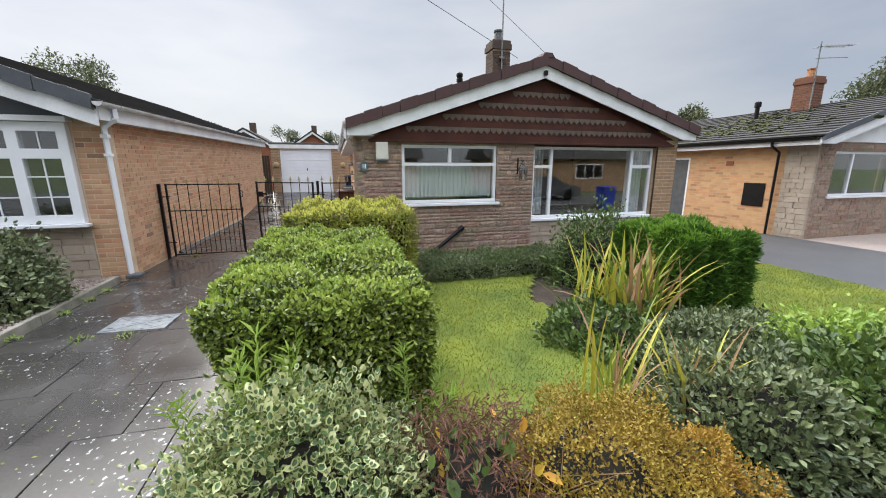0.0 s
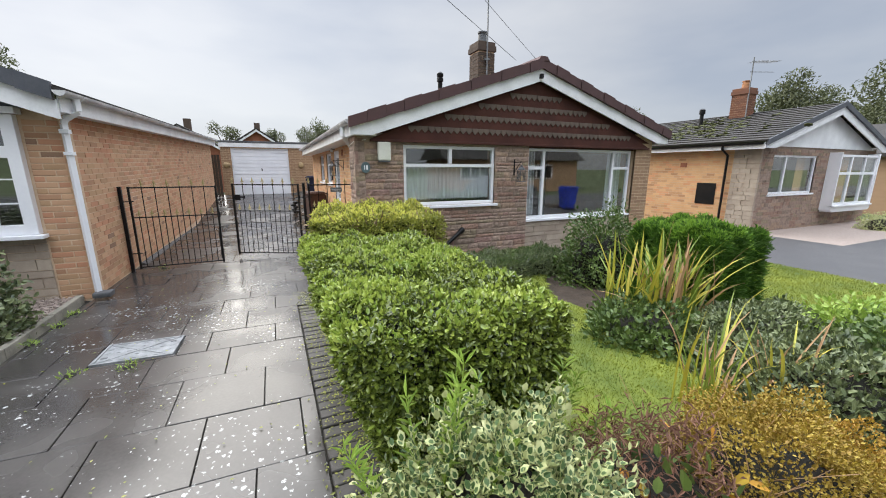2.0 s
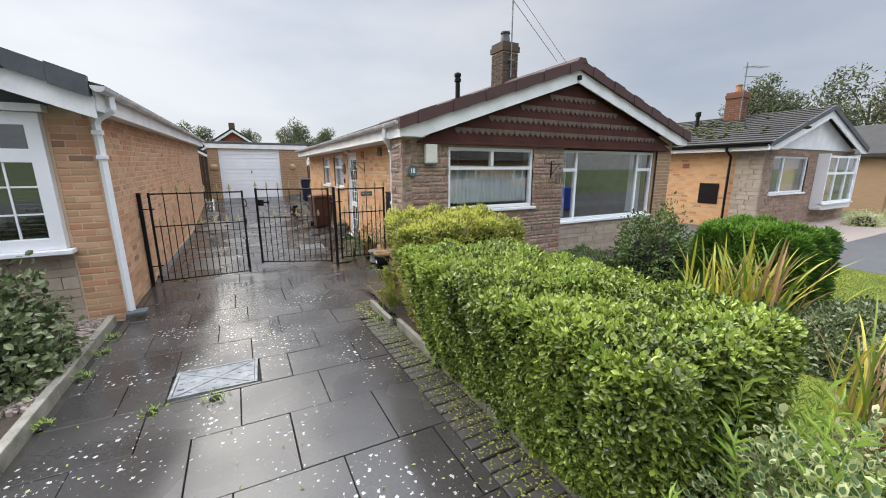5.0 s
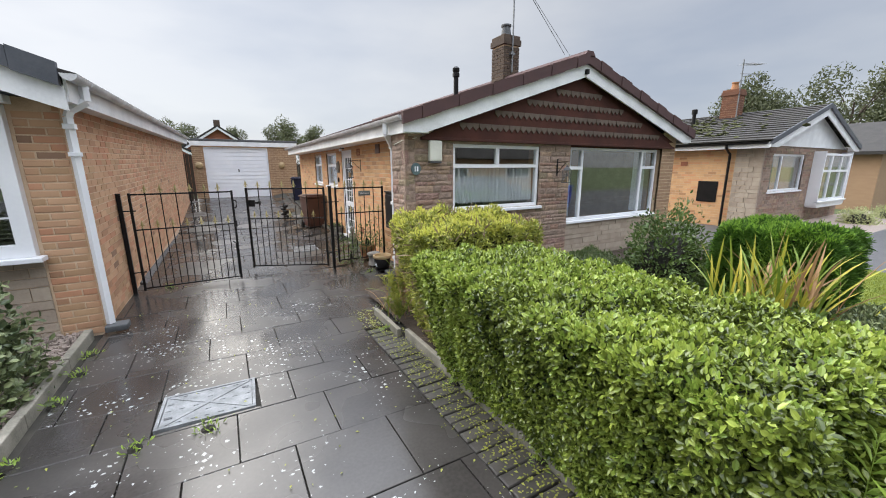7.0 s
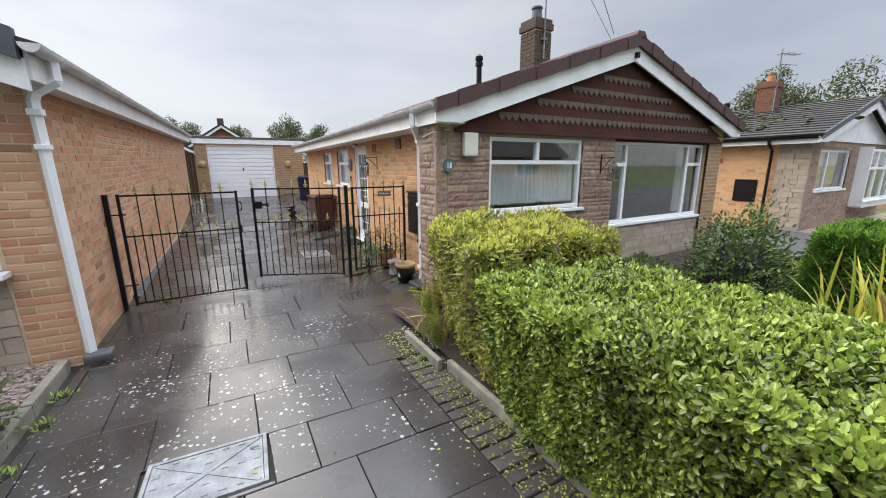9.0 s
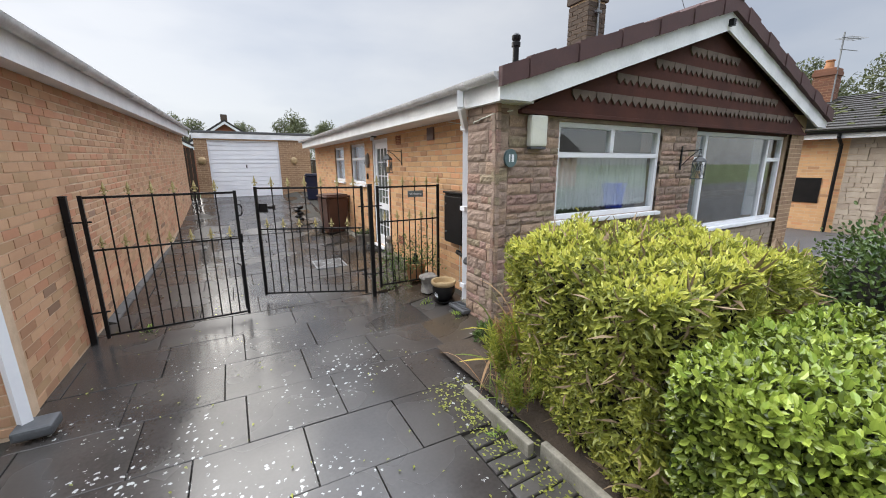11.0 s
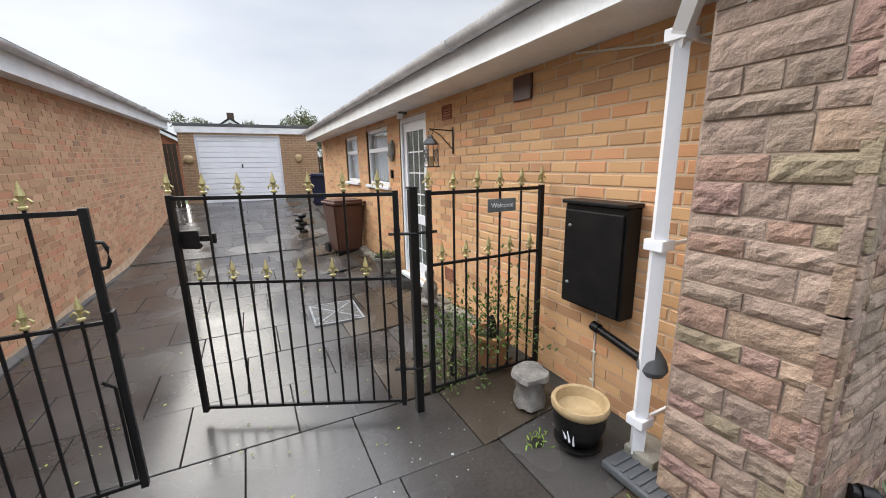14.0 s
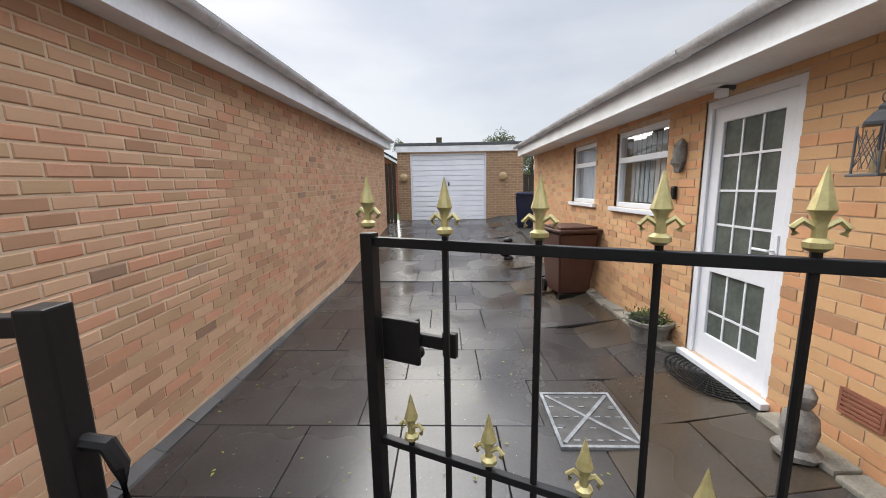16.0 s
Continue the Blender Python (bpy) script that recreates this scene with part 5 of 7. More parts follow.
av = thing("air_vent", (XS, 9.1, 2.1), "brown plastic wall vent high on the brickwork", "vent")
part("vent_frame", boxes((XS - 0.025, 8.99, 2.04, XS - 0.003, 9.19, 2.21), bevel=0.005), M["bin_brown"], av)
for y0, z0, nm in ((10.18, 2.035, "terracotta air brick under the eaves"), (10.16, 0.35, "red terracotta air brick low in the wall")):
    ab = thing("air_brick", (XS, y0, z0), nm, "air brick", "air bricks")
    w, h = (0.2, 0.14) if z0 > 1 else (0.215, 0.14)
    part("frame", boxes((XS - 0.012, y0, z0, XS - 0.003, y0 + w, z0 + 0.018), (XS - 0.012, y0, z0 + h - 0.018, XS - 0.003, y0 + w, z0 + h), (XS - 0.012, y0, z0 + 0.018, XS - 0.003, y0 + 0.015, z0 + h - 0.018), (XS - 0.012, y0 + w - 0.015, z0 + 0.018, XS - 0.003, y0 + w, z0 + h - 0.018)), M["red_brick"], ab)
    for i in range(4):
        part("louvre", boxes((XS - 0.014, y0 + 0.016, z0 + 0.024 + 0.026 * i, XS - 0.004, y0 + w - 0.016, z0 + 0.038 + 0.026 * i)), M["red_brick"], ab)


def lantern(x, y, z, label):
    """A hanging candle lantern: frame, roof, ring, glazed sides, on a scrolled bracket's end."""
    la = thing("lantern", (x, y, z), label, "lantern", "hanging lanterns")
    for dx in (-1, 1):
        for dy in (-1, 1):
            part("corner_bar", tube(bmesh.new(), [(x + 0.052 * dx, y + 0.052 * dy, z), (x + 0.052 * dx, y + 0.052 * dy, z + 0.2)], 0.005, 5), M["lead"], la)
    part("base", boxes((x - 0.065, y - 0.065, z - 0.012, x + 0.065, y + 0.065, z), bevel=0.003), M["lead"], la)
    part("top", lathe(bmesh.new(), [(0.085, 0), (0.085, 0.012), (0.05, 0.05), (0.03, 0.06), (0.03, 0.075), (0.012, 0.09)], x, y, z + 0.2, 4), M["lead"], la)
    for dx in (-1, 1):
        bm = bmesh.new()
        for k in range(-2, 3):
            for s in (-1, 1):
                a = (x + 0.052 * dx, y + max(-0.05, min(0.05, 0.03 * k - 0.05 * s)), z + 0.02)
                b = (x + 0.052 * dx, y + max(-0.05, min(0.05, 0.03 * k + 0.05 * s)), z + 0.18)
                tube(bm, [a, b], 0.002, 4)
        part("lattice", bm, M["lead"], la)
    part("candle", lathe(bmesh.new(), [(0.025, 0), (0.025, 0.09), (0.02, 0.092)], x, y, z + 0.002, 12), M["cream"], la, smooth=True)
    bm = bmesh.new()
    for k in range(12):
        a0, a1 = k * math.tau / 12, (k + 1) * math.tau / 12
        tube(bm, [(x + 0.022 * math.cos(a0), y, z + 0.31 + 0.022 * math.sin(a0)), (x + 0.022 * math.cos(a1), y, z + 0.31 + 0.022 * math.sin(a1))], 0.003, 4)
    part("ring", bm, M["lead"], la)


lb = thing("lantern_bracket", (XS, 10.16, 1.8), "thin black iron wall bracket for a lantern", "bracket", "lantern brackets")
part("arm", tube(bmesh.new(), [(XS - 0.004, 10.16, 1.92), (0.19, 10.16, 1.93)], 0.006, 6), M["black"], lb)
part("brace", tube(bmesh.new(), [(XS - 0.004, 10.16, 1.74), (0.3, 10.16, 1.88), (0.22, 10.16, 1.92)], 0.005, 6), M["black"], lb)
part("back_bar", boxes((XS - 0.012, 10.15, 1.70, XS - 0.003, 10.17, 1.95)), M["black"], lb)
lantern(0.20, 10.16, 1.585, "grey metal hanging lantern with latticed glass sides")
lb = thing("lantern_bracket", (3.2, YF - 0.02, 1.85), "thin black iron bracket on the stone pier", "bracket", "lantern brackets")
part("arm", tube(bmesh.new(), [(3.12, YF - 0.02, 1.86), (3.12, YF - 0.26, 1.87)], 0.006, 6), M["black"], lb)
part("brace", tube(bmesh.new(), [(3.12, YF - 0.02, 1.66), (3.12, YF - 0.15, 1.8), (3.12, YF - 0.22, 1.86)], 0.005, 6), M["black"], lb)
part("back_bar", boxes((3.108, YF - 0.026, 1.62, 3.132, YF - 0.014, 1.92)), M["black"], lb)
lantern(3.12, YF - 0.25, 1.52, "black metal hanging lantern by the front windows")

al = thing("alarm_box", (0.57, YF - 0.05, 1.9), "cream plastic alarm box high on the stone front", "alarm")
part("cover", boxes((0.475, YF - 0.085, 1.87, 0.685, YF - 0.015, 2.16), bevel=0.02), M["alarm"], al)
part("base_strip", boxes((0.485, YF - 0.08, 1.845, 0.675, YF - 0.02, 1.868), bevel=0.006), M["lead"], al)
M["plaque"] = mat("slate_green_plaque", (0.10, 0.15, 0.155), (0.07, 0.11, 0.115), 0.5, 8, 60, 0.1)
nu = thing("number_plaque", (0.29, YF - 0.03, 1.75), "grey-green oval house plaque with pale marks", "plaque")
bm = bmesh.new()
prof = [(0.075 * math.cos(a) * (1 if abs(math.cos(a)) < 0.7 else 0.96), 0.085 * math.sin(a)) for a in np.linspace(0, math.tau, 20)[:-1]]
prism(bm, [(0.275 + x, 1.76 + z) for x, z in prof], "y", YF - 0.045, YF - 0.02)
part("plate", bm, M["plaque"], nu)
part("mark", boxes((0.25, YF - 0.049, 1.725, 0.262, YF - 0.0452, 1.795)), M["white"], nu)
part("mark", boxes((0.282, YF - 0.049, 1.725, 0.306, YF - 0.0452, 1.795)), M["white"], nu)

fl = thing("floodlight", (XS - 0.1, 11.35, 2.25), "white security floodlight with sensor under the eaves", "lamp")
part("lamp_head", boxes((0.24, 11.28, 2.23, 0.33, 11.46, 2.31), bevel=0.012), M["white"], fl)
part("arm", tube(bmesh.new(), [(XS - 0.003, 11.36, 2.23), (0.33, 11.36, 2.25)], 0.02, 8), M["lead"], fl)
part("sensor", boxes((0.33, 11.32, 2.16, 0.39, 11.40, 2.22), bevel=0.015), M["white"], fl)
fc = thing("wall_mask", (XS - 0.03, 11.9, 1.8), "dark carved plaster mask ornament on the brickwork", "ornament")
bm = bmesh.new()
bmesh.ops.create_uvsphere(bm, u_segments=16, v_segments=14, radius=0.1, matrix=Matrix.Translation((XS - 0.02, 11.9, 1.8)) @ Matrix.Diagonal((0.5, 0.75, 1.5, 1)))
for v in bm.verts:
    v.co += Vector((-0.03, 0, 0)) * noise.noise(v.co * 22)
part("mask", bm, M["grey_stone"], fc, smooth=True)
be = thing("doorbell", (XS, 11.95, 1.48), "small black door camera on the brickwork", "doorbell")
part("body", boxes((XS - 0.035, 11.92, 1.42, XS - 0.003, 11.98, 1.54), bevel=0.015), M["black"], be)

wc = thing("wall_cable", (0.3, 7.6, 2.2), "thin white cable slung under the eaves", "cable")
part("strand", tube(bmesh.new(), [(0.30, YF - 0.02, 2.19), (0.12, YF + 0.02, 2.16), (0.10, 7.5, 2.11), (0.25, 7.72, 2.07), (0.44, 8.1, 2.15), (0.44, 8.6, 2.235)], 0.006, 6), M["alarm"], wc, smooth=True)
so = thing("spiral_ornament", (-0.42, 15.8, 0.12), "small black twisted garden ornament on the ramp", "ornament")
for i in range(5):
    bm = bmesh.new()
    bmesh.ops.create_uvsphere(bm, u_segments=12, v_segments=8, radius=0.085, matrix=Matrix.Translation((-0.42 + 0.035 * (-1) ** i, 15.8 + 0.02 * i, gz(-0.42, 15.8) + 0.05 + 0.085 * i)) @ Matrix.Diagonal((1.15, 1, 0.65, 1)))
    part("lobe", bm, M["black"], so, smooth=True)

# pots and loose things by the gate panel
def planter(name, x, y, z, r0, r1, h, material, label, wall=0.018, band=None):
    p = thing(name, (x, y, z), label, "pot")
    prof = [(r0, 0), (r0 * 1.02, 0.01), (r1 * 0.97, h * 0.86), (r1 * 1.07, h * 0.88), (r1 * 1.08, h), (r1 - wall, h), (r1 - wall * 1.4, h * 0.7), (r0 * 0.8, h * 0.62)]
    part("bowl", lathe(bmesh.new(), prof, x, y, z), material, p, smooth=True)
    return p


pg = thing("glazed_pot", (0.13, 7.98, 0.1), "round black-glazed pot with a cream rim, empty", "pot")
part("bowl", lathe(bmesh.new(), [(0.085, 0), (0.1, 0.01), (0.135, 0.1), (0.14, 0.15), (0.132, 0.18)], 0.06, 8.06, gz(0.06, 8.06) + 0.02), M["black"], pg, smooth=True)
part("rim", lathe(bmesh.new(), [(0.131, 0.181), (0.15, 0.20), (0.155, 0.225), (0.148, 0.24), (0.13, 0.235), (0.118, 0.18), (0.11, 0.09), (0.08, 0.08)], 0.06, 8.06, gz(0.06, 8.06) + 0.02), M["cream"], pg, smooth=True)
part("saucer", lathe(bmesh.new(), [(0.1, 0), (0.125, 0.008), (0.13, 0.022), (0.12, 0.0222), (0.1, 0.012)], 0.06, 8.06, gz(0.06, 8.06)), M["black"], pg, smooth=True)
for a in (-0.03, 0.0, 0.03):
    part("leaf_motif", tube(bmesh.new(), [(0.06 - 0.128 + a * 0.1, 8.06 - 0.06 + a, gz(0.1, 8) + 0.07), (0.06 - 0.136 + a * 0.1, 8.06 - 0.05 + a * 1.4, gz(0.1, 8) + 0.13)], 0.006, 5, r2=0.002), M["white"], pg)
bm = bmesh.new()
lathe(bm, [(0.105, 0), (0.1, 0.05), (0.085, 0.1), (0.095, 0.16), (0.12, 0.19), (0.115, 0.215), (0.05, 0.22)], 0.06, 8.47, gz(0.06, 8.47))
for v in bm.verts:
    v.co += Vector((0.02, 0.02, 0.008)) * noise.noise(v.co * 18)
single("stone_stump", bm, M["grey_stone"], "small weathered grey stone stump beside the pot", "ornament", smooth=True)
pp = planter("terracotta_pot", 0.12, 8.99, 0.1, 0.11, 0.155, 0.25, M["terracotta"], "terracotta pot holding a leggy green shrub")
part("compost", lathe(bmesh.new(), [(0.12, 0), (0.13, 0.01)], 0.12, 8.99, 0.30), M["soil"], pp)
p2 = planter("stone_planter", 0.30, 11.95, 0.03, 0.13, 0.2, 0.27, M["grey_stone"], "weathered stone planter with low leaves by the door")
st = bmesh.new()
lathe(st, [(0.1, 0), (0.11, 0.03), (0.07, 0.06), (0.085, 0.15), (0.075, 0.22), (0.035, 0.27), (0.05, 0.31), (0.055, 0.35), (0.03, 0.39)], 0.25, 10.37, 0.1, 16)
for v in st.verts:
    v.co += Vector((0.02, 0.02, 0.0)) * noise.noise(v.co * 11)
single("garden_ornament", st, M["grey_stone"], "small pale grey stone garden ornament by the door", "ornament", smooth=True)
mt = thing("door_mat", (0.18, 11.22, 0.03), "dark half-round rubber door mat with open lattice", "mat")
bm = bmesh.new()
for k in range(9):
    prev = None
    r = 0.04 + 0.04 * k
    pts = [(0.38 - r * math.cos(a) * 0.75, 11.22 + r * math.sin(a) * 1.05, 0.102) for a in np.linspace(-math.pi / 2, math.pi / 2, 13)]
    tube(bm, pts, 0.007, 5)
for a in np.linspace(-math.pi / 2, math.pi / 2, 19):
    tube(bm, [(0.38, 11.22, 0.1), (0.38 - 0.36 * math.cos(a) * 0.75, 11.22 + 0.36 * math.sin(a) * 1.05, 0.1)], 0.005, 4)
part("lattice", bm, M["black"], mt)
# low plinth of pale setts along the wall foot
pk = thing("wall_foot_edging", (0.38, 11, 0.05), "low mossy concrete edging along the wall foot", "edging")
for i in range(30):
    y = 9.2 + 0.25 * i
    if not (10.74 < y + 0.12 < 11.7):
        part("edging_block", boxes((0.27 + 0.01 * (i % 3), y, 0.02, 0.43, y + 0.235, 0.125 + 0.008 * ((i * 7) % 3)), bevel=0.012), M["kerb"], pk)
pk = thing("wall_foot_edging", (-3.38, 11, 0.0), "dark cement fillet along the foot of the brick wall", "edging")
for i in range(34):
    y = 9.4 + 0.29 * i
    part("edging_block", prism(bmesh.new(), [(-3.446, -0.02), (-3.32 - 0.01 * (i % 3), -0.02), (-3.34, 0.015), (-3.446, 0.06 + 0.006 * (i % 2))], "y", y, y + 0.285), M["sett"], pk)


def wheelie_bin(name, x, y, z, material, label, rot=0.0, wheels=True):
    b = thing(name, (x, y, z), label, "bin")
    R = Matrix.Translation((x, y, z)) @ Matrix.Rotation(radians(rot), 4, "Z")
    bm = bmesh.new()
    lo, hi = (0.22, 0.24), (0.285, 0.33)
    vs = [bm.verts.new((sx * a, sy * c, h)) for h, (a, c) in ((0.06, lo), (0.93, hi)) for sx, sy in ((-1, -1), (1, -1), (1, 1), (-1, 1))]
    for f in ((3, 2, 1, 0), (4, 5, 6, 7), (0, 1, 5, 4), (1, 2, 6, 5), (2, 3, 7, 6), (3, 0, 4, 7)):
        bm.faces.new([vs[i] for i in f])
    bmesh.ops.bevel(bm, geom=list(bm.edges), offset=0.035, segments=3, affect="EDGES")
    bmesh.ops.transform(bm, matrix=R, verts=bm.verts)
    part("body", bm, material, b, smooth=True)
    bm = boxes((-0.30, -0.36, 0.93, 0.30, 0.34, 0.965), (-0.26, -0.30, 0.966, 0.26, 0.28, 1.0), bevel=0.012)
    bmesh.ops.transform(bm, matrix=R, verts=bm.verts)
    part("lid", bm, material, b)
    bm = tube(bmesh.new(), [(-0.26, 0.37, 0.92), (0.26, 0.37, 0.92)], 0.016, 8)
    bmesh.ops.transform(bm, matrix=R, verts=bm.verts)
    part("handle", bm, material, b, smooth=True)
    for s in (-1, 1):
        bm = tube(bmesh.new(), [(s * 0.23, 0.24, 0.1), (s * 0.285, 0.24, 0.1)], 0.1, 16)
        bmesh.ops.transform(bm, matrix=R, verts=bm.verts)
        part("wheel", bm, M["black"], b, smooth=True)
    bm = boxes((-0.24, -0.27, 0.0, 0.24, -0.2, 0.08), bevel=0.01)
    bmesh.ops.transform(bm, matrix=R, verts=bm.verts)
    part("foot", bm, M["black"], b)
    return b


wheelie_bin("wheelie_bin", 0.10, 13.75, 0.02, M["bin_brown"], "brown wheelie bin standing on the drive by the wall", 8)
M["bin_navy"] = mat("dark_blue_plastic", (0.012, 0.018, 0.06), (0.01, 0.014, 0.045), 0.45, 5, 60, 0.05)
wheelie_bin("wheelie_bin", 0.55, 18.6, 0.42, M["bin_navy"], "dark blue wheelie bin beyond the bungalow's back corner", -10)
wheelie_bin("wheelie_bin", 10.4, 0.95, 0.015, M["blue"], "bright blue wheelie bin out on the street", 190)


def cover(x0, y0, x1, y1, z, label, rot=0.0, plate="steel"):
    """A pressed steel inspection cover with raised ribs."""
    cx, cy, w, h = (x0 + x1) / 2, (y0 + y1) / 2, (x1 - x0) / 2, (y1 - y0) / 2
    c = thing("inspection_cover", (cx, cy, z), label, "manhole cover", "inspection covers")
    R = Matrix.Translation((cx, cy, z)) @ Matrix.Rotation(radians(rot), 4, "Z")
    def put(nm, bm, m):
        bmesh.ops.transform(bm, matrix=R, verts=bm.verts)
        part(nm, bm, m, c)
    put("frame", boxes((-w, -h, -0.03, w, -h + 0.022, 0.006), (-w, h - 0.022, -0.03, w, h, 0.006), (-w, -h + 0.022, -0.03, -w + 0.022, h - 0.022, 0.006), (w - 0.022, -h + 0.022, -0.03, w, h - 0.022, 0.006)), M["steel"])
    put("plate", boxes((-w + 0.026, -h + 0.026, -0.03, w - 0.026, h - 0.026, 0.001)), M[plate])
    bm = bmesh.new()
    for s in (-1, 1):
        b2 = boxes((-math.hypot(w, h) * 0.86, -0.012, 0.001, math.hypot(w, h) * 0.86, 0.012, 0.006 + 0.0006 * s))
        bmesh.ops.rotate(b2, verts=b2.verts, matrix=Matrix.Rotation(s * math.atan2(h, w), 3, "Z"))
        me = bpy.data.meshes.new("t")
        b2.to_mesh(me)
        b2.free()
        bm.from_mesh(me)
    put("cross_rib", bm, M["steel"])
    n = 7
    for i in range(n):
        for j in range(n - 2):
            x, y = -w * 0.82 + 1.64 * w * i / (n - 1), -h * 0.78 + 1.56 * h * j / (n - 3)
            if abs(abs(x) / w - abs(y) / h) > 0.16:
                put("stud", boxes((x - 0.018, y - 0.006, 0.001, x + 0.018, y + 0.006, 0.005)), M["steel"])
    for s in (-1, 1):
        put("lifting_key_slot", boxes((s * w * 0.78 - 0.025, -0.012 + 0.1 * s, 0.0012, s * w * 0.78 + 0.025, 0.012 + 0.1 * s, 0.0065), bevel=0.003), M["lead"])


cover(-2.74, 5.13, -2.10, 5.57, 0.004, "worn galvanised inspection cover let into the paving", -3)
cover(-0.955, 10.54, -0.445, 11.15, 0.014, "dark inspection cover with pale raised ribs in the paving", -2, "iron")

# kerbs
kb = thing("bed_edging", (-0.57, 3.5, 0), "weathered concrete edging along the hedge", "kerb")
for i in range(5):
    y = 1.1 + 0.915 * i
    part("kerbstone", boxes((-0.615, y + 0.004, -0.06, -0.565, y + 0.91, 0.075 + 0.006 * (i % 2)), bevel=0.012), M["kerb"], kb)
part("kerbstone", boxes((-0.70, 5.68, -0.06, -0.65, 6.4, 0.085), bevel=0.012), M["kerb"], kb)
kb = thing("bed_edging", (-3.55, 5, 0), "weathered concrete edging along the drive", "kerb")
for i in range(8):
    y = 0.2 + 0.915 * i
    part("kerbstone", boxes((-3.60, y + 0.004, -0.06, -3.53, min(y + 0.91, 7.36), 0.085 + 0.006 * (i % 2)), bevel=0.012), M["kerb"], kb)
rng = np.random.default_rng(8)
k = 2200
rows = np.stack([rng.uniform(-4.25, -3.62, k), rng.uniform(5.4, 7.42, k), np.full(k, 0.03)], 1)
s = rng.uniform(0.008, 0.018, (k, 3))
tagged(new("gravel", blocks_mesh("gravel", np.concatenate([rows - s, rows + s * np.array([1, 1, 2.2])], 1), M["gravel"], 0.004)), "pinkish loose gravel behind the edging", "gravel", "", "stuff")

cw = thing("wall_wire", (XS - 0.01, 8.3, 0.4), "thin pale wire running down the brickwork below the meter box", "cable")
part("strand", tube(bmesh.new(), [(XS - 0.008, 8.31, 0.72), (XS - 0.008, 8.312, 0.45), (XS - 0.008, 8.30, 0.12)], 0.005, 6), M["alarm"], cw, smooth=True)
for zz in (0.6, 0.4, 0.2):
    part("clip", boxes((XS - 0.016, 8.296, zz, XS - 0.003, 8.326, zz + 0.012), bevel=0.002), M["alarm"], cw)
single("pipe_block", boxes((0.17, 7.70, 0.08, 0.36, 7.86, 0.165), bevel=0.012), M["kerb"], "mossy concrete block under the white downpipe", "block")
df = thing("drain_elbow", (0.62, 7.08, 0.1), "black plastic drain elbow coming out of the stone front", "pipe")
part("elbow", tube(bmesh.new(), [(0.52, 7.15, 0.33), (0.56, 7.08, 0.32), (0.61, 7.02, 0.27), (0.64, 6.98, 0.15)], 0.034, 12), M["black"], df, smooth=True)
part("socket", tube(bmesh.new(), [(0.53, 7.13, 0.328), (0.555, 7.09, 0.322)], 0.046, 12), M["black"], df, smooth=True)
bk = thing("drain_hopper", (0.62, 6.93, 0.08), "dark grey plastic drain hopper in the soil", "drain")
part("bowl", lathe(bmesh.new(), [(0.10, 0), (0.125, 0.06), (0.15, 0.12), (0.16, 0.125), (0.155, 0.14), (0.135, 0.135), (0.11, 0.06), (0.08, 0.03)], 0.64, 6.93, 0.06, 20), M["lead"], bk, smooth=True)
part("grid", boxes(*[(0.55 + 0.035 * i, 6.84, 0.15, 0.562 + 0.035 * i, 7.02, 0.162) for i in range(6)], (0.54, 6.925, 0.151, 0.745, 6.937, 0.161)), M["black"], bk)

# bare drainage pipe against the stone front
dpipe = thing("drain_pipe", (1.7, YF - 0.1, 0.1), "black plastic pipe leaning across the stone front", "pipe")
part("pipe", tube(bmesh.new(), [(2.02, YF - 0.03, 0.64), (1.30, YF - 0.12, 0.12)], 0.035, 12), M["black"], dpipe, smooth=True)
part("socket", tube(bmesh.new(), [(2.04, YF - 0.028, 0.655), (1.97, YF - 0.036, 0.604)], 0.05, 12), M["black"], dpipe, smooth=True)

# cables
cab = thing("overhead_cable", (3.5, 6.9, 3.4), "two thin dark overhead cables fixed to the roof", "cable")
for start, e in ((Vector((2.95, 6.98, 3.59)), (-20.5, -5.6, 8.2)), (Vector((4.8, 8.1, 3.60)), (-12.5, 3.9, 12.7))):
    pts = []
    for i in range(13):
        t = i / 12
        p = start.lerp(Vector(e), t)
        p.z -= 0.1 * 4 * t * (1 - t)
        pts.append(p)
    part("strand", tube(bmesh.new(), pts, 0.0042, 5), M["lead"], cab)
part("hook", boxes((3.47, OY - 0.03, 3.34, 3.53, OY + 0.028, 3.42), bevel=0.006), M["black"], cab)

# across the street, seen in the window panes
op = thing("bungalow", (17, -15, 0), "brick bungalow across the street with white windows", "house")
part("wall", boxes((11, -17, -0.2, 24, -13, 2.5)), M["brick_dull"], op)
part("roof", prism(bmesh.new(), [(-17.5, 2.45), (-12.5, 2.45), (-15, 4.3)], "x", 10.6, 24.4), M["roof_grey"], op)
for x in (12.2, 18.6):
    part("window", boxes((x, -12.996, 0.9, x + 2.6, -12.93, 2.1)), M["white"], op)
    for i in range(3):
        part("pane", boxes((x + 0.1 + 0.83 * i, -12.928, 1.0, x + 0.82 + 0.83 * i, -12.92, 2.0)), M["black"], op)
op2 = thing("bungalow", (0, -17, 0), "pale brick bungalow across the street under a grey roof", "house")
part("wall", boxes((-8, -20, -0.2, 6, -15, 2.5)), M["stone_pale"], op2)
part("roof", prism(bmesh.new(), [(-20.5, 2.45), (-14.5, 2.45), (-17.5, 4.6)], "x", -8.4, 6.4), M["roof_grey"], op2)
for x in (-6, 0.5):
    part("window", boxes((x, -14.996, 0.9, x + 2.4, -14.93, 2.1)), M["white"], op2)
    part("pane", boxes((x + 0.1, -14.928, 1.0, x + 2.3, -14.92, 2.0)), M["black"], op2)
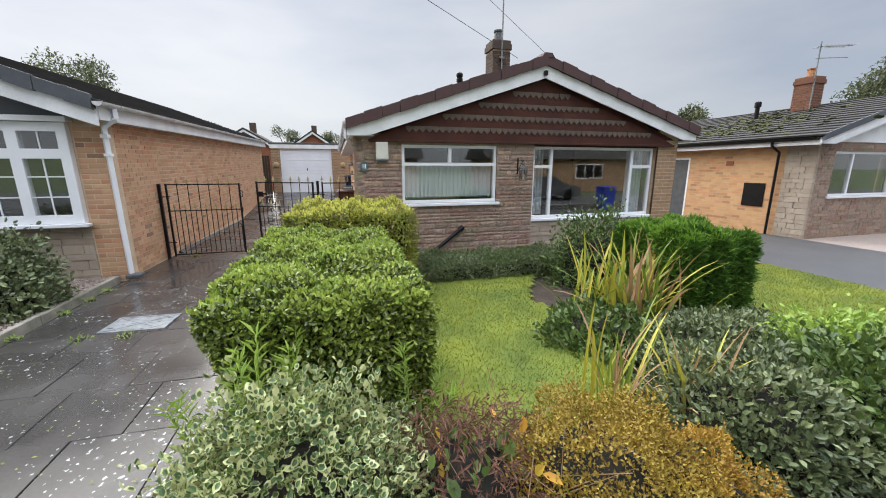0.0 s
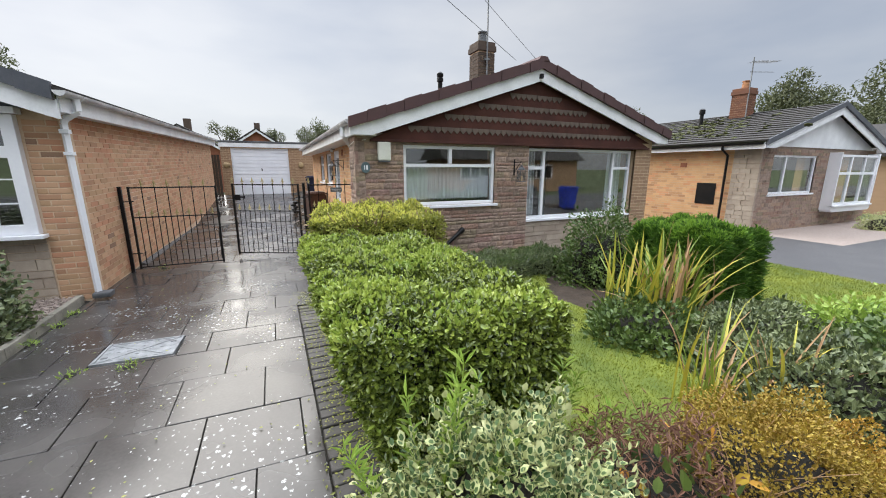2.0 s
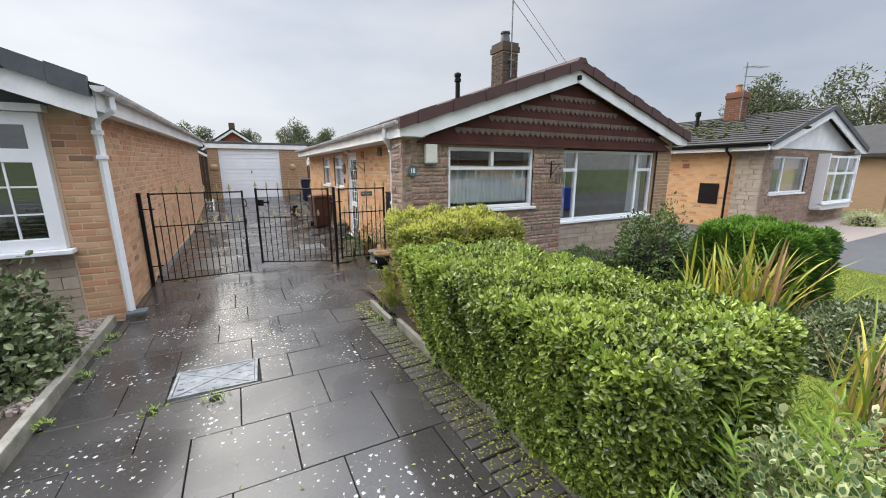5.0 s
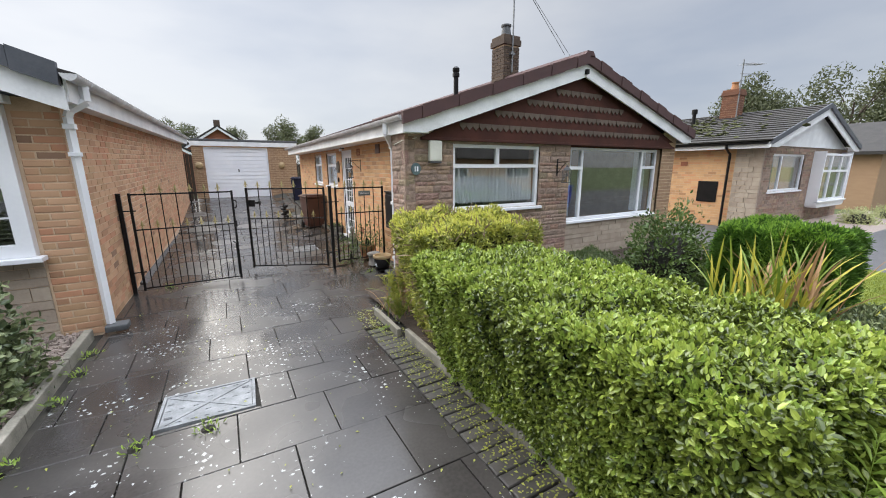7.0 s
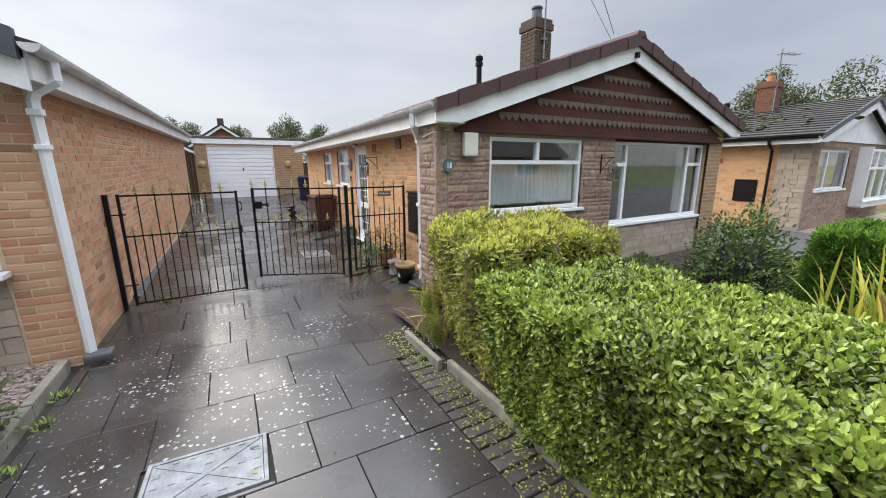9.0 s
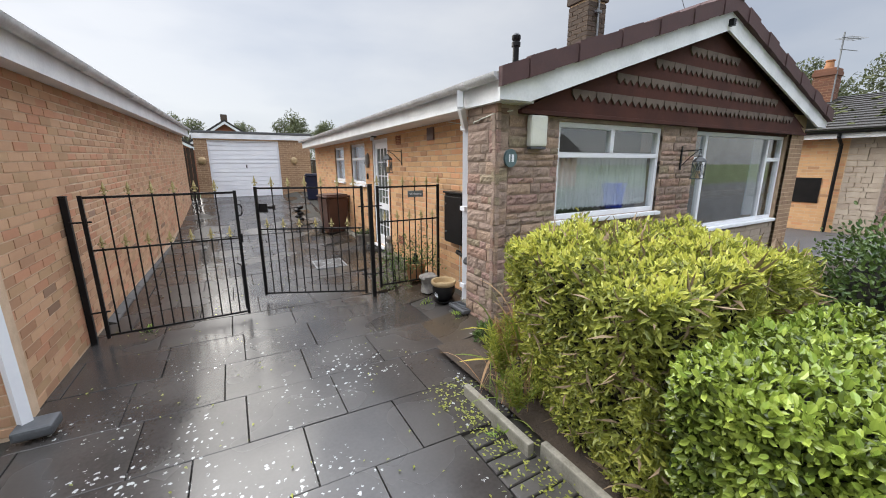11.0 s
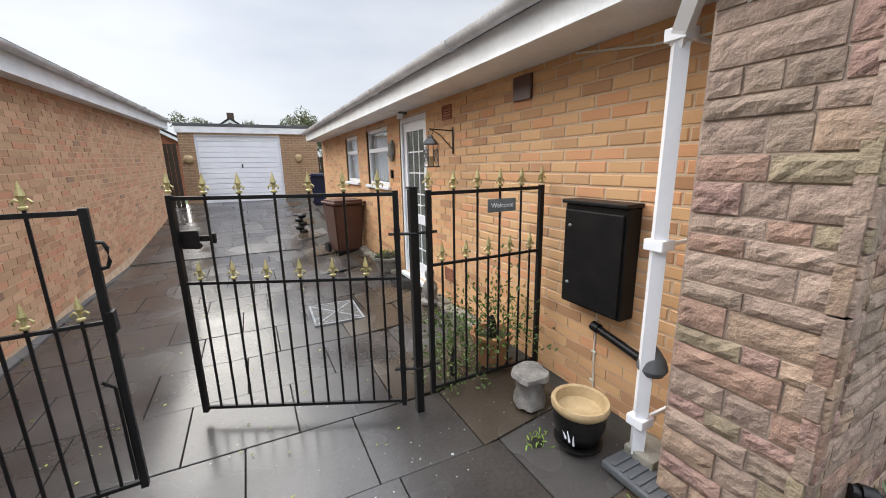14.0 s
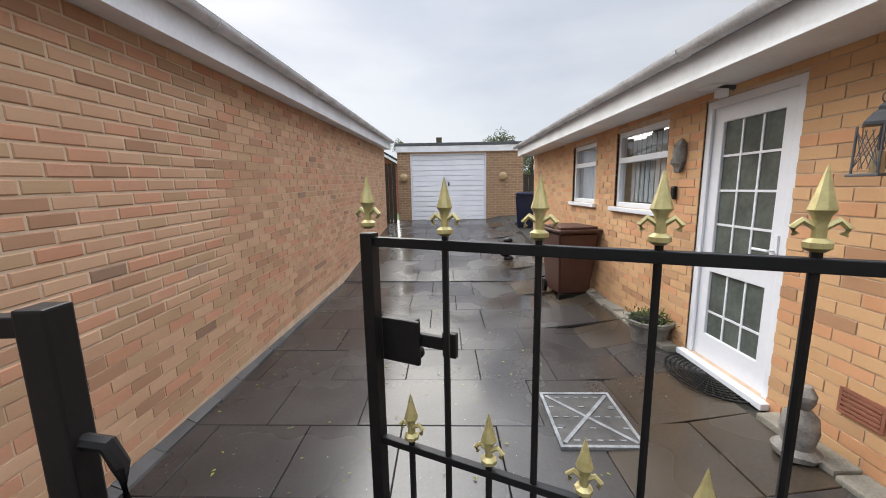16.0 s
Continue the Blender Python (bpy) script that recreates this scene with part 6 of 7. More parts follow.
car = thing("car", (12, -5, -0.12), "dark saloon car parked across the street", "car")
part("body", prism(bmesh.new(), [(9.9, 0.1), (14.1, 0.1), (14.15, 0.6), (13.7, 0.75), (13.0, 0.8), (12.4, 1.25), (10.9, 1.27), (10.2, 0.85), (9.85, 0.75)], "y", -7.6, -5.9), M["lead"], car)
for x in (10.7, 13.3):
    for y0 in (-7.62, -6.05):
        part("wheel", tube(bmesh.new(), [(x, y0, 0.2), (x, y0 + 0.2, 0.2)], 0.31, 20), M["black"], car, smooth=True)


# plants
def basis_of(d, rng):
    d = d / np.linalg.norm(d, axis=1, keepdims=True)
    r = rng.normal(size=d.shape)
    a = np.cross(d, r)
    a /= np.linalg.norm(a, axis=1, keepdims=True)
    return d, a, np.cross(a, d)


LEAF = {
    "oval": (np.array([(0, 0, 0), (0.28, 0.34, 0.05), (0.30, 0, -0.04), (0.28, -0.34, 0.05), (0.68, 0.36, 0.03), (0.70, 0, -0.07), (0.68, -0.36, 0.03), (1, 0, -0.12)]),
             [(0, 2, 1), (0, 3, 2), (1, 2, 5, 4), (2, 3, 6, 5), (4, 5, 7), (5, 6, 7)]),
    "kite": (np.array([(0, 0, 0), (0.45, 0.38, 0.07), (0.5, 0, -0.04), (0.45, -0.38, 0.07), (1, 0, -0.1)]), [(0, 2, 1), (0, 3, 2), (1, 2, 4), (2, 3, 4)]),
}


def leaf_mesh(name, pts, dirs, normals, length, width, material, rng, shape="oval", lift=0.0, ratio=1.0):
    """Leaves at pts that point along dirs with their faces towards normals."""
    k = len(pts)
    d = dirs / np.linalg.norm(dirs, axis=1, keepdims=True)
    s = np.cross(normals, d)
    s /= np.linalg.norm(s, axis=1, keepdims=True) + 1e-9
    n = np.cross(d, s)
    base, faces = LEAF[shape]
    ln = length * rng.uniform(0.65, 1.25, k) if np.isscalar(length) else length
    loc = base[None] * np.ones((k, 1, 1))
    c = (loc[:, :, 0] - 0.5) * ratio + 0.5
    v = pts[:, None] + c[..., None] * (ln[:, None] * d)[:, None] + (loc[:, :, 1] * ratio * width / length)[..., None] * (ln[:, None] * s)[:, None] + ((loc[:, :, 2] + lift) * 1.0)[..., None] * (ln[:, None] * n)[:, None]
    m = len(base)
    tri = [f for f in faces]
    out = []
    offs = m * np.arange(k)
    allf = []
    for f in tri:
        allf.append((np.array(f)[None] + offs[:, None]).tolist())
    fl = [f for grp in allf for f in grp]
    return raw_mesh(name, v.reshape(-1, 3).tolist(), fl, material)


def wob(p, f, seed=0.0):
    """Smooth uneven swelling over points."""
    return np.sin(p[:, 0] * f + seed) * np.sin(p[:, 1] * f * 1.13 + 1.7 + seed) + 0.6 * np.sin(p[:, 2] * f * 1.3 + p[:, 0] * f * 2.1 + seed * 2) * np.sin(p[:, 1] * f * 2.3 + seed)


def box_surface(x0, x1, y0, y1, z0, z1, k, rng, rnd=0.12, amp=0.025, faces="tnswe"):
    areas = {"t": (x1 - x0) * (y1 - y0), "n": (x1 - x0) * (z1 - z0), "s": (x1 - x0) * (z1 - z0), "w": (y1 - y0) * (z1 - z0), "e": (y1 - y0) * (z1 - z0)}
    tot = sum(areas[f] for f in faces)
    P, N = [], []
    for f in faces:
        m = int(k * areas[f] / tot)
        u, v = rng.uniform(0, 1, m), rng.uniform(0, 1, m)
        X, Y, Z = x0 + (x1 - x0) * u, y0 + (y1 - y0) * (v if f in "t" else u), z0 + (z1 - z0) * v
        o = np.ones(m)
        if f == "t":
            P.append(np.stack([X, Y, o * z1], 1)); N.append(np.tile((0, 0, 1.0), (m, 1)))
        elif f in "ns":
            P.append(np.stack([X, o * (y1 if f == "n" else y0), Z], 1)); N.append(np.tile((0, 1.0 if f == "n" else -1.0, 0), (m, 1)))
        else:
            P.append(np.stack([o * (x1 if f == "e" else x0), Y, Z], 1)); N.append(np.tile((1.0 if f == "e" else -1.0, 0, 0), (m, 1)))
    P, N = np.concatenate(P), np.concatenate(N)
    # round the box off
    lo, hi = np.array([x0 + rnd, y0 + rnd, z0 - 1]), np.array([x1 - rnd, y1 - rnd, z1 - rnd])
    q = np.clip(P, lo, hi)
    d = P - q
    L = np.linalg.norm(d, axis=1, keepdims=True)
    n2 = np.where(L > 1e-6, d / np.maximum(L, 1e-6), N)
    P = q + n2 * rnd
    P = P + n2 * (amp * wob(P, 6.0, x0) + amp * 0.7 * wob(P, 17.0, y0))[:, None]
    return P, n2


def hedge(name, b, label, k, length, width, mats, core_mat, seed, rnd=0.12, amp=0.025, young=0.3, taper=0.0, up=0.2, out=0.5, shear=0.0, sides=0.3):
    """A clipped hedge: near-black core of twigs and painted inner shade, many leaves over it, brighter leaves outermost
    on top for young growth and sky gloss.
    """
    x0, x1, y0, y1, z0, z1 = b
    rng = np.random.default_rng(seed)
    h = thing(name, ((x0 + x1) / 2, (y0 + y1) / 2, z0), label, "hedge")
    ins = 0.10
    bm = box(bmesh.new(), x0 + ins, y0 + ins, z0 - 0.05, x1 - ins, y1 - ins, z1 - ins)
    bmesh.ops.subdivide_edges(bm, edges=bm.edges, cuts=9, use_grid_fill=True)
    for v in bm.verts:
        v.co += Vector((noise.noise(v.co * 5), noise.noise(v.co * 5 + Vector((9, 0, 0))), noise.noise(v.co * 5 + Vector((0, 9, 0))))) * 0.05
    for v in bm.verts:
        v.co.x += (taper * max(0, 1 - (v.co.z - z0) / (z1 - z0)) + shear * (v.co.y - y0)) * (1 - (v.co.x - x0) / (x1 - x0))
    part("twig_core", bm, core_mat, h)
    def lean(q):
        q = q.copy()
        q[:, 0] += (taper * np.clip(1 - (q[:, 2] - z0) / (z1 - z0), 0, 1) + shear * (q[:, 1] - y0)) * (1 - (q[:, 0] - x0) / (x1 - x0))
        return q
    P, N = box_surface(x0, x1, y0, y1, z0, z1, k, rng, rnd, amp)
    P = P - N * (np.abs(rng.normal(0, 0.045, len(P))) * 1.1 - 0.02 * (rng.uniform(0, 1, len(P)) < 0.12))[:, None]
    T = rng.normal(size=P.shape)
    D = N * out + T * 0.75 + np.array([0, 0, up])
    part("leaves", leaf_mesh("leaves", lean(P), D, N + rng.normal(size=P.shape) * 0.45 + np.array([0, 0, 0.35]), length, width, mats[0], rng), None, h)["kind"] = "stuff"
    # bright leaves: young growth plus painted sky gloss on top, thinned on the shaded south
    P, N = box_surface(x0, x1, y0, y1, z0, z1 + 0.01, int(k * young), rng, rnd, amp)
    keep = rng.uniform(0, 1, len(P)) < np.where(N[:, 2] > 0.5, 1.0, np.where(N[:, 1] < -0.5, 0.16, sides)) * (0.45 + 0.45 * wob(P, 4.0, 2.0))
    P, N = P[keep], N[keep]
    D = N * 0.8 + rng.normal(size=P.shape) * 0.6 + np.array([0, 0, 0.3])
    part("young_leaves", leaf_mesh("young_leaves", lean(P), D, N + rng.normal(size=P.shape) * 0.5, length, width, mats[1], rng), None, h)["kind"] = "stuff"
    return h


def leafmat(name, c1, c2, rough=0.42, trans=0.25, spec=0.5):
    return mat(name, c1, c2, rough, 2.5, 30, 0.0, spread=0.7, island=True, trans=trans, spec=spec)


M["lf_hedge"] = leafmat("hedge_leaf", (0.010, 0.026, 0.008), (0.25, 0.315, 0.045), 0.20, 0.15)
# young-leaf colour, raised to carry the sky's gloss on the hedge top
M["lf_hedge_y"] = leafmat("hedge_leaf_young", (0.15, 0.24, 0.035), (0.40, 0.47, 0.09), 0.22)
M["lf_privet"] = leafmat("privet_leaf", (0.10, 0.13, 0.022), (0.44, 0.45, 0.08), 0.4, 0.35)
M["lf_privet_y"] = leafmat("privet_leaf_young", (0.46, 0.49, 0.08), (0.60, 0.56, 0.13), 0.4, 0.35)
# twigs made near-black: the shade inside the plants is in this colour
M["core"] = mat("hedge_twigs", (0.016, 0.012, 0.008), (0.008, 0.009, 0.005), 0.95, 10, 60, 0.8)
M["lf_mid"] = leafmat("shrub_leaf", (0.035, 0.075, 0.018), (0.14, 0.20, 0.045), 0.4, 0.18)
M["lf_dark"] = leafmat("dark_shrub_leaf", (0.024, 0.046, 0.018), (0.25, 0.29, 0.13), 0.36, 0.15)
M["lf_lime"] = leafmat("lime_leaf", (0.20, 0.32, 0.05), (0.34, 0.45, 0.08))
M["lf_conifer"] = leafmat("conifer_spray", (0.04, 0.11, 0.015), (0.12, 0.23, 0.03), 0.6)
M["lf_conifer_y"] = leafmat("conifer_spray_tip", (0.15, 0.30, 0.03), (0.25, 0.40, 0.05), 0.6)
M["lf_gold"] = leafmat("golden_leaf", (0.20, 0.11, 0.012), (0.38, 0.29, 0.035), 0.6, 0.15)
M["lf_rust"] = leafmat("rust_leaf", (0.26, 0.12, 0.015), (0.40, 0.27, 0.03), 0.6)
M["lf_cream"] = leafmat("cream_leaf_edge", (0.62, 0.62, 0.32), (0.42, 0.47, 0.20), 0.5)
M["lf_green"] = leafmat("leaf_centre", (0.05, 0.10, 0.03), (0.10, 0.16, 0.05), 0.5)
M["lf_brown"] = leafmat("dry_brown_leaf", (0.10, 0.042, 0.028), (0.24, 0.125, 0.08), 0.8, 0.1)
M["bl_green"] = leafmat("sword_leaf_green", (0.13, 0.22, 0.03), (0.26, 0.32, 0.05), 0.45)
M["bl_yellow"] = leafmat("sword_leaf_yellow", (0.50, 0.40, 0.05), (0.40, 0.42, 0.06), 0.5)
M["bl_dry"] = leafmat("sword_leaf_dry", (0.45, 0.29, 0.15), (0.30, 0.17, 0.09), 0.7)
M["lf_tree"] = leafmat("far_tree_leaf", (0.06, 0.075, 0.036), (0.14, 0.15, 0.068), 0.7)
M["lf_orange"] = leafmat("autumn_leaf", (0.55, 0.22, 0.03), (0.55, 0.40, 0.05), 0.6)

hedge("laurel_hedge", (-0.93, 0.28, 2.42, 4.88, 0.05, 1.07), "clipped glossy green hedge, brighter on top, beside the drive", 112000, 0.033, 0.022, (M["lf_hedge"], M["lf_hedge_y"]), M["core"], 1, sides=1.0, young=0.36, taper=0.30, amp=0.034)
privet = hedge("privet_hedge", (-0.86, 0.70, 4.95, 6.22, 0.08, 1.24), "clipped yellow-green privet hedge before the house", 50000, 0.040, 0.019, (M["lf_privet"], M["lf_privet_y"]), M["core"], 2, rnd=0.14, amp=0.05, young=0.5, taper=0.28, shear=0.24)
rng = np.random.default_rng(78)
P, N = box_surface(-0.86, 0.70, 4.95, 6.22, 0.1, 1.22, 900, rng, 0.14, 0.05)
P[:, 0] += (0.28 * np.clip(1 - (P[:, 2] - 0.08) / 1.16, 0, 1) + 0.24 * (P[:, 1] - 4.95)) * (1 - (P[:, 0] + 0.86) / 1.56)
part("bare_twig", leaf_mesh("bare_twig", P, N * 0.5 + rng.normal(size=P.shape) * 0.7 + np.array([0, 0, 0.3]), rng.normal(size=P.shape), 0.13, 0.006, mat("pale_twig", (0.30, 0.22, 0.13), (0.15, 0.10, 0.06), 0.9, 8, 50, 0.3), rng, "kite"), None, privet)["kind"] = "stuff"
hedge("low_hedge", (1.05, 3.35, 5.62, 6.5, 0.05, 0.36), "low dark green hedge along the stone front", 17000, 0.05, 0.016, (M["lf_dark"], M["lf_mid"]), M["core"], 3, rnd=0.1, amp=0.04, young=0.35)


def mound(name, c, r, label, k, length, width, material, seed, shape="oval", amp=0.08, up=0.3, core_mat=None, inner=None, out=0.7, cat="shrub", freq=5.0, flat=1.0, stray=0.04, heart=0.78):
    """A loose shrub: a lumpy heart, coloured near-black for the shade inside, with leaves all round it."""
    rng = np.random.default_rng(seed)
    c, r = np.array(c, float), np.array(r, float)
    h = thing(name, tuple(c), label, cat)
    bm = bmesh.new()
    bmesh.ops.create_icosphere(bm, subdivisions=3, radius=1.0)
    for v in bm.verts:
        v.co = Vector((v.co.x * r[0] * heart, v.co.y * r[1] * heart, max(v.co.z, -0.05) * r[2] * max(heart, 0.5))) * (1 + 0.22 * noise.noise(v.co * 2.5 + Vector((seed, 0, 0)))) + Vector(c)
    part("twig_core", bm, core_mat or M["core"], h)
    d = rng.normal(size=(k, 3))
    d[:, 2] = np.abs(d[:, 2]) - 0.1
    d /= np.linalg.norm(d, axis=1, keepdims=True)
    rad = 1 + amp * wob(d, freq, seed) + rng.normal(0, stray, k)
    P = c + d * r * rad[:, None]
    P[:, 2] = np.maximum(P[:, 2], c[2] + 0.01)
    N = d / r
    N /= np.linalg.norm(N, axis=1, keepdims=True)
    D = N * out + rng.normal(size=P.shape) * 0.5 + np.array([0, 0, up])
    Nn = N + rng.normal(size=P.shape) * 0.5 + np.array([0, 0, 0.4])
    part("leaves", leaf_mesh("leaves", P, D, Nn, length, width, material, rng, shape), None, h)["kind"] = "stuff"
    if inner:
        ln = None
        rng2 = np.random.default_rng(seed + 100)
        part("leaf_variegation", leaf_mesh("leaf_variegation", P + Nn / np.linalg.norm(Nn, axis=1, keepdims=True) * 0.0012, D, Nn, length, width, inner, np.random.default_rng(seed + 5), shape, lift=0.03, ratio=0.7), None, h)["kind"] = "stuff"
    return h


def blades(name, c, n, length, width, mats, label, seed, lean=0.5, bend=0.9, cat="plant", spread=0.1):
    """Sword leaves that rise from one foot and arch over."""
    rng = random.Random(seed)
    h = thing(name, c, label, cat)
    for mi, m in enumerate(mats):
        verts, faces = [], []
        for i in range(n // len(mats)):
            a = rng.uniform(0, math.tau)
            L, w = length * rng.uniform(0.55, 1.15), width * rng.uniform(0.7, 1.2)
            tilt, b = abs(rng.gauss(0, lean)) * 0.8, bend * rng.uniform(0.2, 1.4)
            x, y, z = c[0] + rng.gauss(0, spread), c[1] + rng.gauss(0, spread), c[2]
            sx, sy = -math.sin(a), math.cos(a)
            o = len(verts)
            S = 7
            ang = tilt * 0.5
            for s in range(S + 1):
                t = s / S
                ww = w * (0.55 + 0.9 * t) * (1 - t) ** 0.6 if t < 1 else 0.0006
                ww = max(ww, 0.0006)
                verts += [(x - sx * ww, y - sy * ww, z), (x + 0.25 * ww * math.cos(a), y + 0.25 * ww * math.sin(a), z - 0.2 * ww), (x + sx * ww, y + sy * ww, z)]
                ang = tilt + b * t * t
                x += math.cos(a) * math.sin(ang) * L / S
                y += math.sin(a) * math.sin(ang) * L / S
                z += math.cos(ang) * L / S
            for s in range(S):
                p = o + 3 * s
                faces += [(p, p + 1, p + 4, p + 3), (p + 1, p + 2, p + 5, p + 4)]
        part("sword_leaves", raw_mesh("sword_leaves", verts, faces, m), None, h)["kind"] = "stuff"
    return h


mound("variegated_shrub", (-0.44, 1.98, 0.05), (0.52, 0.48, 0.72), "bushy variegated shrub with cream-edged green leaves", 12000, 0.036, 0.03, M["lf_cream"], 11, amp=0.16, inner=M["lf_green"], stray=0.1, freq=8)
mound("golden_shrub", (0.90, 1.78, 0.05), (0.48, 0.44, 0.60), "mounded shrub of tiny golden and rusty leaves", 28000, 0.018, 0.015, M["lf_gold"], 12, "kite", 0.15, freq=6, stray=0.05)
mound("golden_shrub", (1.30, 1.70, 0.05), (0.40, 0.36, 0.44), "mounded shrub of tiny golden and rusty leaves", 12000, 0.018, 0.015, M["lf_rust"], 13, "kite", 0.15, freq=6, stray=0.035)
mound("withered_shrub", (0.32, 1.95, 0.05), (0.40, 0.38, 0.56), "withered brown plant with curled dry leaves", 3600, 0.06, 0.012, M["lf_brown"], 14, "kite", 0.15, up=-0.3, stray=0.12, out=0.3)
mound("leafy_weeds", (0.24, 1.82, 0.02), (0.34, 0.32, 0.52), "green and orange cranesbill leaves among dry stems", 130, 0.08, 0.06, M["lf_mid"], 15, amp=0.2, stray=0.15)
mound("orange_leaves", (0.40, 1.82, 0.02), (0.34, 0.32, 0.52), "a few orange autumn leaves among dry stems", 26, 0.075, 0.055, M["lf_orange"], 16, amp=0.2, stray=0.12)
mound("low_shrub", (2.95, 2.75, 0.04), (0.85, 0.58, 0.42), "spreading dark green shrub with small dull leaves", 13000, 0.044, 0.03, M["lf_dark"], 17, amp=0.12, stray=0.06)
mound("low_shrub", (2.25, 2.05, 0.04), (0.62, 0.55, 0.50), "spreading dark green shrub with small dull leaves", 9000, 0.046, 0.032, M["lf_dark"], 18, amp=0.12, stray=0.06)
mound("leafy_shrub", (2.95, 1.85, 0.04), (0.6, 0.5, 0.58), "upright shrub with fresh green leaves", 6000, 0.052, 0.04, M["lf_mid"], 19, amp=0.18, stray=0.1)
mound("leafy_shrub", (3.45, 2.30, 0.04), (0.5, 0.42, 0.52), "upright shrub with lime green leaves", 4500, 0.052, 0.04, M["lf_lime"], 20, amp=0.2, stray=0.12)
mound("ground_cover", (2.35, 3.45, 0.04), (0.62, 0.55, 0.34), "low leafy green ground cover round the sword leaves", 3800, 0.06, 0.045, M["lf_mid"], 21, amp=0.15, stray=0.1)
hedge("conifer_hedge", (3.15, 4.08, 3.40, 4.50, 0.05, 1.05), "dense bright green clipped conifer hedge", 42000, 0.075, 0.014, (M["lf_conifer"], M["lf_conifer_y"]), M["core"], 22, rnd=0.16, amp=0.05, young=0.5, up=0.5, out=1.0)
mound("leafy_shrub", (3.45, 5.2, 0.05), (0.6, 0.5, 0.95), "loose green shrub below the wide window", 5000, 0.058, 0.036, M["lf_mid"], 24, amp=0.2, stray=0.13)
blades("sword_leaf_plant", (2.70, 3.58, 0.08), 108, 1.0, 0.024, (M["bl_green"], M["bl_yellow"], M["bl_dry"]), "clump of tall sword leaves, green, yellow and withered", 31, 0.45, 0.7, spread=0.16)
blades("sword_leaf_plant", (2.42, 3.85, 0.08), 36, 0.88, 0.022, (M["bl_green"], M["bl_yellow"]), "clump of tall sword leaves, green and yellow", 32, 0.4, 0.7, spread=0.12)
blades("sword_leaf_plant", (1.50, 2.42, 0.08), 33, 0.78, 0.014, (M["bl_green"], M["bl_yellow"], M["bl_dry"]), "small clump of yellowing sword leaves at the lawn's edge", 33, 0.35, 0.8, spread=0.07)
blades("sword_leaf_plant", (1.90, 2.22, 0.08), 26, 0.72, 0.014, (M["bl_yellow"], M["bl_dry"]), "small clump of yellow and dry sword leaves", 34, 0.45, 1.0, spread=0.06)
blades("sword_leaf_plant", (-0.10, 6.50, 0.10), 36, 0.74, 0.022, (M["bl_green"], M["bl_yellow"], M["bl_dry"]), "yellow-edged sword leaves at the house corner", 35, 0.5, 1.1, spread=0.08)


def weed(c, h, n, length, width, m, label, seed, name="weed"):
    """An upright weed: leaning stems with narrow leaves up their length."""
    rng = np.random.default_rng(seed)
    w = thing(name, c, label, "weed")
    P, D = [], []
    bm = bmesh.new()
    for i in range(n):
        lean = rng.normal(0, 0.22, 2)
        top = np.array([c[0] + lean[0] * h, c[1] + lean[1] * h, c[2] + h * rng.uniform(0.6, 1.1)])
        tube(bm, [c, tuple((np.array(c) * 0.4 + top * 0.6) + np.array([0.02, 0, 0.02])), tuple(top)], 0.005, 5, r2=0.002)
        for t in np.linspace(0.15, 1, 22):
            for q in range(3):
                a = rng.uniform(0, math.tau)
                P.append(np.array(c) * (1 - t) + top * t)
                D.append((math.cos(a), math.sin(a), 0.5 + 0.6 * t))
    part("stems", bm, M["lf_lime"], w)["kind"] = "stuff"
    P, D = np.array(P), np.array(D)
    part("leaves", leaf_mesh("leaves", P, D, np.tile((0, 0, 1.0), (len(P), 1)) + rng.normal(0, 0.3, P.shape), length, width, m, rng, "kite"), None, w)["kind"] = "stuff"


weed((-0.66, 2.15, 0.06), 1.02, 6, 0.085, 0.016, M["lf_lime"], "tall weed with narrow fresh green leaves", 41)
weed((-0.50, 2.38, 0.06), 0.86, 5, 0.085, 0.016, M["lf_lime"], "tall weed with narrow fresh green leaves", 42)
weed((-0.60, 1.75, 0.06), 0.55, 5, 0.08, 0.02, M["lf_lime"], "tall weed with narrow fresh green leaves", 43)
weed((0.10, 2.42, 0.06), 0.72, 3, 0.085, 0.018, M["lf_lime"], "tall weed with narrow fresh green leaves", 44)
weed((-0.55, 5.95, 0.08), 0.35, 6, 0.06, 0.014, M["lf_privet"], "straggly pale weeds at the hedge foot", 45)
weed((-0.42, 6.28, 0.1), 0.45, 9, 0.07, 0.014, M["lf_privet"], "straggly pale weeds at the house corner", 46)
weed((-0.25, 6.45, 0.1), 0.42, 7, 0.07, 0.012, M["bl_dry"], "straggly dry weeds at the house corner", 47)
blades("dry_grass", (-0.50, 6.12, 0.08), 40, 0.42, 0.006, (M["bl_dry"], M["bl_green"]), "tuft of half-dry grass at the hedge foot", 36, 0.6, 1.2, spread=0.1, cat="grass")
for i, (x, y, s) in enumerate(((0.2, 6.75, 0.2), (0.7, 6.8, 0.26), (1.1, 6.75, 0.22), (-0.05, 6.95, 0.12), (1.6, 6.7, 0.22), (2.4, 6.75, 0.2))):
    mound("leafy_weeds", (x, y, 0.08), (s, s, s), "low green weeds at the foot of the stone wall", 400, 0.05, 0.022, M["lf_mid"], 50 + i, amp=0.2, stray=0.15, cat="weed")
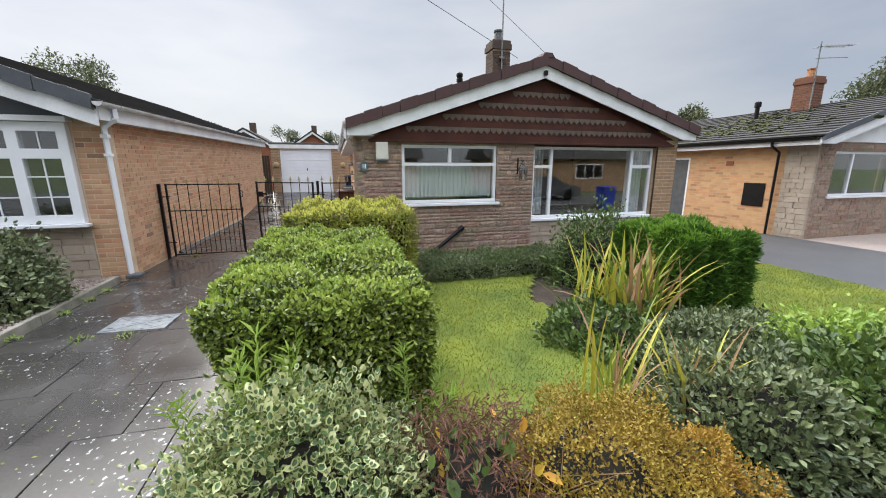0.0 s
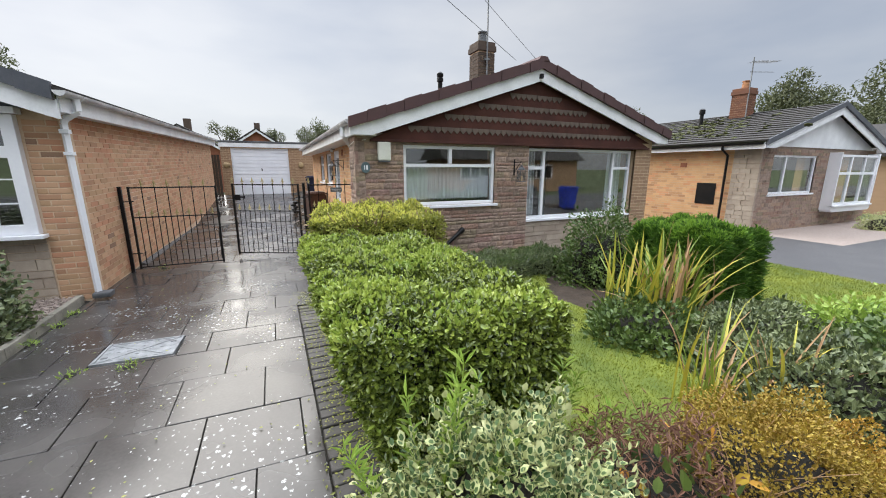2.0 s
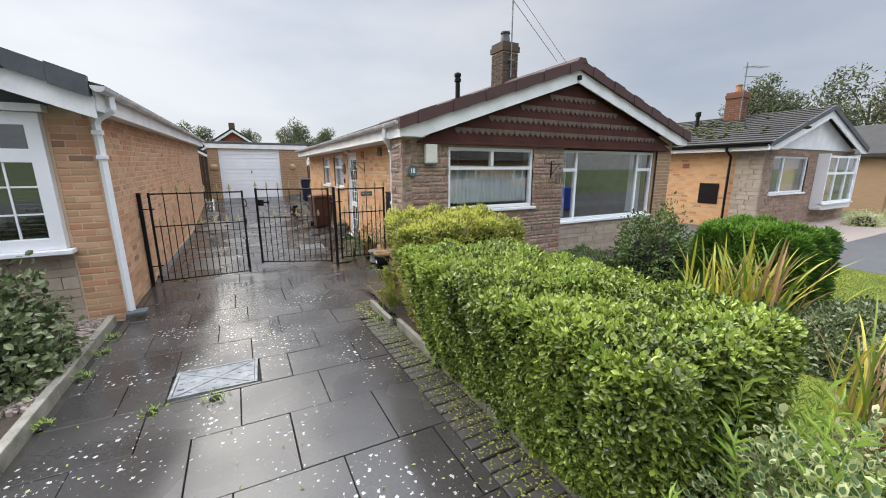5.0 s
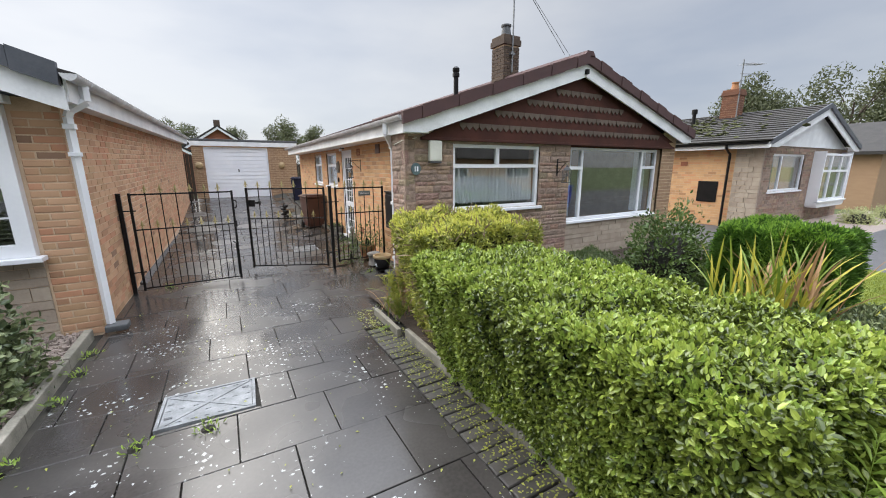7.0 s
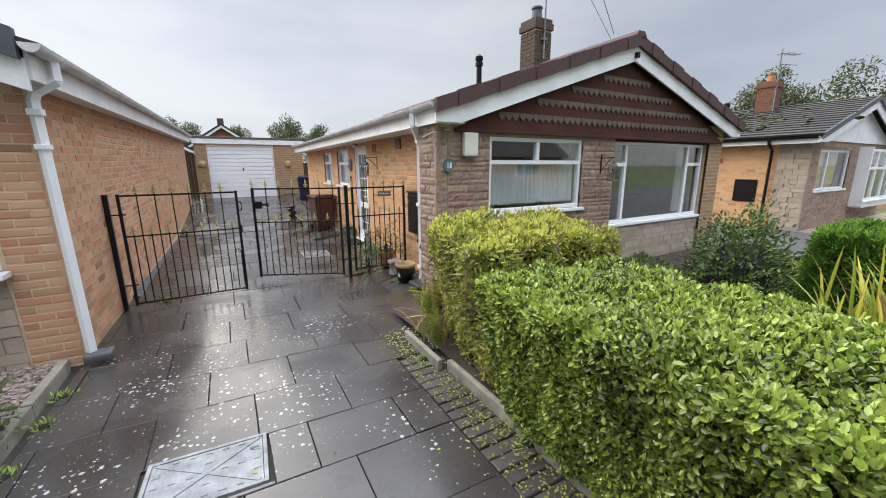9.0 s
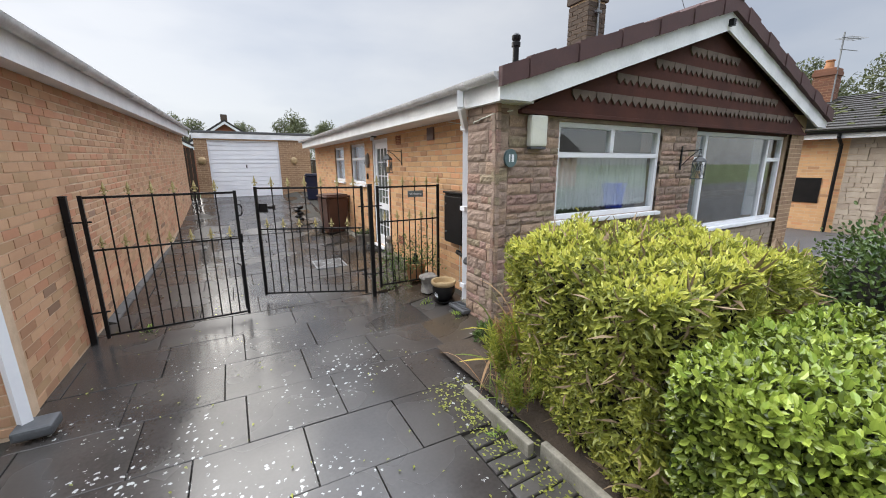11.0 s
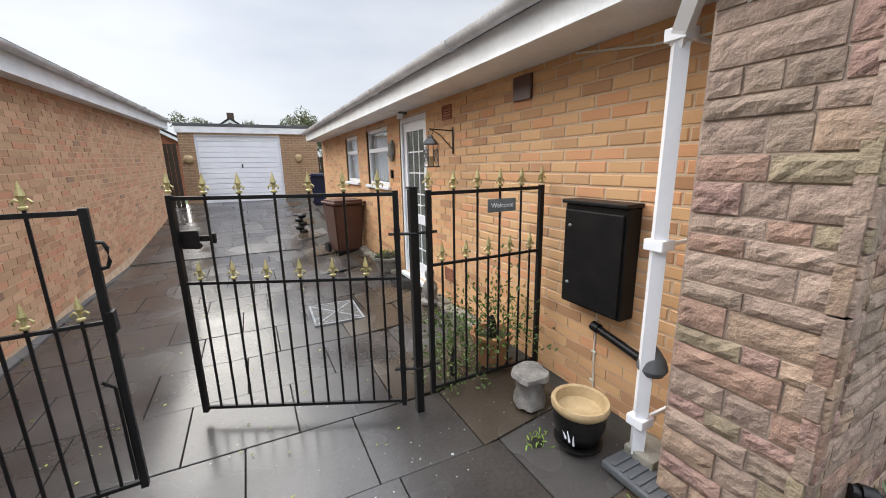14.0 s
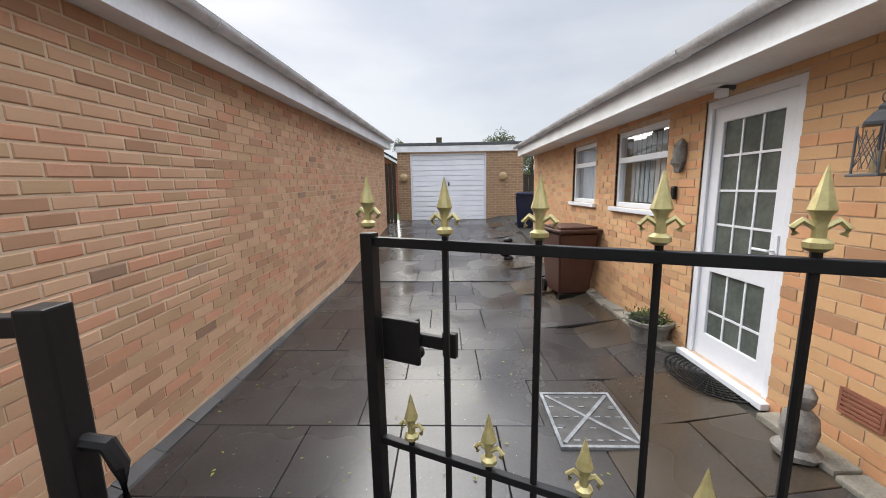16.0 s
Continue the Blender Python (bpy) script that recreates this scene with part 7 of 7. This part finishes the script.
for i, (x, y) in enumerate(((-3.45, 5.9), (-3.42, 6.4), (-3.44, 6.8), (-2.83, 5.02), (-2.42, 5.0), (-3.47, 5.2), (-3.0, 9.0), (-0.72, 5.9), (-0.64, 4.6), (-0.63, 3.6), (0.0, 7.6), (-0.1, 8.2))):
    mound("small_weed", (x, y, gz(x, y) - 0.01), (0.06, 0.06, 0.035), "tiny bright green weed in a paving joint", 34, 0.04, 0.014, M["lf_lime"], 70 + i, amp=0.3, stray=0.3, cat="weed")
mound("dark_bush", (-4.45, 6.05, 0.03), (0.80, 0.72, 0.98), "rounded dark green bush before the next-door window", 9000, 0.06, 0.05, M["lf_dark"], 61, amp=0.12, stray=0.08)
mound("potted_shrub", (0.12, 8.99, 0.30), (0.30, 0.28, 0.36), "leggy small-leaved green shrub growing in the pot", 900, 0.036, 0.02, M["lf_mid"], 62, amp=0.25, stray=0.3, heart=0.14)
mound("potted_shrub", (-0.18, 9.06, 0.05), (0.22, 0.22, 0.42), "thin variegated shrub behind the gate panel", 700, 0.036, 0.02, M["lf_mid"], 63, amp=0.25, stray=0.3, heart=0.12)
mound("planter_leaves", (0.30, 11.95, 0.28), (0.17, 0.17, 0.08), "low trailing leaves in the stone planter", 260, 0.04, 0.015, M["lf_mid"], 64, amp=0.2, stray=0.2)
mound("heather", (15.2, 5.8, 0.0), (0.5, 0.4, 0.4), "silver-leaved low bush before the next bungalow", 1500, 0.06, 0.03, M["lf_cream"], 65, amp=0.2, stray=0.15)
mound("heather", (17.8, 5.6, 0.0), (0.5, 0.4, 0.4), "silver-leaved low bush before the next bungalow", 1500, 0.06, 0.03, M["lf_cream"], 66, amp=0.2, stray=0.15)

bm = bmesh.new()
rs = random.Random(4)
for i in range(46):
    x, y = 0.44 + rs.gauss(0, 0.17), 1.92 + rs.gauss(0, 0.15)
    l = rs.uniform(0.3, 0.62)
    tube(bm, [(x, y, 0.06), (x + rs.gauss(0, 0.06), y + rs.gauss(0, 0.06), 0.06 + l * 0.6), (x + rs.gauss(0, 0.15), y + rs.gauss(0, 0.15), 0.06 + l)], 0.004, 4, r2=0.0015)
tagged(new("dry_stalks", mesh_of("dry_stalks", bm, M["bl_dry"])), "thin dry brown stalks standing in the withered plant", "stalks", "", "stuff")

# fallen leaves on the paving
rng = np.random.default_rng(77)
k = 2600
P = np.stack([rng.uniform(-3.4, -0.7, k), rng.uniform(1.0, 13.5, k), np.zeros(k)], 1)
edge = rng.uniform(0, 1, k) < 0.86
P[edge, 0] = rng.normal(-0.74, 0.11, edge.sum())
P[edge, 1] = rng.uniform(1.0, 6.6, edge.sum())
P[:, 2] = 0.01
tagged(new("fallen_leaves", leaf_mesh("fallen_leaves", P, rng.normal(size=P.shape) * np.array([1, 1, 0.05]), np.tile((0, 0, 1.0), (k, 1)) + rng.normal(0, 0.15, P.shape), 0.026, 0.018, M["lf_privet"], rng, "kite")), "small fallen leaves and clippings on the drive", "leaves", "", "stuff")


# distance
def tree(x, y, z, h, r, label, seed, k=6500, leaf=0.26, lean=1.0):
    rng = np.random.default_rng(seed)
    t = thing("tree", (x, y, z), label, "tree")
    bm = tube(bmesh.new(), [(x, y, z - 0.2), (x + 0.1, y, z + h * 0.3), (x - 0.05, y + 0.1, z + h * 0.75)], 0.05 * r + 0.1, 8, r2=0.05)
    cl = []
    for i in range(16):
        a, e = rng.uniform(0, math.tau), rng.uniform(0.42, 0.97)
        rr = r * (1.05 - abs(e - 0.62) * 1.5) * rng.uniform(0.35, 0.85)
        p = (x + math.cos(a) * rr, y + math.sin(a) * rr, z + h * e)
        tube(bm, [(x, y, z + h * e * 0.62), ((x + p[0]) / 2, (y + p[1]) / 2, z + h * e * 0.85), p], 0.07, 5, r2=0.02)
        cl.append(p)
    part("trunk", bm, M["bark"], t)
    cl = np.array(cl)
    idx = rng.integers(0, len(cl), k)
    d = rng.normal(size=(k, 3))
    d /= np.linalg.norm(d, axis=1, keepdims=True)
    P = cl[idx] + d * (r * 0.33 * rng.uniform(0.3, 1.1, k) ** 0.6)[:, None]
    part("crown", leaf_mesh("crown", P, rng.normal(size=P.shape), d + np.array([0, 0, 0.6]), leaf, leaf * 0.55, M["lf_tree"], rng, "kite"), None, t)["kind"] = "stuff"


tree(-16.6, 32, 0, 8.3, 3.6, "broad tree with thinning grey-green leaves behind the roofs", 81)
tree(-11, 40, 0, 5.6, 2.2, "small rounded tree behind the far roofs", 82, 3000)
tree(31, 15.5, 0, 7.4, 3.0, "yellowing leafy tree behind the next bungalow", 83)
tree(38, 12.0, 0, 8.4, 4.0, "dark broad tree behind the next bungalow", 84, 6500, 0.3)
tree(47, 20.0, 0, 8.8, 4.0, "dark broad tree behind the next bungalow", 85, 5000, 0.3)
tree(-5.2, 46, 0, 6.2, 2.0, "small tree beyond the garage", 86, 2600)
tree(-0.6, 48, 0, 6.0, 1.6, "small tree beyond the garage", 87, 2200)
tree(4.2, 44, 0, 6.4, 2.2, "small tree beyond the garage", 88, 2600)
tree(2.0, 36, 0, 5.3, 1.3, "dense dark evergreen beyond the garage", 89, 4000, 0.16)
tree(8.0, 50, 0, 6.4, 2.0, "small tree beyond the garage", 90, 2600)
tree(24.5, 22, 0, 5.8, 2.2, "small tree behind the next bungalow", 91, 3000)


def far_house(x, y, w, d, ze, zr, label, wall_mat):
    h = thing("house", (x, y, 0), label, "house", "far houses")
    part("wall", boxes((x - w / 2, y - d / 2, -0.2, x + w / 2, y + d / 2, ze)), wall_mat, h)
    part("gable", prism(bmesh.new(), [(x - w / 2, ze + 0.001), (x + w / 2, ze + 0.001), (x, zr - 0.12)], "y", y - d / 2, y + d / 2), wall_mat, h)
    for s in (-1, 1):
        part("roof_slope", prism(bmesh.new(), [(x, zr), (x + s * (w / 2 + 0.35), ze - 0.1), (x + s * (w / 2 + 0.35), ze - 0.24), (x, zr - 0.14)], "y", y - d / 2 - 0.3, y + d / 2 + 0.3), M["roof_grey"], h)
        part("bargeboard", prism(bmesh.new(), [(x, zr - 0.15), (x + s * (w / 2 + 0.3), ze - 0.24), (x + s * (w / 2 + 0.3), ze - 0.42), (x, zr - 0.34)], "y", y - d / 2 - 0.28, y - d / 2 - 0.24), M["white_paint"], h)
    part("window", boxes((x - 1.3, y - d / 2 - 0.05, 1.0, x + 1.3, y - d / 2 - 0.004, 2.2)), M["white"], h)
    part("chimney", boxes((x - 0.25, y - 0.25, zr - 0.2, x + 0.25, y + 0.25, zr + 0.8)), M["chimney_brick"], h)


far_house(-12.5, 36, 9, 7, 3.0, 5.0, "far bungalow with a grey roof and white gable trim", M["brick_dull"])
far_house(-7.2, 40, 6.5, 8, 3.0, 5.0, "far red brick bungalow with a grey roof", M["red_brick"])
far_house(-2.0, 43, 5.5, 8, 3.2, 5.2, "far red brick bungalow with a grey roof", M["red_brick"])
far_house(26, 11.5, 7.5, 9, 2.5, 3.9, "next buff brick bungalow further along the street", M["brick_dull"])


# pieces of walls and paving
for late in LATER:
    late()


def slab_piece(parent, x0, x1, y0, y1, material, name="slab", lift=0.0, thick=0.03):
    c = 0.003 if name == "slab" else 0.006
    top = [(x0 + c, y0 + c), (x1 - c, y0 + c), (x1 - c, y1 - c), (x0 + c, y1 - c)]
    rim = [(x0, y0), (x1, y0), (x1, y1), (x0, y1)]
    if name == "slab":
        top, rim = ([(x, y + skew(x)) for x, y in ring] for ring in (top, rim))
    v = [(x, y, gz(x, y) + lift) for x, y in top] + [(x, y, gz(x, y) + lift - c) for x, y in rim] + [(x, y, gz(x, y) + lift - thick) for x, y in rim]
    f = [(0, 1, 2, 3)] + [(4 + i, 4 + (i + 1) % 4, (i + 1) % 4, i) for i in range(4)] + [(8 + i, 8 + (i + 1) % 4, 4 + (i + 1) % 4, 4 + i) for i in range(4)]
    return part(name, raw_mesh(name, v, f, material), None, parent)


# rows of the drive: near edge of each course, and where one of its cross joints lies
COURSES = [(-0.42, -1.6), (0.18, -1.3), (0.80, -1.62), (1.41, -1.32), (2.02, -1.65), (2.63, -1.33), (3.25, -1.67), (3.90, -1.30), (4.52, -1.62), (5.06, -1.21), (5.53, -1.51), (6.07, -1.20), (6.62, -1.52), (7.19, -1.04), (7.79, -1.50), (8.40, -1.60),
           (9.0, -1.3), (9.6, -1.58), (10.2, -1.32), (10.8, -1.62), (11.40, -1.36), (11.98, -1.49), (12.55, -1.2), (13.2, -1.5), (13.85, -1.22), (14.66, -1.5), (15.26, -1.2), (15.86, -1.52), (16.46, -1.22), (17.06, -1.5), (17.66, -1.2), (18.26, -1.5), (18.86, -1.22), (19.46, -1.5), (20.2, -1.2)]
CX0, CY0, CX1, CY1 = -2.76, 5.09, -2.08, 5.57


def skew(x):
    return -0.03 * (x + 1.7)


rng = random.Random(17)
for (y0, xj), (y1, _) in zip(COURSES, COURSES[1:]):
    right = -0.94 if y0 < 5.9 else 0.297
    x = xj - 0.62 * math.ceil((xj + 3.46) / 0.62)
    cuts = [-3.46]
    while x < right - 0.1:
        if x > -3.40:
            cuts.append(x)
        x += 0.62
    cuts.append(right)
    for a, b in zip(cuts, cuts[1:]):
        brown = a > -0.75 and rng.random() < 0.5
        lift = rng.uniform(-0.003, 0.003) + (0.012 if y0 > 14.0 else 0)
        spans = [(a, b, y0, y1)]
        if a < CX1 and b > CX0 and y0 < CY1 - 0.05 and y1 > CY0 + 0.05:
            spans = [(a, min(b, CX0), y0, y1), (max(a, CX1), b, y0, y1), (max(a, CX0), min(b, CX1), y0, CY0), (max(a, CX0), min(b, CX1), CY1, y1)]
        for p, q, c, d in spans:
            if q - p > 0.03 and d - c > 0.03:
                slab_piece(drive, p + 0.003, q - 0.003, c + 0.003, d - 0.003, M["slab_brown"] if brown else M["slab"], lift=lift)
y = 0.9
while y < 5.95:
    slab_piece(drive, -0.93, -0.63, y + 0.006, y + 0.100, M["sett"], "sett", rng.uniform(-0.006, 0.004))
    y += 0.106

# the next-door bungalow stands a little askew to the drive and follows its rise
pivot = Vector((-3.45, 7.45, 0.0))
left.matrix_basis = Matrix.Translation(pivot) @ Matrix.Rotation(radians(-0.8), 4, "Z") @ Matrix.Rotation(radians(1.2), 4, "X") @ Matrix.Translation(-pivot) @ left.matrix_basis
